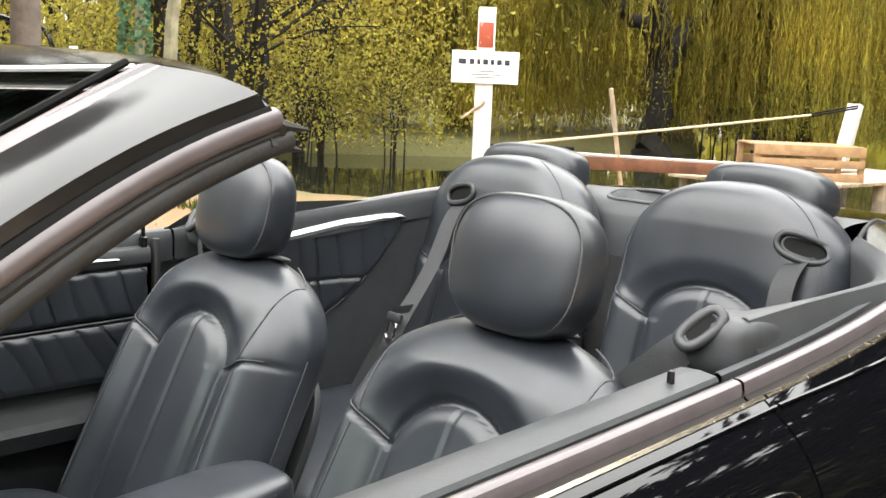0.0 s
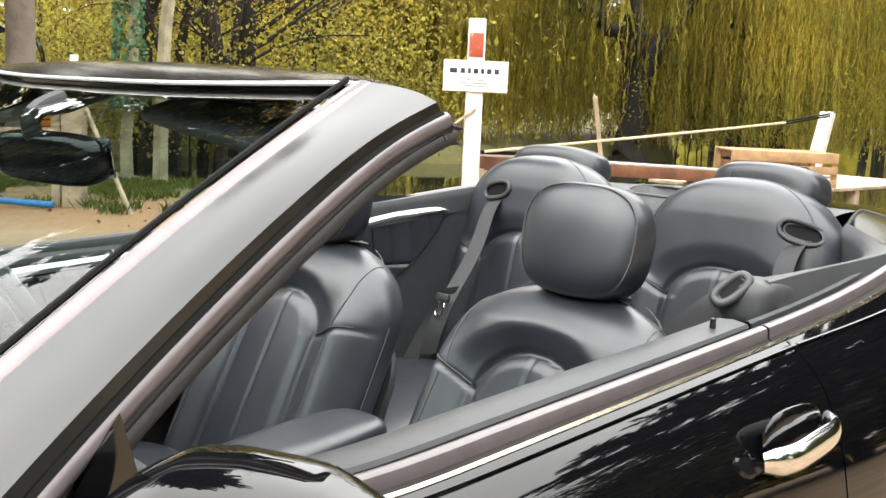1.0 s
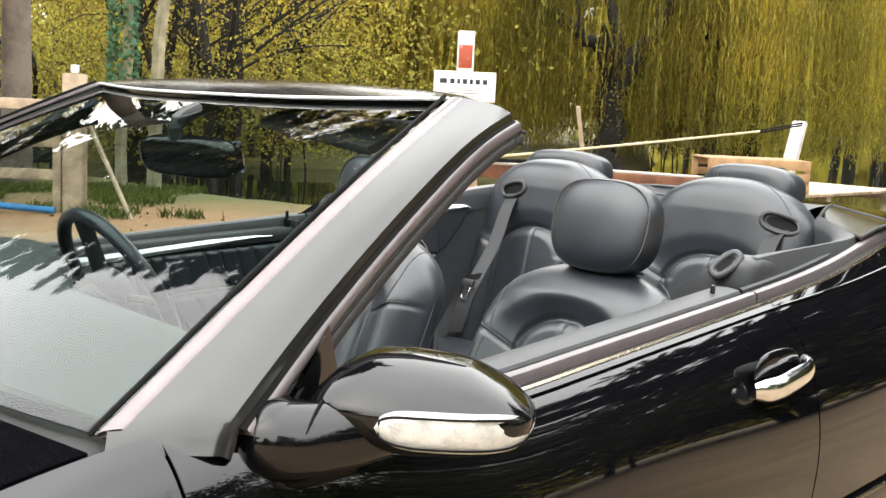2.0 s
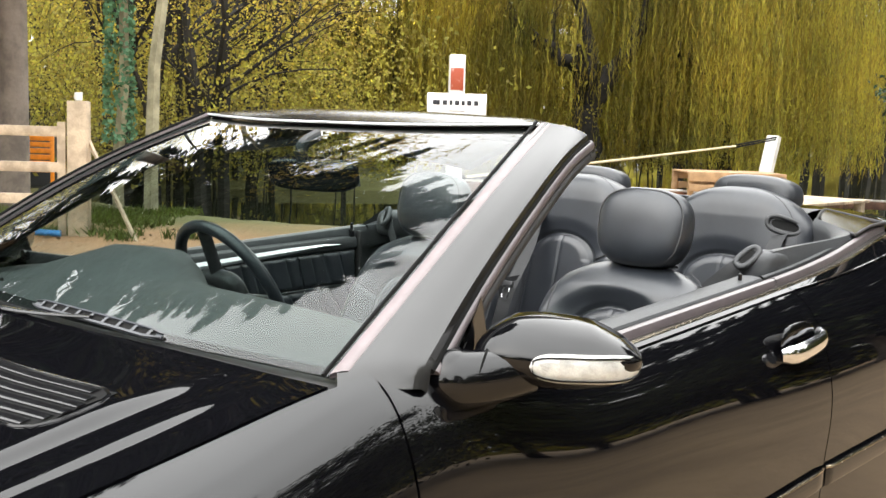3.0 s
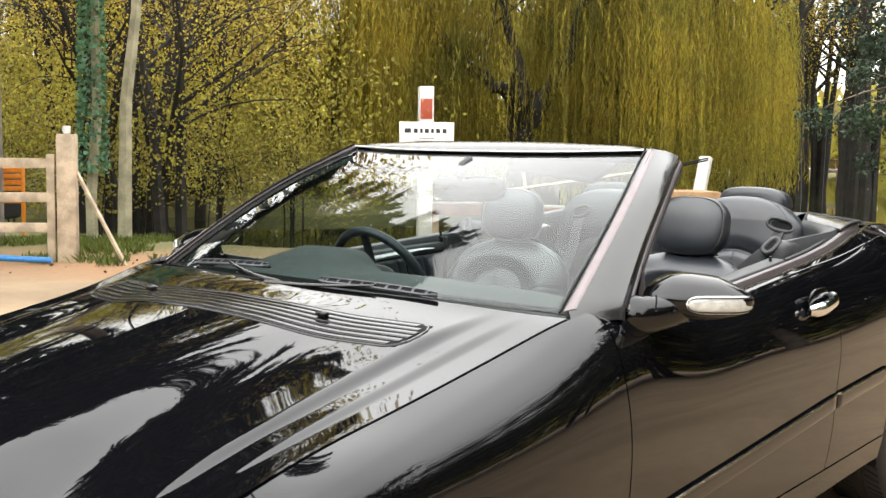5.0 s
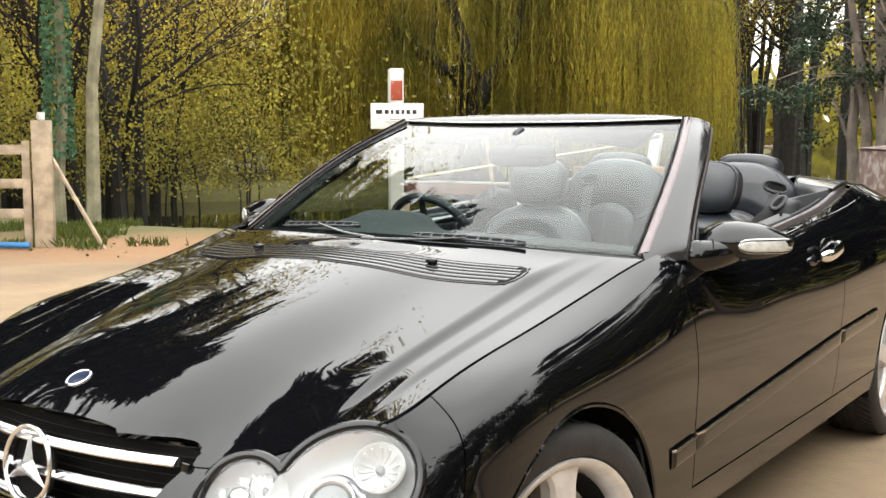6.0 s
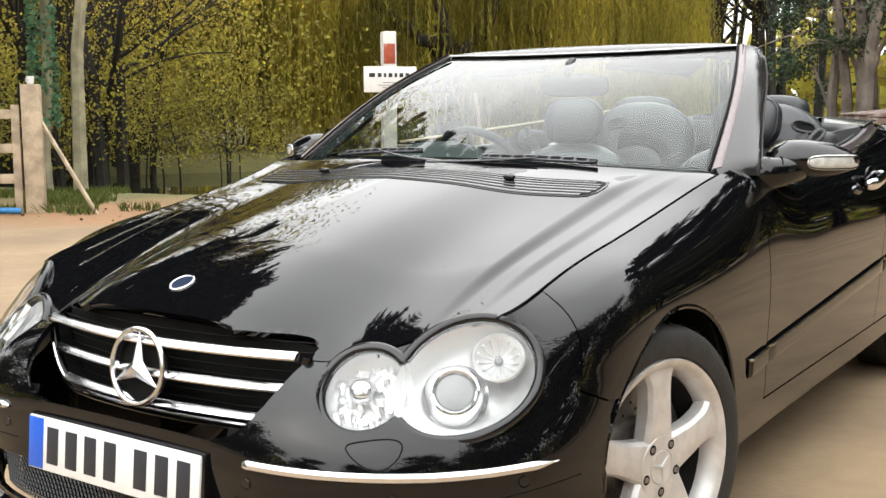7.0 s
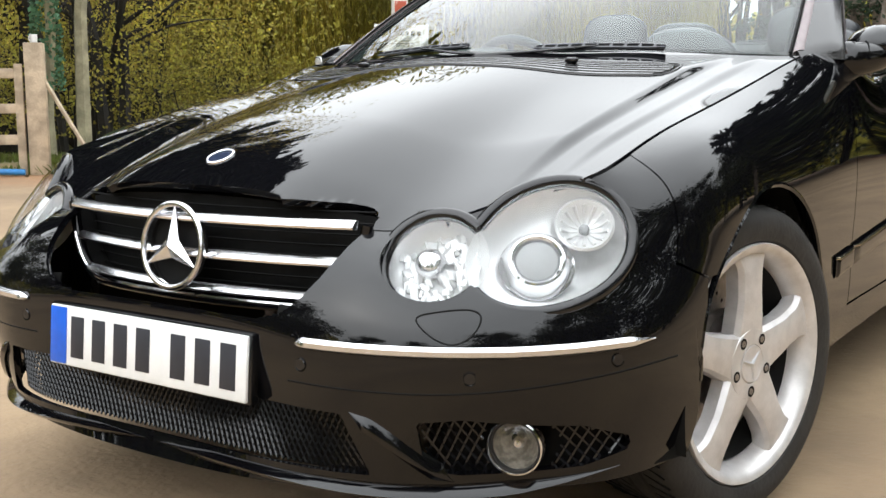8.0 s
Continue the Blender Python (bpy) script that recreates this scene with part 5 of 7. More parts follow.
def front_seat(cx):
    m = Matrix.Translation((cx, 1.620, .358)) @ pose(0, 0, 0, -25, 0, 0)
    g, fr, hf = seat_back(.258, .662, .068, .115, .520, .090, .048, .34, .19, .15, thick=1.35)
    seat = Shape().grid(place(g, m), close_v=True).put("front_seat", LEATHER, car, "black leather front seat with stitched bolsters", smooth=180)
    for sgn in (1, -1):
        x_ = np.linspace(.122, .226, 16)
        stitch(fr, np.stack([sgn * x_, .430 + (x_ - .115) * .34 + .006], -1), m, seat)
        stitch(fr, bend([(sgn * .130, .652), (sgn * .168, .628), (sgn * .188, .58), (sgn * .190, .52), (sgn * .182, .462)], 24), m, seat)
        stitch(fr, bend([(sgn * .186, .44), (sgn * .190, .36), (sgn * .196, .25), (sgn * .198, .12)], 24), m, seat)
        zz = np.linspace(.06, .50, 22)
        edge = np.stack([sgn * hf(zz) * .995, np.full(22, .002), zz], -1)
        Shape().tube(place(edge, m), .0030, 6).put("piping", TRIM, seat)
    # cushion
    cm = Matrix.Translation((cx, 1.34, .40)) @ pose(0, 0, 0, 8, 0, 0)

    def dish(q):
        q = q.copy()
        q[..., 2] += .35 * np.abs(q[..., 0]) ** 3 * (q[..., 2] > 0)
        return q

    Shape().egg((0, 0, 0), (.265, .27, .085), .5, .5, cm, 44, 26, dish).put("seat_cushion", LEATHER, seat)
    # head restraint
    hm = Matrix.Translation((cx * 1.04, 1.872, 1.048)) @ pose(0, 0, 0, -10, 0, 0)

    def puff(q):
        q = q.copy()
        q[..., 1] = q[..., 1] * (1 - .16 * q[..., 2]) - .25 * (1 - q[..., 0] ** 2) * (q[..., 1] < 0) * .4
        q[..., 0] *= 1 - .06 * q[..., 2] ** 2 + .03 * q[..., 2]
        return q

    head = Shape().egg((0, 0, 0), (.128, .053, .099), .66, .68, hm, 56, 40, puff).put("headrest", LEATHER, seat)
    line = []
    for a in np.linspace(0, 2 * np.pi, 60, endpoint=False):
        sx, sz = np.sign(math.cos(a)) * abs(math.cos(a)) ** .66, np.sign(math.sin(a)) * abs(math.sin(a)) ** .62
        line.append(place((.1215 * sx * (1 - .06 * sz * sz + .03 * sz), -.030, .0935 * sz), hm))
    Shape().tube(line, .0021, 5, closed=True).put("headrest_seam", THREAD, head)
    for dx in (-.062, .062):
        Shape().tube([(cx + dx, 1.880, 1.0), (cx + dx, 1.884, .955), (cx + dx, 1.872, .915)], .0062, 8).put("headrest_post", CHROME, seat)
    Shape().egg((cx, 1.888, .960), (.100, .026, .006), .6, .6, pose(0, 0, 0, -14, 0, 0)).put("headrest_guide", TRIM, seat)
    # hard back shell
    Shape().egg((0, 0, 0), (.235, .018, .24), .5, .5, m @ pose(0, .092, .26)).put("seat_back_shell", PLASTIC, seat)
    return seat


for cx in (.352, -.352):
    front_seat(cx)


# rear bench: two bucket backs with belt slots, centre shelf piece, cushions
def rear_seat(sd):
    cx0, slot_dx, back = (.184, .172, .115) if sd > 0 else (-.387, -.100, .055)
    m = Matrix.Translation((cx0, 2.462 + back, .483 if sd > 0 else .505)) @ pose(0, 0, 0, -12, 0, 0) @ Matrix.Scale(1.04 if sd > 0 else 1.02, 4)
    g, fr, hf = seat_back(.252, .626, .075, .130, .412, .085, .030, .42, .185, .05, arch_x=.0, dent=(slot_dx, .512, .042, .020, .22 * sd), roll=.085, edge=5, puff=.012)
    seat = Shape().grid(place(g, m), close_v=True).put("rear_seat", LEATHER, car, "black leather rear seat shaped as a bucket", smooth=180)
    kz = np.linspace(.30, .612, 30)
    loop = [(float(hf(z)) * .86, z) for z in kz]
    stitch(fr, loop + [(-x, z) for x, z in loop[::-1]], m, seat)
    for sgn in (1, -1):
        x_ = np.linspace(.134, .238, 12)
        stitch(fr, np.stack([sgn * x_, .327 + (x_ - .130) * .42 + .006], -1), m, seat)
    # belt slot with a broad rim
    cx, cz, hx, hz = slot_dx, .512, .044, .021
    ring = []
    for a in np.linspace(0, 2 * np.pi, 48, endpoint=False):
        c, s_ = math.cos(a), math.sin(a)
        dx, dz = hx * np.sign(c) * abs(c) ** .75, hz * np.sign(s_) * abs(s_) ** .85
        x, z = cx + dx * .97 + dz * .22 * sd, cz + dz - dx * .22 * sd
        ring.append((x, float(fr(cx + (x - cx) * 1.25, cz + (z - cz) * 1.25)) - .001, z))
    lip = place(ring, m)
    esc = Shape().tube(lip, .0068, 10, closed=True).put("belt_slot", PLASTIC, seat, "dark grey oval belt slot")
    inner_ = place([(cx + (x - cx) * .78, y + .004, cz + (z - cz) * .70) for x, y, z in ring], m)
    Shape().tube(inner_, .0028, 8, closed=True).put("slot_lip", TRIM, esc)
    # black sheet across the slot, standing in for the shade inside it
    Shape().poly(place([(cx + (x - cx) * .97, y + .0015, cz + (z - cz) * .97) for x, y, z in ring], m)).put("slot_shade", DARK, esc)
    # belt, hanging from the slot down to its tongue
    b0 = place((slot_dx, float(fr(slot_dx, .512)) - .004, .505), m)
    if sd > 0:
        path = bend([b0 + [0, .03, .004], b0 + [0, -.012, -.006], (.366, 2.555, .955), (.374, 2.53, .90), (.39, 2.50, .72)], 26)
        tw = np.linspace(.0, .3, 26)
    else:
        path = bend([b0 + [0, .03, .004], b0 + [0, -.012, -.006], (-.468, 2.455, .90), (-.455, 2.365, .79), (-.448, 2.318, .735), (-.46, 2.28, .62)], 26)
        tw = np.linspace(.0, .5, 26)
    w = np.stack([.023 * np.cos(tw), .023 * np.sin(tw), .004 + 0 * tw], -1)
    Shape().grid(np.stack([path - w, path - w + [0, -.0018, 0], path + w + [0, -.0018, 0], path + w], 1), close_v=True).put("seat_belt", WEB, car, "dark woven rear seat belt")
    if sd < 0:
        low = bend([(-.452, 2.345, .79), (-.50, 2.33, .70), (-.53, 2.28, .58)], 12)
        w2 = np.array([.022, .010, .006])
        Shape().grid(np.stack([low - w2, low - w2 + [0, -.0018, 0], low + w2 + [0, -.0018, 0], low + w2], 1), close_v=True).put("seat_belt", WEB, car, "dark woven rear seat belt")
        tm_ = Matrix.Translation((-.448, 2.306, .738)) @ pose(0, 0, 0, -18, 0, 0)
        hole = [tm_ @ Vector((.013 * np.sign(math.cos(a)) * abs(math.cos(a)) ** .5, 0, .020 * np.sign(math.sin(a)) * abs(math.sin(a)) ** .5)) for a in np.linspace(0, 2 * np.pi, 24, endpoint=False)]
        tongue = Shape().tube(hole, .0032, 6, closed=True).put("belt_tongue", CHROME, car, "chrome belt tongue")
        Shape().box((0, 0, 0), (.046, .012, .022), .004, tm_ @ pose(0, 0, .030)).put("tongue_grip", PLASTIC, tongue)
    # head restraint on the shelf
    hx0, hy0 = (.186, 2.780) if sd > 0 else (-.425, 2.722)

    def pad(q):
        q = q.copy()
        q[..., 0] *= 1 - .10 * np.clip(q[..., 2], 0, 1)
        q[..., 2] -= .18 * q[..., 0] ** 2 * (q[..., 2] > 0)
        return q

    hd = Shape().egg((hx0, hy0, 1.104), (.150, .062, .052), .50, .55, pose(0, 0, 0, -8, 0, -4 * sd), 52, 32, pad).put("rear_headrest", LEATHER, car, "low black rear headrest on the shelf")
    for k in (.55, -.55):
        ln = [(hx0 + .150 * k * (1 - .03), hy0 + .062 * math.sin(a) * .97, 1.104 + .050 * math.cos(a) * .985) for a in np.linspace(-1.9, .6, 20)]
        Shape().tube(ln, .0016, 5).put("headrest_seam", THREAD, hd)
    Shape().egg((cx0, 2.12, .47), (.26, .27, .10), .5, .5, pose(0, 0, 0, 10, 0, 0), 40, 24).put("rear_cushion", LEATHER, car)
    return seat


for sd in (1, -1):
    rear_seat(sd)
# shelf behind the rear seats, with its pocket between the backs
PX, PY = -.100, 2.735
prof = bend([(0, 2.63, .80), (0, 2.652, .95), (0, 2.672, 1.022), (0, 2.705, 1.046), (0, 2.785, 1.060), (0, 2.875, 1.050), (0, 2.885, .90)], 60)
u = np.linspace(-.66, .385, 170)


def shelf_z(x, y, z):
    crown_ = z - .05 * np.clip(abs(x) - .45, 0, 1) * (z > 1) + .012 * np.exp(-((x - PX) / .14) ** 2) * (z > 1)
    q = (np.abs(x - PX) / .076) ** 3 + (np.abs(y - PY) / .032) ** 3
    return crown_ - .030 * smooth01((1.15 - q) * 2.2) * (z > 1.0)


shelf_p = np.stack([np.stack([u, np.full(170, y), shelf_z(u, y, z)], -1) for _, y, z in prof], 1)
shelf = Shape().grid(shelf_p).put("rear_shelf", TRIM, car, "grey soft trim shelf behind the rear seats with a small pocket", smooth=180)
# black plate on the pocket floor, with the recess's shade put into its colour
Shape().box((0, 0, 0), (.090, .030, .004), .0015, Matrix.Translation((PX + .012, PY, 1.039)) @ pose(0, 0, 0, 12, 0, 0)).put("pocket_shade", DARK, shelf)
ring = []
for a in np.linspace(0, 2 * np.pi, 44, endpoint=False):
    c, s_ = math.cos(a), math.sin(a)
    x, y = PX + .086 * np.sign(c) * abs(c) ** .6, PY + .040 * np.sign(s_) * abs(s_) ** .6
    zz = np.interp(y, prof[:, 1], prof[:, 2])
    ring.append((x, y, float(shelf_z(PX + (x - PX) * 1.15, PY + (y - PY) * 1.15, zz)) + .001))
Shape().tube(ring, .0042, 8, closed=True).put("pocket_rim", TRIM, shelf)


def crease(h, z, lean, step, seed):
    """Depth of slanting folds in soft leather, at h along and z up."""
    k = (np.asarray(h) - np.asarray(z) * lean) / step + .35 * np.sin(np.asarray(z) * 9 + seed) + .12 * np.sin(np.asarray(h) * 31)
    f = k - np.floor(k)
    n = np.floor(k)
    amp = .55 + .45 * np.sin(n * 2.4 + seed)
    return amp * (-.0055 * np.exp(-(np.minimum(f, 1 - f) / .15) ** 2) + .0022 * np.sin(f * math.pi))


# side linings
def lining(sd):
    fix = (lambda s: s) if sd > 0 else (lambda s: s.mirrored())
    wall = lambda y: np.interp(y, (.66, .9, 1.25, 1.9), (.685, .685, .678, .658))  # noqa: E731
    # door lining: padded top, folded leather, piping, armrest
    y = np.linspace(.66, 1.822, 60)
    ez = np.interp(y, (.66, 1.25, 1.9), (.905, .915, .945))
    ex = wall(y)
    rows = [np.stack([ex + a, y, ez + b], -1) for a, b in ((.03, -.012), (.010, -.004), (-.006, -.010), (-.014, -.024), (-.012, -.040), (.004, -.052), (.010, -.060), (.012, -.30), (-.02, -.315), (-.055, -.320), (-.062, -.335), (-.05, -.37), (.010, -.39), (.02, -.66))]
    card = fix(Shape().grid(np.stack(rows, 1))).put("door_card", PLASTIC, car, "black inner door lining with folded leather")
    yy, zz = np.meshgrid(np.linspace(1.0, 1.815, 300), np.linspace(0, 1, 40), indexing="ij")
    top_z, mid_z, low_z = (np.interp(yy, (.66, 1.25, 1.8), v_) for v_ in ((.842, .872, .893), (.745, .765, .787), (.640, .648, .660)))
    up_z, dn_z = mid_z + .004 + (top_z - mid_z - .004) * zz, low_z + (mid_z - low_z - .004) * zz
    soft = np.clip(np.minimum(zz, 1 - zz) / .12, 0, 1) ** .5
    for zed, ln_, sd_ in ((up_z, -.42, 1.0), (dn_z, -.62, 4.0)):
        px = wall(yy) - .002 - .010 * soft - crease(yy, zed, ln_, .052, sd_) * soft
        fix(Shape().grid(np.stack([px, yy, zed], -1), flip=True)).put("folded_leather", LEATHER, card)
    fix(Shape().tube(np.stack([wall(yy[:, 0]) - .006, yy[:, 0], mid_z[:, 0]], -1)[::6], .0030, 6)).put("piping", TRIM, card)
    ya = np.linspace(.78, 1.752, 40)
    ta = np.linspace(0, 1, 40)
    hh = np.interp(ta, (0, .4, .8, 1), (.013, .014, .011, .002))
    cz = np.interp(ya, (.78, 1.25, 1.70, 1.752), (.845, .878, .912, .912))
    prof_ = ((.004, -1.0), (-.008, -.8), (-.013, 0), (-.008, .8), (.004, 1.0))
    fix(Shape().grid(np.stack([np.stack([wall(ya) - .006 + o, ya, cz + h * hh], -1) for o, h in prof_], 1), close_v=True)).put("silver_trim", SATIN, card)
    fix(Shape().box((0, 0, 0), (.02, .014, .30), .004, Matrix.Translation((.655, 1.836, .80)))).put("door_seal", RUBBER, card)
    # quarter lining beside the rear seat: flat ledge with a belt opening at its front end
    y = np.linspace(1.85, 2.70, 50)
    ex = np.interp(y, (1.85, 2.3, 2.70), (.700, .662, .585))
    ez = np.interp(y, (1.85, 1.95, 2.3, 2.70), (.946, .972, .984, 1.010))
    led = np.interp(y, (1.85, 1.95, 2.05, 2.30, 2.45, 2.70), (.0, .030, .034, .022, .012, .0))
    rows = [np.stack([ex + a, y, ez + b + led * c], -1) for a, b, c in ((.040, -.045, 0), (.030, -.022, .2), (.012, -.004, .7), (-.010, .004, 1), (-.050, .004, 1), (-.064, .000, .9), (-.074, -.012, .7), (-.078, -.035, .3), (-.076, -.12, 0), (-.068, -.30, 0), (-.06, -.6, 0))]
    if sd < 0:
        rows = rows[:4] + [np.stack([ex + a, y, ez + b], -1) for a, b in ((-.004, .004), (-.012, -.006), (-.016, -.03), (-.016, -.06), (-.016, -.14), (-.014, -.30), (-.012, -.6))]
    else:
        k = np.linspace(0, 1, 60)
        lip = bend([(.655, 1.985, 1.008), (.648, 2.10, 1.012), (.640, 2.24, 1.014), (.640, 2.36, 1.018), (.630, 2.47, 1.024), (.53, 2.595, 1.030), (.402, 2.745, 1.034)], 60)
        inner = bend([(.590, 1.995, 1.000), (.592, 2.10, 1.000), (.592, 2.24, 1.000), (.588, 2.36, 1.002), (.572, 2.47, 1.004), (.505, 2.585, 1.010), (.412, 2.690, 1.018)], 60)
        foot = lip.copy()
        foot[:, 0] += np.interp(k, (0, .45, .6, 1), (.026, .020, .004, .0))
        foot[:, 1] += np.interp(k, (0, .45, .6, 1), (0, 0, .012, .008))
        foot[:, 2] -= np.interp(k, (0, .45, .6, 1), (.062, .034, .020, .020))
        mid = lip * .5 + inner * .5
        rows = [foot + [0, 0, -.03], foot, lip * .9 + foot * .1, lip + (inner - lip) * .03 + [0, 0, .004], lip + (inner - lip) * .12 + [0, 0, .007], mid + [0, 0, .006], lip + (inner - lip) * .88 + [0, 0, .004], inner + [0, 0, -.003], inner + [0, 0, -.014], inner + [-.006, 0, -.12], inner + [-.01, 0, -.5]]
    side_l = fix(Shape().grid(np.stack(rows, 1))).put("quarter_lining", TRIM, car, "grey soft trim beside the rear seat")
    # front end of the ledge with the belt opening
    gc = Vector((.602, 1.995, .985)) if sd > 0 else Vector((.600, 1.945, .985))
    block = Shape().egg(gc + Vector((.012, .025, -.018)), (.052, .072, .044), .55, .6, pose(0, 0, 0, -6, 0, 6), 40, 28)
    fix(block).put("belt_housing", TRIM, side_l)
    sm = Matrix.Translation(gc + Vector((.004, -.043, .010))) @ pose(0, 0, 0, 52, 0, 0) @ pose(0, 0, 0, 0, 14, 0) @ pose(0, 0, 0, 0, 0, -28)
    for r_, th_, nm_, mt_ in ((1.0, .0075, "belt_guide", TRIM), (.76, .003, "guide_lip", PLASTIC)):
        ring = [place((.015 * r_ * np.sign(math.cos(a)) * abs(math.cos(a)) ** .7, .032 * r_ * np.sign(math.sin(a)) * abs(math.sin(a)) ** .75, .002), sm) for a in np.linspace(0, 2 * np.pi, 40, endpoint=False)]
        fix(Shape().tube(ring, th_, 10, closed=True)).put(nm_, mt_, side_l)
    # black disc laid over the belt opening, painting in the shade within
    fix(Shape().poly([place((.0145 * math.cos(a), .031 * math.sin(a), .0040), sm) for a in np.linspace(0, 2 * np.pi, 30, endpoint=False)])).put("guide_shade", DARK, side_l)
    o_ = np.array(gc)
    path = bend([o_ + [.004, .0, .0], o_ + [-.012, -.040, -.012], o_ + [-.05, -.065, -.050], o_ + [-.09, -.085, -.10], o_ + [-.11, -.10, -.20], o_ + [-.11, -.11, -.34]], 28)
    w = np.array([-.0147, -.0048, .0154])
    fix(Shape().grid(np.stack([path - w, path - w + [-.0018, 0, 0], path + w + [-.0018, 0, 0], path + w], 1), close_v=True)).put("seat_belt", WEB, car, "dark woven front seat belt")
    if sd > 0:
        return
    # leaf-shaped folded leather inset with a silver upper edge, in the wall beside the rear seat
    lw = lambda y_: np.interp(y_, (1.85, 2.3, 2.70), (.700, .662, .585)) - .016  # noqa: E731
    ys_ = np.linspace(1.90, 2.468, 220)
    hi = np.interp(ys_, (1.90, 2.05, 2.17, 2.30, 2.40, 2.445, 2.468), (.885, .925, .950, .972, .980, .980, .968))
    lo = np.interp(ys_, (1.90, 2.20, 2.30, 2.36, 2.40, 2.43, 2.455, 2.468), (.66, .705, .765, .815, .862, .905, .945, .962))
    t_ = np.linspace(0, 1, 44)
    Yg, Tg = np.meshgrid(ys_, t_, indexing="ij")
    Zg = lo[:, None] + (hi - lo)[:, None] * Tg
    soft = np.clip(np.minimum(Tg, 1 - Tg) / .10, 0, 1) ** .5 * np.clip((2.468 - Yg) / .03, 0, 1) ** .5
    seam_z = .825
    Xg = lw(Yg) - .003 - .010 * soft - crease(Yg, Zg, -.30, .058, 2.0) * soft + .006 * np.exp(-((Zg - seam_z) / .004) ** 2) * soft
    inset = fix(Shape().grid(np.stack([Xg, Yg, Zg], -1), flip=True)).put("lining_inset", LEATHER, side_l, "folded black leather inset")
    edge = np.concatenate([np.stack([lw(ys_) - .003, ys_, hi], -1), np.stack([lw(ys_) - .003, ys_, lo], -1)[::-1]])
    fix(Shape().tube(edge, .0035, 6)).put("inset_edge", PLASTIC, inset)
    ya, ta = np.linspace(2.02, 2.462, 40), np.linspace(0, 1, 40)
    hh = np.interp(ta, (0, .35, .75, .93, 1), (.006, .012, .012, .008, .002))
    cz = np.interp(ya, ys_, hi) - hh - .001
    fix(Shape().grid(np.stack([np.stack([lw(ya) - .010 + o, ya, cz + h * hh], -1) for o, h in prof_], 1), close_v=True)).put("silver_trim", SATIN, side_l)


for sd in (1, -1):
    lining(sd)
# floor, bulkhead, tunnel and armrest
fl = Shape().grid([[(x, y, .30) for y in np.linspace(.45, 2.6, 6)] for x in np.linspace(-.72, .72, 5)])
fl.grid([[(x, .47, z) for z in np.linspace(.28, .86, 4)] for x in np.linspace(-.72, .72, 5)])
fl.grid([[(x, 2.62, z) for z in np.linspace(.28, .94, 4)] for x in np.linspace(-.62, .62, 5)])
fl.put("cabin_floor", CARPET, car)
Shape().egg((0, 1.25, .42), (.10, .70, .13), .4, .4, Matrix(), 36, 20).put("centre_tunnel", PLASTIC, car)
arm = Shape().egg((0, 1.525, .634), (.082, .195, .038), .5, .55, pose(0, 0, 0, 6, 0, 0), 44, 26).put("centre_armrest", LEATHER, car, "black leather centre armrest")
Shape().tube([(x, 1.66, .667 + .004 * math.cos(x * 30)) for x in np.linspace(-.075, .075, 12)], .0022, 5).put("armrest_seam", THREAD, arm)
Shape().box((0, 1.55, .54), (.15, .40, .13), .02).put("armrest_box", PLASTIC, car)
# dashboard with instrument hood
xs = np.linspace(-.70, .70, 60)
hood_b = np.exp(-((xs + .365) / .17) ** 4)
rows = []
for yy, zz, hh in ((.50, .915, 0), (.62, .925, .005), (.76, .935, .035), (.88, .935, .062), (.97, .925, .060), (1.00, .905, .045), (1.00, .84, .0), (.985, .70, 0), (.93, .50, 0)):
    yv = np.full(60, yy) - .05 * (1 - hood_b) * (yy > .9)
    rows.append(np.stack([xs, yv, zz + hh * hood_b - .02 * (xs / .7) ** 2], -1))
dash = Shape().grid(np.stack(rows, 1)).put("dashboard", DASH, car, "dark grey dashboard with an instrument hood")
for x in (-.62, -.05, .05, .62):
    Shape().egg((x, .955, .86), (.045, .012, .03), .6, .6).put("air_vent", GLOSS, dash)
# steering wheel on the right-hand side
wm = Matrix.Translation((-.365, 1.155, .865)) @ pose(0, 0, 0, -62, 0, 0)
ang = np.linspace(0, 2 * np.pi, 64, endpoint=False)
wheel_r = Shape().tube([wm @ Vector((.182 * math.cos(a), .182 * math.sin(a), 0)) for a in ang], .0155, 12, closed=True, up=tuple(wm.to_3x3() @ Vector((0, 0, 1)))).put("steering_wheel", LEATHER, car, "black leather steering wheel")
Shape().egg((0, 0, 0), (.085, .065, .028), .6, .6, wm @ pose(0, 0, -.02)).put("wheel_boss", PLASTIC, wheel_r)
for a in (0, math.pi, -math.pi / 2):
    Shape().tube([wm @ Vector((.06 * math.cos(a), .06 * math.sin(a), -.016)), wm @ Vector((.175 * math.cos(a), .175 * math.sin(a), -.002))], .018, 8, flat=.4).put("wheel_spoke", PLASTIC, wheel_r)
Shape().tube([(-.365, 1.12, .845), (-.365, .92, .74)], .045, 12).put("steering_column", PLASTIC, car)

# ---- trees ----
rng = np.random.default_rng(7)


def leaf_material(name, colour, spread=.32, shine=.55, second=None):
    m = material(name, colour, .55, vary=.45, scale=.55, spread=(.35, .65), island=spread, spec=.25, second=second)
    t = m.node_tree
    b, out = t.nodes["Principled BSDF"], t.nodes["Material Output"]
    thin = t.nodes.new("ShaderNodeBsdfTranslucent")
    mix = t.nodes.new("ShaderNodeMixShader")
    mix.inputs[0].default_value = shine
    t.links.new(b.inputs["Base Color"].links[0].from_socket, thin.inputs["Color"])
    t.links.new(b.outputs[0], mix.inputs[1])
    t.links.new(thin.outputs[0], mix.inputs[2])
    t.links.new(mix.outputs[0], out.inputs["Surface"])
    return m


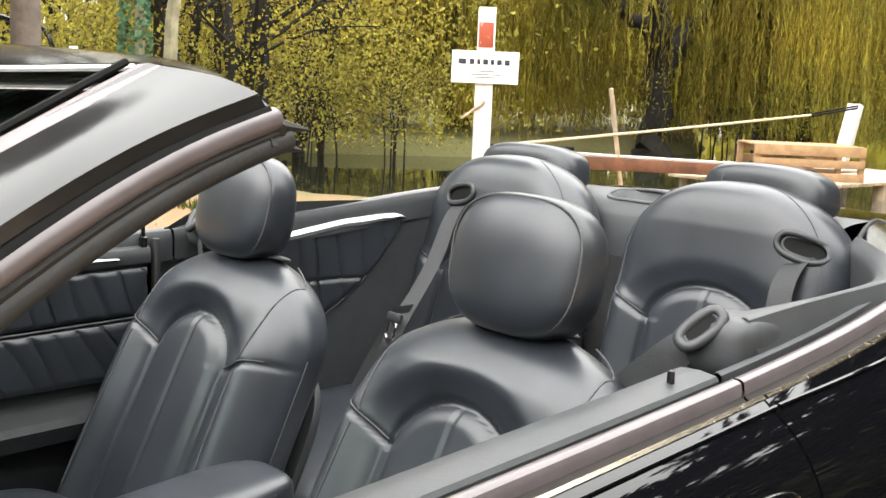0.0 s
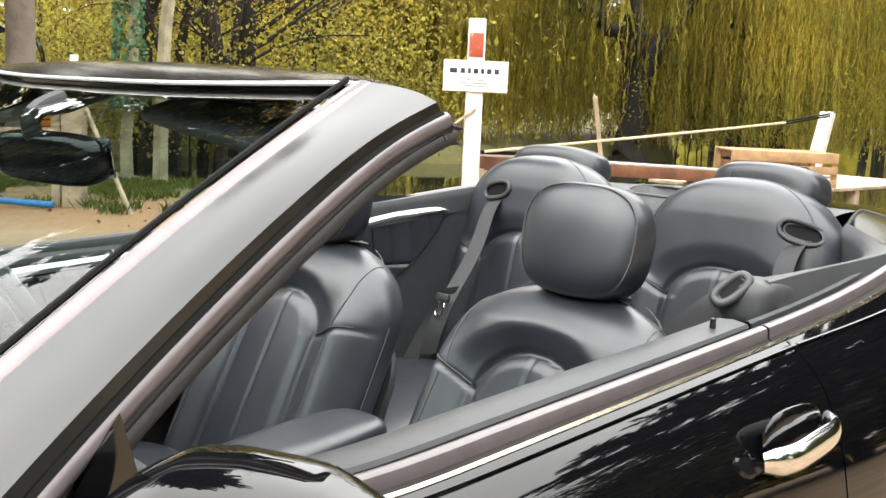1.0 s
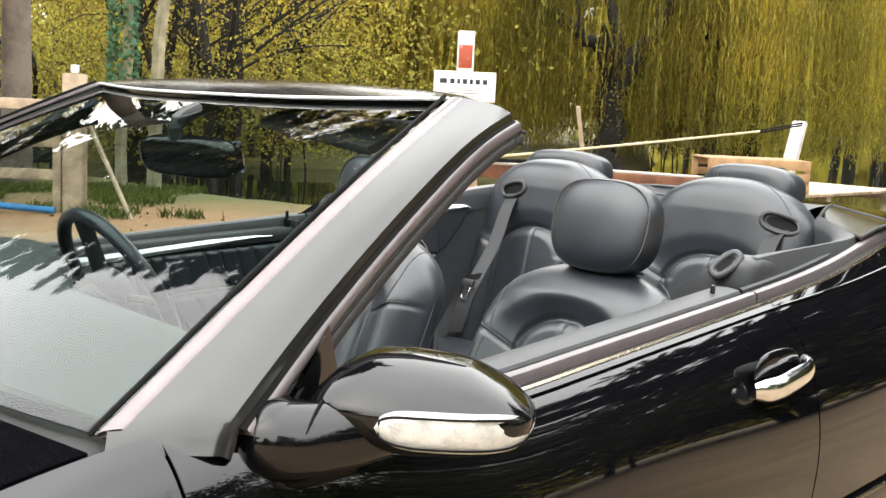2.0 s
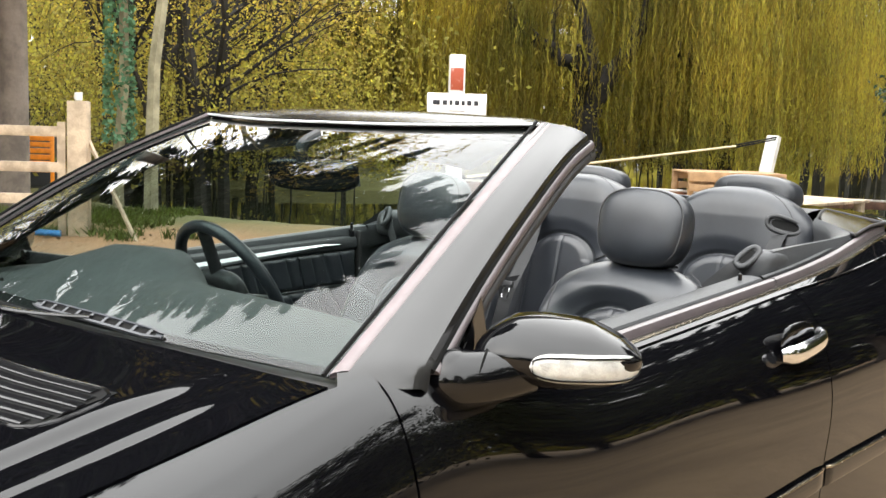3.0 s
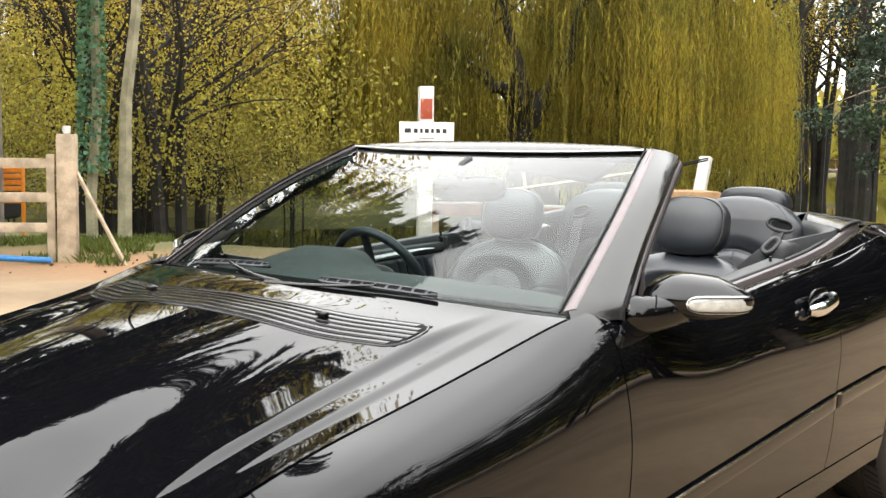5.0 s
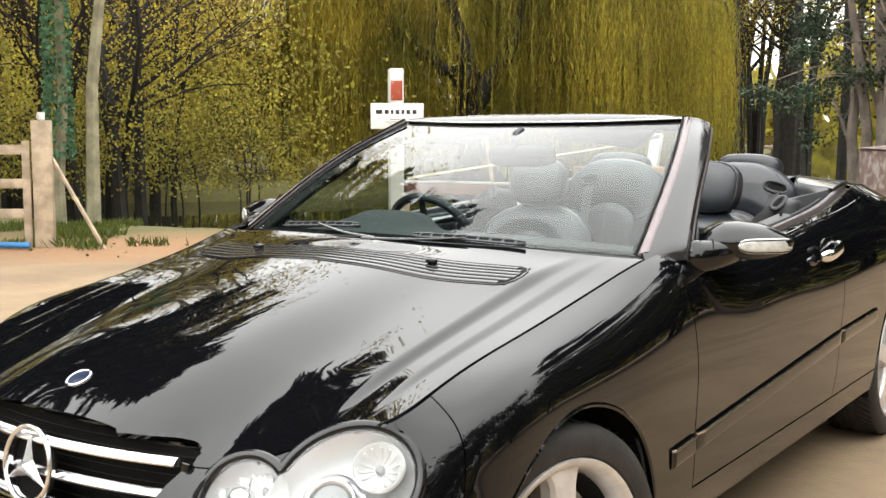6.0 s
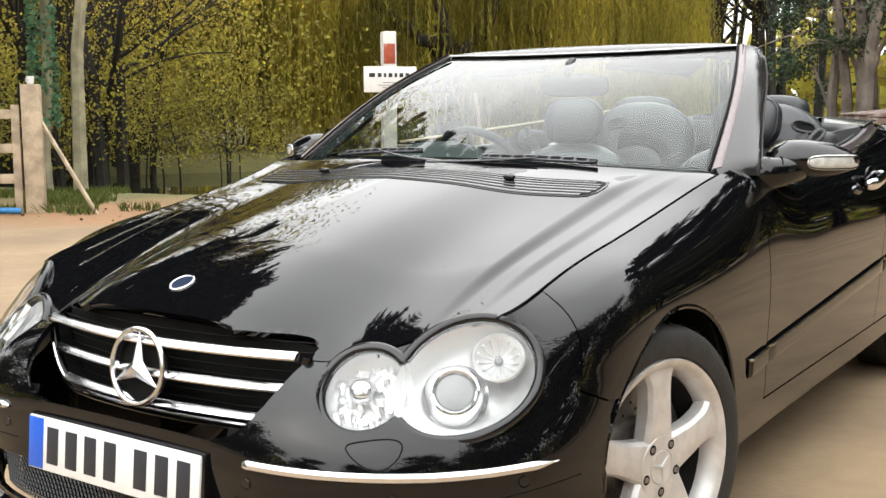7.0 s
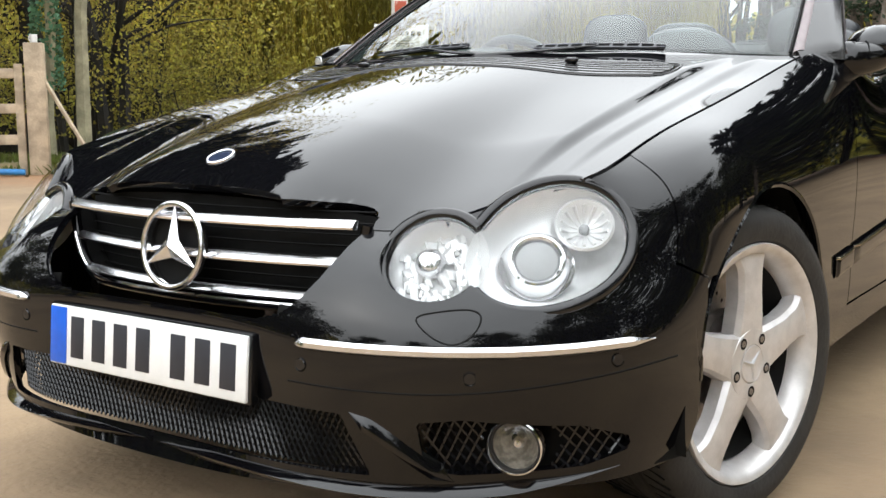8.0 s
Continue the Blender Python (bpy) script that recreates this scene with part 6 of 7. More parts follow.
BARK = material("dark_bark", (.022, .0175, .0125), .9, vary=.5, scale=5, bump=.8, bump_scale=22)
PALEBARK = material("pale_bark", (.34, .31, .20), .9, vary=.4, scale=4, bump=.6, bump_scale=25)
GREYBARK = material("grey_bark", (.22, .18, .15), .9, vary=.4, scale=3, bump=.8, bump_scale=16)
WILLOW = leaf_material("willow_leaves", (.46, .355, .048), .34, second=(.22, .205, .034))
# darker copy of the willow leaves, with the crown's shade put into the colour
WILLOW_SHADE = leaf_material("willow_leaves_shade_colour", (.28, .215, .032), .34, second=(.12, .115, .022))
GOLD = leaf_material("yellowing_leaves", (.66, .52, .065), second=(.42, .29, .085))
OLIVE = leaf_material("olive_leaves", (.42, .36, .06), second=(.23, .21, .045))
EVERGREEN = leaf_material("dark_evergreen", (.016, .030, .013), .5, .15)
DEEP = leaf_material("deep_green_leaves", (.07, .085, .028), .45, .3)
HOLLY = leaf_material("holly_leaves", (.035, .06, .03), .5, .12)
IVY = leaf_material("ivy_leaves", (.11, .24, .13), .5, .15)
GRASS = leaf_material("grass_blades", (.12, .15, .03), .4, .3)


def leaf_cloud(centres, axes, length, width):
    """Flat leaves: one four-sided leaf a centre, along its axis, turned at random."""
    n = len(centres)
    axes = axes / (np.linalg.norm(axes, axis=1)[:, None] + 1e-9)
    ref = rng.normal(size=(n, 3))
    sidev = np.cross(axes, ref)
    sidev /= np.linalg.norm(sidev, axis=1)[:, None] + 1e-9
    L, W = (length * rng.uniform(.6, 1.3, n))[:, None], (width * rng.uniform(.7, 1.3, n))[:, None]
    v = np.stack([centres - axes * L * .5, centres + sidev * W * .5, centres + axes * L * .5, centres - sidev * W * .5], 1)
    s = Shape()
    s.v = [tuple(q) for q in v.reshape(-1, 3)]
    s.f = [(4 * i, 4 * i + 1, 4 * i + 2, 4 * i + 3) for i in range(n)]
    return s


def limbs(spec, seed):
    """Tapered limbs: rows of (points, r0, r1), with finer twigs off them."""
    r = np.random.default_rng(seed)
    s = Shape()
    tips = []
    for pts, r0, r1 in spec:
        p = bend(pts, 16)
        p[1:-1] += r.normal(0, r0 * .22, (14, 3))
        s.tube(p[::2] if r0 < .2 else p, np.linspace(r0, r1, 8 if r0 < .2 else 16), 6 if r0 < .2 else 10)
        for _ in range(5):
            k = r.integers(6, 16)
            d = (p[k] - p[k - 1]) / (np.linalg.norm(p[k] - p[k - 1]) + 1e-9) + r.normal(0, .7, 3)
            d /= np.linalg.norm(d)
            ln = r.uniform(.8, 2.2)
            q = bend([p[k], p[k] + d * ln * .5 + [0, 0, .1], p[k] + d * ln + [0, 0, r.uniform(-.3, .4)]], 5)
            s.tube(q, np.linspace(r1 * .8, r1 * .2, 5), 4)
            tips.append(q[-1])
        tips.append(p[-1])
    return s, np.array(tips)


def willow(at, height, spread, strands, seed, low=.28, label="tall weeping willow with trailing yellow-green leaves over the pond"):
    """Gnarled forked trunk, hanging curtains of fine leaves on thin shoots, a loose crown above."""
    r = np.random.default_rng(seed)
    tree = thing("willow_tree", label, "tree", "willows by the pond", at)
    side, deep = np.array([.83, .56, 0]), np.array([-.56, .83, 0])
    at3 = lambda a_, z_, d_=0.0: tuple(side * a_ + deep * d_ + np.array([0, 0, z_]))  # noqa: E731
    k = height / 12
    spec = [([at3(-.10, -1.0), at3(.0, .6), at3(.05, 1.4), at3(.10, 2.25)], .40, .33),
            ([at3(.05, 2.0), at3(-.20, 2.75, -.2), at3(-.85, 3.15, -.5), at3(-1.5, 3.6, -.8), at3(-2.3, 4.8, -1.0), at3(-2.7, 6.4, -1.1)], .24, .06),
            ([at3(.05, 2.2), at3(.12, 3.2, .2), at3(-.15, 4.0, .5), at3(-.5, 5.6, .8), at3(-.4, 8 * k, 1.0)], .20, .05),
            ([at3(.12, 1.8), at3(.65, 2.6, .1), at3(1.0, 3.3, .2), at3(1.4, 4.1, .5), at3(1.9, 5.6, .8), at3(2.0, 8 * k, 1.0)], .25, .05),
            ([at3(.70, 2.7, .1), at3(1.25, 3.4, -.3), at3(1.5, 4.8, -.6), at3(2.4, 7 * k, -.8)], .13, .04),
            ([at3(-.85, 3.15, -.5), at3(-1.0, 4.0, -.2), at3(-.8, 5.2, .2), at3(-1.2, 7 * k, .5)], .13, .04)]
    trunk, tips = limbs(spec, seed)
    trunk.put("trunk", BARK, tree)
    C, A = [[], []], [[], []]
    twigs = Shape()
    for n_ in range(strands):
        a, q = r.uniform(0, 2 * math.pi), r.uniform(.05, 1) ** .6
        a += .22 * math.sin(7 * a + seed) + .12 * math.sin(17 * a) + .05 * math.sin(41 * a)
        rad = spread * q
        facing = abs((a + .985 + math.pi) % (2 * math.pi) - math.pi)
        if q > .22 and facing < .62 and r.uniform() < .93:
            continue
        top = r.uniform(4.6, 7.6) * (1.06 - .22 * q ** 3)
        bottom = max(low * r.uniform(.2, 2.6) * (1.5 - .6 * q), top - r.uniform(3.6, 8.0))
        n = int((top - bottom) / .085)
        if n < 5:
            continue
        z = np.linspace(top, bottom, n)
        sway = np.cumsum(r.normal(0, .010, (n, 2)), 0) + np.linspace(0, 1, n)[:, None] * r.normal(0, .10, 2)
        x, y = rad * math.cos(a) + sway[:, 0], rad * math.sin(a) + sway[:, 1]
        arch_ = .7 * np.exp(-(top - z) / .45)
        x, y = x - arch_ * math.cos(a), y - arch_ * math.sin(a)
        # mostly inner strands take the darker copy, standing in for shade within the curtain
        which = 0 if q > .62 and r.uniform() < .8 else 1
        C[which].append(np.stack([x, y, z], -1) + r.normal(0, .022, (n, 3)))
        A[which].append(np.stack([r.normal(0, .24, n), r.normal(0, .24, n), -np.ones(n)], -1))
        if n_ % 5 == 0:
            twigs.tube(np.stack([x, y, z], -1)[:: max(1, n // 7)], .006, 3)
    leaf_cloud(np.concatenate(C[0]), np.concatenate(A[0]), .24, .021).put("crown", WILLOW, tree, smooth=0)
    leaf_cloud(np.concatenate(C[1]), np.concatenate(A[1]), .24, .023).put("inner_crown", WILLOW_SHADE, tree, smooth=0)
    n = 3000
    t = r.uniform(0, 2 * math.pi, n)
    q = r.uniform(0, 1, n) ** .5
    zt = 6.4 + (height - 6.4) * (1 - q ** 2) * r.uniform(.1, 1, n)
    top_c = np.stack([spread * .95 * q * np.cos(t), spread * .95 * q * np.sin(t), zt], -1) + r.normal(0, .2, (n, 3))
    leaf_cloud(top_c, r.normal(0, .5, (n, 3)) + [0, 0, -1], .55, .10).put("upper_crown", WILLOW_SHADE, tree, smooth=0)
    twigs.put("twig_curtain", OLIVE, tree, smooth=0)
    return tree


def thicket(at, seed):
    """A fan of dark crooked stems with thin golden leaves."""
    r = np.random.default_rng(seed)
    tree = thing("thicket_tree", "clump of dark crooked stems with sparse golden leaves", "tree", "trees round the pond", at)
    spec = []
    for k in range(10):
        o = np.array([r.uniform(-.9, .9), r.uniform(-.9, .9), 0])
        ln, a = r.uniform(.05, .55), r.uniform(0, 6.28)
        d = np.array([math.cos(a), math.sin(a), 0]) * ln
        h = r.uniform(4.5, 8.5)
        th = r.uniform(.05, .135)
        pts = [o + [0, 0, -.6], o + d * .6 + [0, 0, h * .22], o + d * 2.0 + [0, 0, h * .5], o + d * 3.4 + r.normal(0, .3, 3) * [1, 1, 0] + [0, 0, h]]
        spec.append((pts, th, th * .3))
        for _ in range(2):
            f = r.uniform(.2, .7)
            b0_ = pts[1] * (1 - f) + pts[2] * f
            b = r.uniform(0, 6.28)
            l2 = r.uniform(.8, 2.0)
            spec.append(([b0_, b0_ + [l2 * .5 * math.cos(b), l2 * .5 * math.sin(b), l2 * .35], b0_ + [l2 * math.cos(b), l2 * math.sin(b), l2 * .75]], th * .4, th * .12))
    wood, tips = limbs(spec, seed)
    wood.put("trunk", BARK, tree)
    hubs = tips[tips[:, 2] > 1.3]
    n = 8000
    C = hubs[r.integers(0, len(hubs), n)] + r.normal(0, .45, (n, 3))
    leaf_cloud(C, r.normal(size=C.shape) + [0, 0, -.3], .052, .034).put("crown", GOLD, tree, smooth=0)
    return tree


def leafy(at, height, spread, leaves, seed, mat_, bark, label, name="tree", stems=1, base=.25, size=.11, group="trees round the pond", lean=(0, 0), thick=.16):
    r = np.random.default_rng(seed)
    tree = thing(name, label, "tree", group, at)
    spec = []
    for k in range(stems):
        ox, oy = (r.uniform(-.5, .5, 2) if stems > 1 else (0, 0))
        dx, dy = r.normal(0, .12 * height * (.35 if stems == 1 else 1), 2) + np.array(lean)
        th = thick * r.uniform(.6, 1)
        spec.append(([(ox, oy, -.6), (ox + dx * .2, oy + dy * .2, height * .3), (ox + dx * .6, oy + dy * .6, height * .65), (ox + dx, oy + dy, height)], th, th * .25))
        for _ in range(5):
            z0 = r.uniform(base, .85)
            a, d = r.uniform(0, 6.28), spread * r.uniform(.5, 1.0) * (1.1 - z0 * .6)
            o = np.array([ox + dx * z0, oy + dy * z0, height * z0])
            spec.append(([o, o + [d * .5 * math.cos(a), d * .5 * math.sin(a), .10 * height], o + [d * math.cos(a), d * math.sin(a), .16 * height * r.uniform(.4, 1.4)]], th * .4, th * .1))
    wood, tips = limbs(spec, seed)
    wood.put("trunk", bark, tree)
    hubs = tips[tips[:, 2] > height * base * .8]
    pick = hubs[r.integers(0, len(hubs), leaves)]
    tight = r.uniform(.25, .75, leaves)[:, None]
    C = pick + r.normal(0, 1, (leaves, 3)) * np.array([spread, spread, spread * .7]) * .38 * tight
    C = C[C[:, 2] > .15]
    leaf_cloud(C, r.normal(size=C.shape) + [0, 0, -.4], size, size * .6).put("crown", mat_, tree, smooth=0)
    return tree


def conifer(at, height, spread, seed, first=.22, mat_=None, full=.25, label="tall dark evergreen with drooping layered boughs"):
    r = np.random.default_rng(seed)
    tree = thing("conifer_tree", label, "tree", "evergreens", at)
    wood = Shape().tube(bend([(0, 0, -.5), (.05, 0, height * .5), (0, .05, height)], 14), np.linspace(.20, .03, 14), 10)
    C, A = [], []
    z = height * first
    while z < height * .98:
        q = (1 - (z / height - first) / (1 - first))
        for k in range(9):
            a, ln = r.uniform(0, 6.28), spread * (full + (1 - full) * q) * r.uniform(.6, 1.1)
            t = np.linspace(0, 1, 9)
            dz = -.10 * ln * t ** 1.2 + .05 * ln * np.sin(t * 3)
            p = np.stack([ln * t * math.cos(a), ln * t * math.sin(a), z + dz], -1)
            wood.tube(p, np.linspace(.035, .006, 9), 4)
            n = int(ln * 130)
            tt = r.uniform(.12, 1.02, n)
            c = np.stack([np.interp(tt, t, p[:, i]) for i in range(3)], -1)
            out = np.stack([-math.sin(a) * np.ones(n), math.cos(a) * np.ones(n), np.zeros(n)], -1) * r.normal(0, 1, n)[:, None]
            c = c + out * (.07 + .22 * ln * (1 - tt))[:, None] * .6 + r.normal(0, .05, (n, 3)) + [0, 0, -.06]
            C.append(c)
            A.append(out + np.array([math.cos(a), math.sin(a), -.5]))
        z += height * .027 * r.uniform(.7, 1.3)
    wood.put("trunk", GREYBARK, tree)
    leaf_cloud(np.concatenate(C), np.concatenate(A), .26, .085).put("crown", mat_ or EVERGREEN, tree, smooth=0)
    return tree


def at_dr(d, r, z=-.2):
    """A place d metres ahead over the pond and r to the side."""
    return (-.74 * d + .67 * r, .67 * d + .74 * r, z)


w1 = willow((-15.65, 23.25, .0), 13.0, 5.6, 1900, 3)
w2 = willow((-13.9, 27.4, .0), 11.5, 4.3, 1450, 5)
for (d, r_), k, ang, src in (((29, -3.6), 1.0, 65, w2), ((28.5, 1.6), .95, 190, w2), ((36, 13.0), 1.05, 250, w1)):
    copy_thing(src, Matrix.Translation(at_dr(d, r_, .1)) @ pose(0, 0, 0, 0, 0, ang) @ Matrix.Scale(k, 4))
th1 = thicket((-14.3, 9.7, 0), 91)
for p, k, ang in (((-18.0, 13.6, 0), 1.05, 100),):
    copy_thing(th1, Matrix.Translation(p) @ pose(0, 0, 0, 0, 0, ang) @ Matrix.Scale(k, 4))
stems_label = "many-stemmed waterside tree with thin yellowing leaves"
b1 = leafy(at_dr(22, -4.2, .1), 7.5, 2.6, 13000, 11, GOLD, BARK, stems_label, "waterside_tree", stems=9, size=.048, base=.36, thick=.17)
b2 = leafy(at_dr(26, -8.5, .1), 8.5, 3.2, 15000, 12, OLIVE, BARK, stems_label, "waterside_tree", stems=6, size=.054, base=.2, thick=.13)
for (d, r_), k, ang, src in (((25, -1.6), 1.0, 70, b1), ((31, -12), 1.2, 200, b1), ((36, -9), 1.3, 20, b2), ((29, -5.5), 1.1, 150, b2), ((22.5, -10.5), .95, 290, b1), ((42, -2), 1.5, 110, b1), ((46, 5), 1.5, 10, b2), ((52, 12), 1.6, 220, b1), ((40, 13), 1.3, 80, b2), ((44, -16), 1.5, 0, b2), ((39.5, 20.5), 1.5, 35, b1), ((41, 24.5), 1.6, 140, b1), ((45, 21.0), 1.7, 260, b2), ((44.0, 23.8), 1.8, 310, b2), ((46, 23.6), 1.9, 20, b2), ((20, -15), 1.1, 130, b2)):
    copy_thing(src, Matrix.Translation(at_dr(d, r_, .1)) @ pose(0, 0, 0, 0, 0, ang) @ Matrix.Scale(k, 4))
# low bramble bank
bank = leafy(at_dr(17.5, -3.0, .0), 1.5, 1.6, 4200, 21, OLIVE, BARK, "tangled low bramble bush on the bank", "bush", stems=5, size=.08, base=.1, thick=.03, group="bank bushes")
for (d, r_), k, ang in (((18.5, -5.2), 1.1, 60), ((19.5, -.8), .9, 130), ((21, .8), 1.0, 200), ((16.5, -6.8), 1.1, 20), ((22, -2.6), 1.3, 280), ((15.6, -8.6), 1.2, 170), ((24, -7.5), 1.9, 10), ((25.5, -4.6), 1.8, 75), ((23.5, -10.2), 1.9, 200), ((26.5, -1.6), 1.9, 310), ((28, 1.6), 1.9, 120), ((22, -13), 1.8, 250), ((30.5, 7.4), 1.3, 140), ((29.0, 9.0), 1.1, 230), ((27.6, 10.6), 1.0, 330)):
    copy_thing(bank, Matrix.Translation(at_dr(d, r_, -.1)) @ pose(0, 0, 0, 0, 0, ang) @ Matrix.Scale(k, 4))
# slim dark trunks on the far side
t1 = leafy((-16.7, 39.8, -.3), 13, 2.6, 3000, 31, GOLD, BARK, "slim dark tree with a few yellow leaves", "slim_tree", size=.07, base=.3, thick=.19)
for p, k, ang in (((-15.8, 40.1, -.3), 1.15, 100), ((-24.9, 19.2, 0), 1.35, 40), ((-8.6, 29.5, -.2), 1.0, 220), ((-6.4, 27.0, .0), .9, 300), ((-13.5, 38, 0), 1.2, 10)):
    copy_thing(t1, Matrix.Translation(p) @ pose(0, 0, 0, 0, 0, ang) @ Matrix.Scale(k, 4))
# pale twin trunks, one wrapped in ivy
pale = leafy((-10.35, 6.95, 0), 8.5, 2.4, 4200, 41, GOLD, PALEBARK, "pale leaning trunk with high thin foliage", "pale_tree", size=.10, base=.55, lean=(-.1, .9), thick=.17)
ivy_tree = leafy((-10.75, 6.75, 0), 8.0, 2.0, 1800, 43, OLIVE, PALEBARK, "ivy-wrapped tree trunk beside the fence", "ivy_tree", size=.10, base=.55, thick=.15)
n = 1700
zz, aa = rng.uniform(.9, 4.6, n), rng.uniform(0, 6.28, n)
C = np.stack([(.17 - .01 * zz) * np.cos(aa) * rng.uniform(.9, 1.35, n), (.17 - .01 * zz) * np.sin(aa) * rng.uniform(.9, 1.35, n), zz], -1)
leaf_cloud(C, rng.normal(size=(n, 3)), .075, .06).put("ivy", IVY, ivy_tree, smooth=0)
# evergreens
c1 = conifer((-11.9, 5.9, 0), 19.0, 3.5, 51, first=.33, full=.62)
c2 = conifer((-11.3, 2.9, 0), 17.9, 3.7, 53, first=.22, full=.55)
# unseen copies added behind the car, to darken the reflections along its flank
for p, k, ang in (((.8, 20.5, 0), 1.0, 40), ((4.2, 19.5, 0), 1.1, 160), ((8.0, 18.0, 0), 1.0, 280)):
    copy_thing(c2, Matrix.Translation(p) @ pose(0, 0, 0, 0, 0, ang) @ Matrix.Scale(k, 4))
holly = leafy((-3.2, 17.6, 0), 6.2, .85, 30000, 61, HOLLY, GREYBARK, "dense dark glossy evergreen bush", "evergreen_bush", stems=5, size=.085, base=.06, group="evergreens")
for k, (p, th, ln) in enumerate((((-2.4, 17.35, 0), .20, (.1, 0)), ((-1.8, 17.75, 0), .24, (-.2, .1)), ((-1.05, 17.65, 0), .20, (.3, 0)), ((-2.1, 18.4, 0), .15, (-.3, 0)))):
    r = np.random.default_rng(70 + k)
    t = thing("bare_trunk", "tall grey bare trunk with dead side twigs", "tree", "bare grey trunks", p)
    s = Shape().tube(bend([(0, 0, -.4), (ln[0] * .5, 0, 3), (ln[0] * 2, ln[1], 9)], 16), np.linspace(th, th * .5, 16), 12)
    for _ in range(26):
        z, a, l_ = r.uniform(1.2, 8), r.uniform(0, 6.28), r.uniform(.6, 1.8)
        o = np.array([ln[0] * z / 5, 0, z])
        s.tube(bend([o, o + [l_ * .5 * math.cos(a), l_ * .5 * math.sin(a), .1], o + [l_ * math.cos(a), l_ * math.sin(a), r.uniform(-.3, .5)]], 7), np.linspace(.018, .004, 7), 4)
    s.put("trunk", GREYBARK, t)
# unseen trees added on the other sides of the yard, to darken what the paint mirrors
wood_l = "unseen leafy tree added to darken the car's reflections"
y1 = leafy((16, 19, 0), 9.6, 4.0, 14000, 81, DEEP, BARK, wood_l, "reflection_tree", stems=3, size=.34, base=.03, group="yard trees")
for p, k, ang in (((7, 24, 0), 1.15, 60), ((3, 27, 0), 1.1, 200), ((15, 9, 0), .95, 20), ((14, 2, 0), 1.1, 120), ((14, -5, 0), .9, 250), ((12, -12, 0), .9, 90), ((5, -18, 0), .62, 10), ((-3, -18.5, 0), .62, 160), ((-10.5, -16.5, 0), .95, 300), ((-18, -16, 0), 1.2, 40), ((-24, -6, 0), 1.2, 220), ((11, 20, 0), 1.15, 130), ((26, 17, 0), .9, 75)):
    copy_thing(y1, Matrix.Translation(p) @ pose(0, 0, 0, 0, 0, ang) @ Matrix.Scale(k, 4))
# distant woods closing the horizon
n = 34000
a, d = rng.uniform(0, 2 * math.pi, n), rng.uniform(85, 120, n)
h = rng.uniform(0, 1, n) ** 1.25 * (13 + 4 * np.sin(a * 9) + 2.5 * np.sin(a * 23))
C = np.stack([-10 + d * np.cos(a), 15 + d * np.sin(a), h], -1)
tagged(leaf_cloud(C, rng.normal(size=(n, 3)), 2.6, 1.7).put("far_woods", OLIVE, smooth=0), "distant autumn woods round the water", "woods", kind="stuff")
# grass tufts by the fence and bank
n = 11000
d, r_ = rng.uniform(9.4, 12.8, n), rng.uniform(-5.2, -.5, n)
keep = np.array([noise.noise(Vector((a_ * .9, b_ * .9, 3))) for a_, b_ in zip(d, r_)]) + (r_ < -1.4) * .25 > .12
base_p = np.stack([-.74 * d + .67 * r_, .67 * d + .74 * r_, np.full(n, .035)], -1)[keep]
m_ = len(base_p)
tagged(leaf_cloud(base_p, np.stack([rng.normal(0, .5, m_), rng.normal(0, .5, m_), np.ones(m_)], -1), .16, .018).put("grass", GRASS, smooth=0), "tufts of green grass by the fence", "grass", kind="stuff")
FALLEN = leaf_material("fallen_leaves", (.17, .115, .055), .4, .1)
n = 260
d, r_ = rng.uniform(8.0, 12.5, n) , rng.uniform(-7, 3, n)
base_p = np.stack([-.74 * d + .67 * r_, .67 * d + .74 * r_, np.full(n, .012)], -1)
tagged(leaf_cloud(base_p, rng.normal(size=(n, 3)) * [1, 1, .12], .04, .028).put("fallen_leaves", FALLEN, smooth=0), "scattered brown fallen leaves", "leaves", kind="stuff")

# ---- things in the yard ----
WOOD = material("weathered_wood", (.52, .41, .29), .8, vary=.35, scale=6, bump=.5, bump_scale=40)
PALLET = material("new_pine", (.38, .235, .12), .75, vary=.25, scale=8, bump=.4, bump_scale=45)
BEAM = material("red_brown_timber", (.20, .085, .045), .75, vary=.4, scale=4, bump=.4, bump_scale=30)
WHITEPAINT = material("flaking_white_paint", (.58, .57, .54), .6, vary=.12, scale=9, bump=.2, bump_scale=35)
REDPAINT = material("faded_red_paint", (.33, .06, .025), .65, vary=.4, scale=16, second=(.5, .42, .38), spread=(.62, .75))
ROPE = material("pale_rope", (.62, .55, .36), .85, vary=.2, scale=60, bump=.4, bump_scale=150)
ORANGE = material("orange_plastic", (.85, .27, .015), .5, vary=.15, scale=20)
HOSE = material("blue_pipe", (.03, .20, .48), .4, vary=.2, scale=20)
OLDPAINT = material("worn_pink_white_paint", (.17, .11, .095), .8, vary=.4, scale=7, second=(.33, .29, .27), spread=(.45, .62), bump=.4, bump_scale=30)

face = math.degrees(math.atan2(.444, .395))
post = thing("mooring_post", "white painted timber post with a faded red patch", "post", at=(-5.76, 7.68, 0))
pm = Matrix.Translation((-5.76, 7.68, 0)) @ pose(0, 0, 0, 0, 0, face)


def slab(parent, name, mat_, c, size, m=pm, bevel=.006, label=""):
    ob = Shape().box((0, 0, 0), size, bevel, m @ Matrix.Translation(c)).put(name, mat_, None, label)
    ob.parent = parent
    ob.matrix_parent_inverse = Matrix.Translation(parent.location).inverted()
    return ob


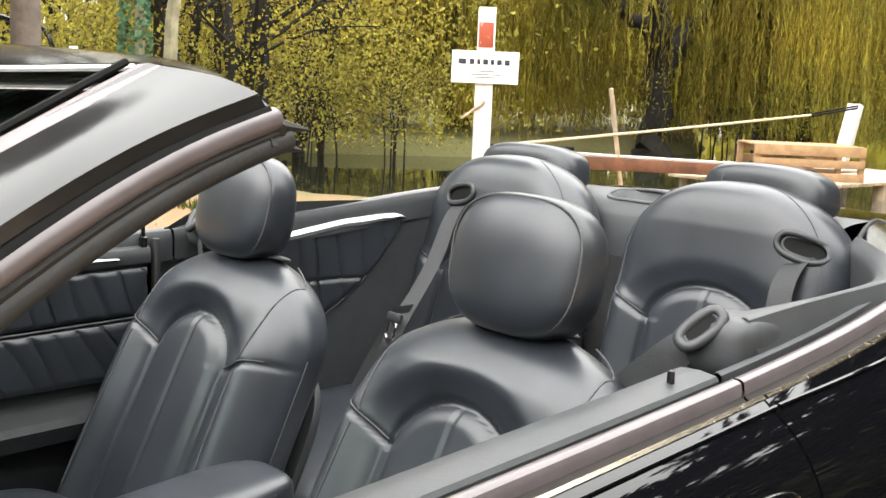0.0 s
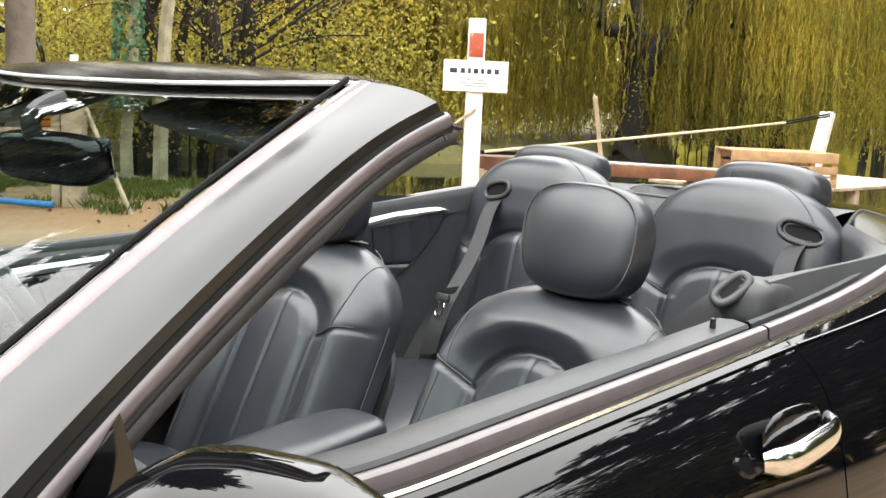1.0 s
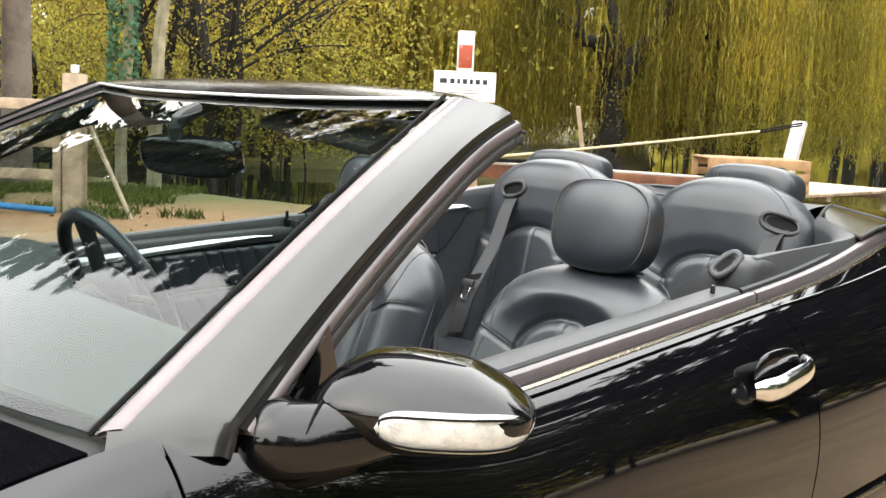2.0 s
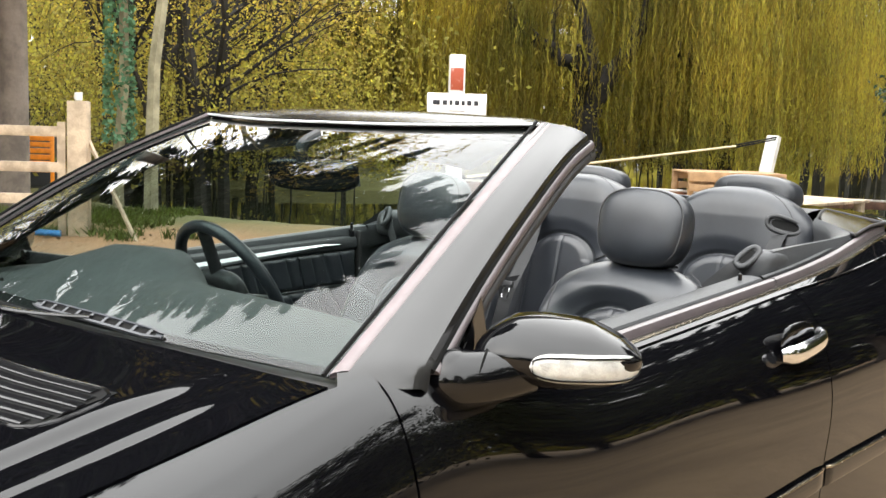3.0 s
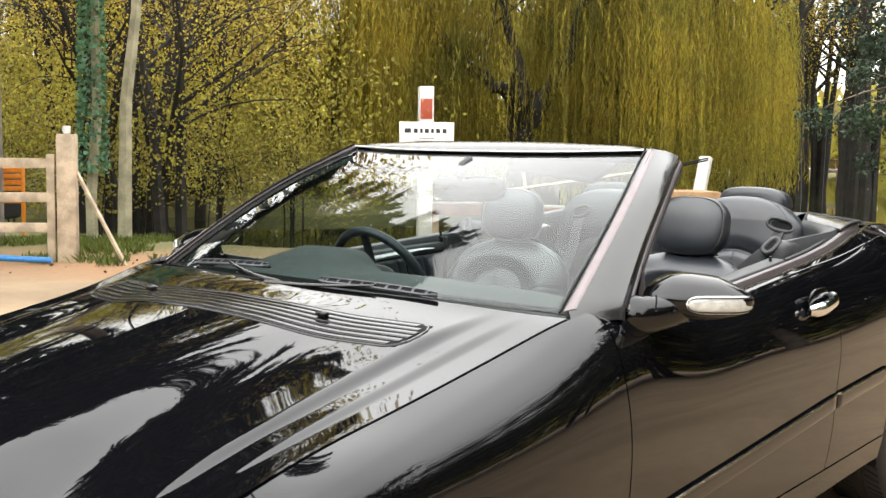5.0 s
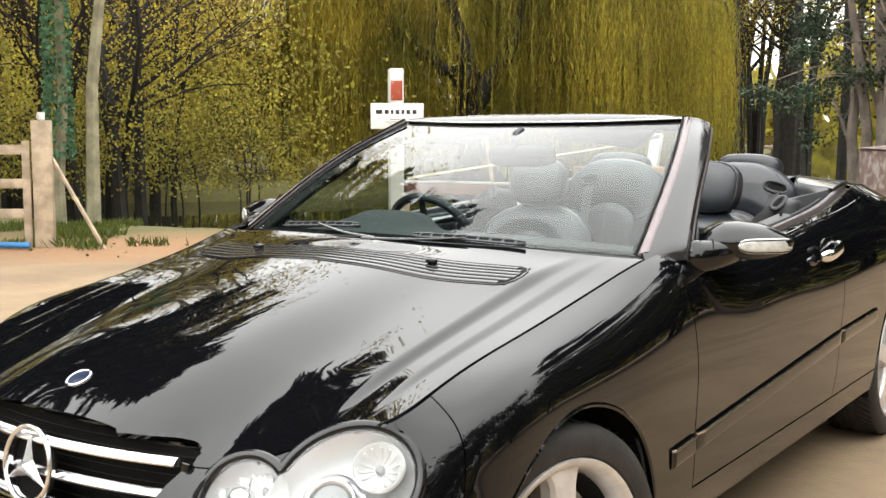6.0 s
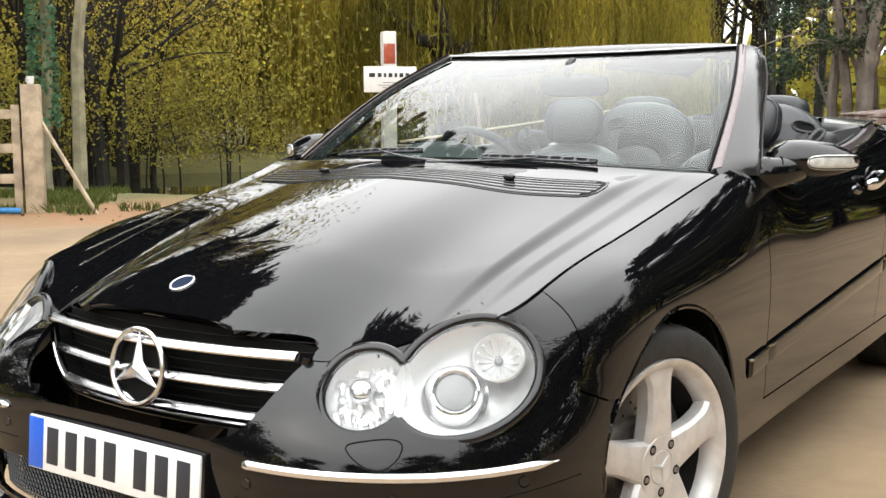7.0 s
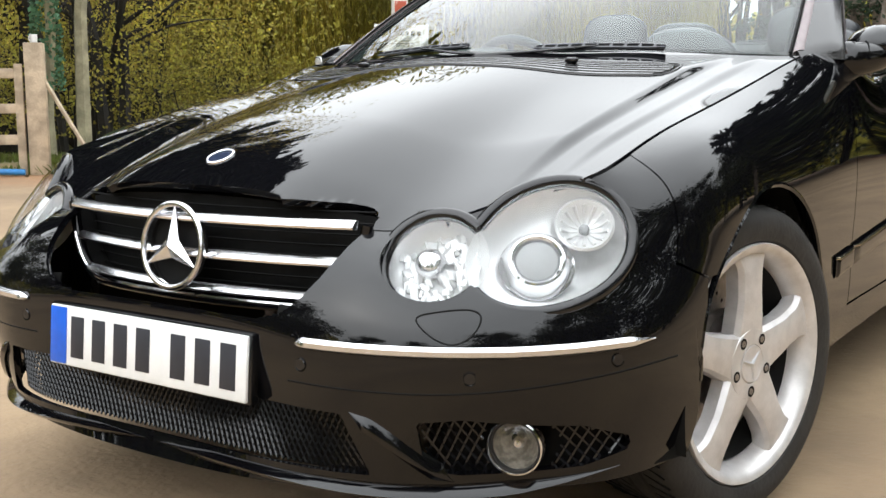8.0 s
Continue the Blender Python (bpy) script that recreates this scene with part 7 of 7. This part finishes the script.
slab(post, "shaft", WHITEPAINT, (0, 0, .885), (.158, .15, 2.17), bevel=.012)
slab(post, "red_patch", REDPAINT, (-.004, -.0765, 1.725), (.13, .006, .22), bevel=.002)
slab(post, "cross_peg", WOOD, (-.09, -.09, 1.06), (.26, .022, .022), m=pm @ Matrix.Translation((-.09, -.09, 1.06)) @ pose(0, 0, 0, 0, -38, 0) @ Matrix.Translation((.09, .09, -1.06)))
sign = thing("sign_board", "white sign board with dark marks fixed to the post", "sign", at=(-5.80, 7.62, 1.44))
slab(sign, "board", WHITE, (0, -.092, 1.44), (.60, .012, .285), bevel=.002)
x = -.25
for k, w in enumerate((.085, .052, .034, .052, .036, .052, .052)):
    mm = pm @ Matrix.Translation((x + w / 2, -.099, 1.487)) @ pose(0, 0, 0, 90, 0, 0)
    ring_ = Shape().box((0, 0, 0), (w * .82, .046, .003), .001, mm)
    ob = ring_.put("dark_bar", INK)
    ob.parent, ob.matrix_parent_inverse = sign, Matrix.Translation(sign.location).inverted()
    x += w + .018
for dz, w in ((-.035, .16), (-.065, .28), (-.09, .18)):
    slab(sign, "text_line", INK, (0, -.0985, 1.44 + dz), (w, .002, .006), bevel=0)

# fence with its stout end post, prop, hose and orange barrier
fence = thing("timber_fence", "weathered timber rail fence with a stout end post", "fence", at=(-8.70, 5.12, 0))
ang = math.degrees(math.atan2(-.74, -.67))
fm_ = Matrix.Translation((-8.70, 5.12, 0)) @ pose(0, 0, 0, 0, 0, ang)
slab(fence, "end_post", WOOD, (0, 0, .66), (.20, .19, 1.46), fm_, .012)
mug_m = Matrix.Translation((-8.70, 5.12, 1.39))
mug = tagged(Shape().lathe([(.001, .004), (.034, .004), (.039, .010), (.041, .085), (.0385, .088), (.036, .083), (.034, .014), (.001, .012)], mug_m, 28).put("mug", WHITE), "white china mug standing on the fence post", "mug")
Shape().tube([mug_m @ Vector((-.040 - .026 * math.sin(q), -.012, .046 + .026 * math.cos(q))) for q in np.linspace(0, math.pi, 12)], .0055, 8).put("handle", WHITE, mug)
slab(fence, "side_board", WOOD, (.17, .02, .56), (.085, .05, 1.22), fm_, .006)
for z in (1.07, .70, .37):
    slab(fence, "rail", WOOD, (1.75, .02, z), (3.1, .04, .105), fm_, .006)
for x_ in (1.0, 2.6):
    slab(fence, "post", WOOD, (x_, .07, .56), (.11, .09, 1.25), fm_, .008)
slab(fence, "prop", WOOD, (0, 0, 0), (.035, .035, 1.36), Matrix.Translation((-8.34, 5.27, .53)) @ Vector((-.80, -.13, 1.08)).to_track_quat("Z", "Y").to_matrix().to_4x4(), .005)
hose = tagged(Shape().tube(bend([(-8.60, 4.86, .035), (-9.0, 4.45, .06), (-9.5, 3.9, .10), (-10.3, 3.1, .04)], 24), .034, 10).put("blue_hose", HOSE), "bright blue plastic pipe lying on the ground", "pipe")
barrier = thing("orange_barrier", "orange plastic site barrier behind the fence", "barrier", at=(-12.3, 6.36, 0))
om = Matrix.Translation((-12.3, 6.36, 0)) @ pose(0, 0, 0, 0, 0, ang)
for k in range(6):
    slab(barrier, "slat", ORANGE, (0, 0, .48 + k * .085), (.52, .03, .068), om, .01)
for x_ in (-.24, .24):
    slab(barrier, "upright", ORANGE, (x_, .01, .46), (.05, .04, .98), om, .01)
cab = thing("machine_cab", "dark metal roll frame of a parked site machine", "machine", at=(-14.6, 7.0, 0))
for dx in (0, .9):
    Shape().tube([fm_.to_3x3() @ Vector(q) for q in bend([(-.30, dx, .3), (-.34, dx, 1.2), (-.22, dx, 1.78), (.10, dx, 1.92), (.34, dx, 1.86)], 16)], .038, 8).put("cab_bar", GLOSS, cab)
Shape().box((0, 0, .50), (1.3, 1.1, .8), .08).put("engine_box", PLASTIC, cab)

# landing stage with pallet crate, arm, rope and sloping beam
stage = thing("landing_stage", "timber landing stage on posts at the water's edge", "jetty", at=(-5.3, 13.3, 0))
for k in range(22):
    slab(stage, "plank", WOOD, (-5.45, 11.35 + k * .185, .335), (1.7, .175, .04), Matrix(), .004)
for x_, y_ in ((-6.2, 11.5), (-4.7, 11.5), (-6.2, 15.2), (-4.7, 15.2), (-6.2, 13.3), (-4.7, 13.3)):
    slab(stage, "leg", WOOD, (x_, y_, -.35), (.12, .12, 1.34), Matrix(), .006)
crate = thing("pallet_crate", "new pine pallet crate on the landing stage", "crate", at=(-5.33, 12.47, .355))
km = Matrix.Translation((-5.33, 12.47, .355)) @ pose(0, 0, 0, 0, 0, math.degrees(math.atan2(.74, .67)))
for z, h in ((.05, .09), (.20, .09), (.345, .12)):
    for dy in (-.39, .39):
        slab(crate, "slat", PALLET, (0, dy, z), (1.27, .022, h), km, .003)
for x_ in (-.60, -.02, .02, .60):
    for dy in (-.365, .365):
        slab(crate, "block", PALLET, (x_, dy, .20), (.075, .03, .40), km, .004)
for k in range(6):
    slab(crate, "top_board", PALLET, (0, -.34 + k * .136, .395), (1.27, .10, .02), km, .003)
arm_t = thing("leaning_post", "leaning white painted mooring board with a dark hook", "post", at=(-5.75, 14.2, .355))
am = Matrix.Translation((-5.75, 14.2, .355)) @ Vector((0, .30, .86)).to_track_quat("Z", "Y").to_matrix().to_4x4()
slab(arm_t, "board", WHITEPAINT, (0, 0, .46), (.19, .10, .94), am, .01)
for dz in (0, .03):
    ob = Shape().tube([(-5.69, 13.3, 1.07 + dz), (-5.69, 14.46, 1.19 + dz)], .012, 6).put("hook_rod", DARK)
    ob.parent, ob.matrix_parent_inverse = arm_t, Matrix.Translation(arm_t.location).inverted()
tagged(Shape().tube(bend([(-5.70, 7.80, .74), (-5.72, 10.5, .90), (-5.70, 13.3, 1.085)], 20), .014, 8).put("mooring_rope", ROPE), "pale rope stretched between post and arm", "rope")
tagged(Shape().tube([(-5.72, 7.72, .735), (-5.72, 8.9, .70)], .02, 8).put("iron_bar", DARK), "dark iron bar fixed to the post", "bar")
ob = Shape().tube([(-5.75, 9.46, 1.30), (-5.75, 9.92, -.5)], .024, 8).put("leaning_stick", WOOD)
tagged(ob, "thin pale stick leaning by the water", "stick")
b0, b1 = Vector((-5.86, 7.9, .62)), Vector((-5.42, 19.5, .03))
beam = thing("gangway_beam", "red-brown timber gangway beam with a pale edge", "beam", at=(-5.64, 13.7, 0))
bmx = Matrix.Translation((b0 + b1) / 2) @ (b1 - b0).to_track_quat("Y", "Z").to_matrix().to_4x4()
L_ = (b1 - b0).length
slab(beam, "timber", BEAM, (0, 0, 0), (.16, L_, .13), bmx, .01)
slab(beam, "pale_edge", WHITEPAINT, (0, 0, .082), (.12, L_, .03), bmx, .006)
for f in (.0, .3, .62, .95):
    q = b0.lerp(b1, f)
    slab(beam, "pile", WOOD, (q.x, q.y, q.z / 2 - .55), (.14, .14, q.z + 1.0), Matrix(), .006)
# painted boat-house end to the side
hut = thing("painted_timber_box", "worn pink and white painted timber box by the trees", "box", at=(-2.2, 14.9, 0))
hm_ = Matrix.Translation((-1.75, 15.75, -.12)) @ pose(0, 0, 0, 0, 0, math.degrees(math.atan2(.62, .78)))
for k in range(7):
    slab(hut, "board", OLDPAINT, (0, -.5, .08 + k * .155), (2.0, .04, .148), hm_, .008)
slab(hut, "white_band", WHITEPAINT, (.25, -.53, .80), (1.5, .03, .09), hm_, .006)
slab(hut, "core", OLDPAINT, (0, 0, .56), (1.96, .96, 1.12), hm_, .02)
roof = Shape().poly([hm_ @ Vector(q) for q in ((-1.02, -.54, 1.10), (1.02, -.54, 1.10), (1.02, -.54, 1.14), (.1, -.54, 1.24), (-1.02, -.54, 1.14))])
roof.poly([hm_ @ Vector(q) for q in ((-1.02, -.54, 1.14), (.1, -.54, 1.24), (.1, .54, 1.24), (-1.02, .54, 1.14))])
roof.poly([hm_ @ Vector(q) for q in ((.1, -.54, 1.24), (1.02, -.54, 1.14), (1.02, .54, 1.14), (.1, .54, 1.24))])
ob = roof.put("lid", OLDPAINT, None, smooth=0)
ob.parent, ob.matrix_parent_inverse = hut, Matrix.Translation(hut.location).inverted()
# far jetty over the water
jet = thing("far_jetty", "small weathered wooden jetty on the far water", "jetty", at=(-17, 52, 0))
slab(jet, "deck", WOOD, (-17, 52, .55), (3.6, 1.2, .18), Matrix(), .02)
for k in range(5):
    slab(jet, "rail_post", BEAM, (-18.6 + k * .8, 51.5, .85), (.07, .07, .5), Matrix(), .01)
    slab(jet, "pile", WOOD, (-18.6 + k * .8, 52, -.25), (.14, .14, 1.5), Matrix(), .01)
slab(jet, "hand_rail", BEAM, (-17, 51.5, 1.08), (3.4, .05, .06), Matrix(), .01)
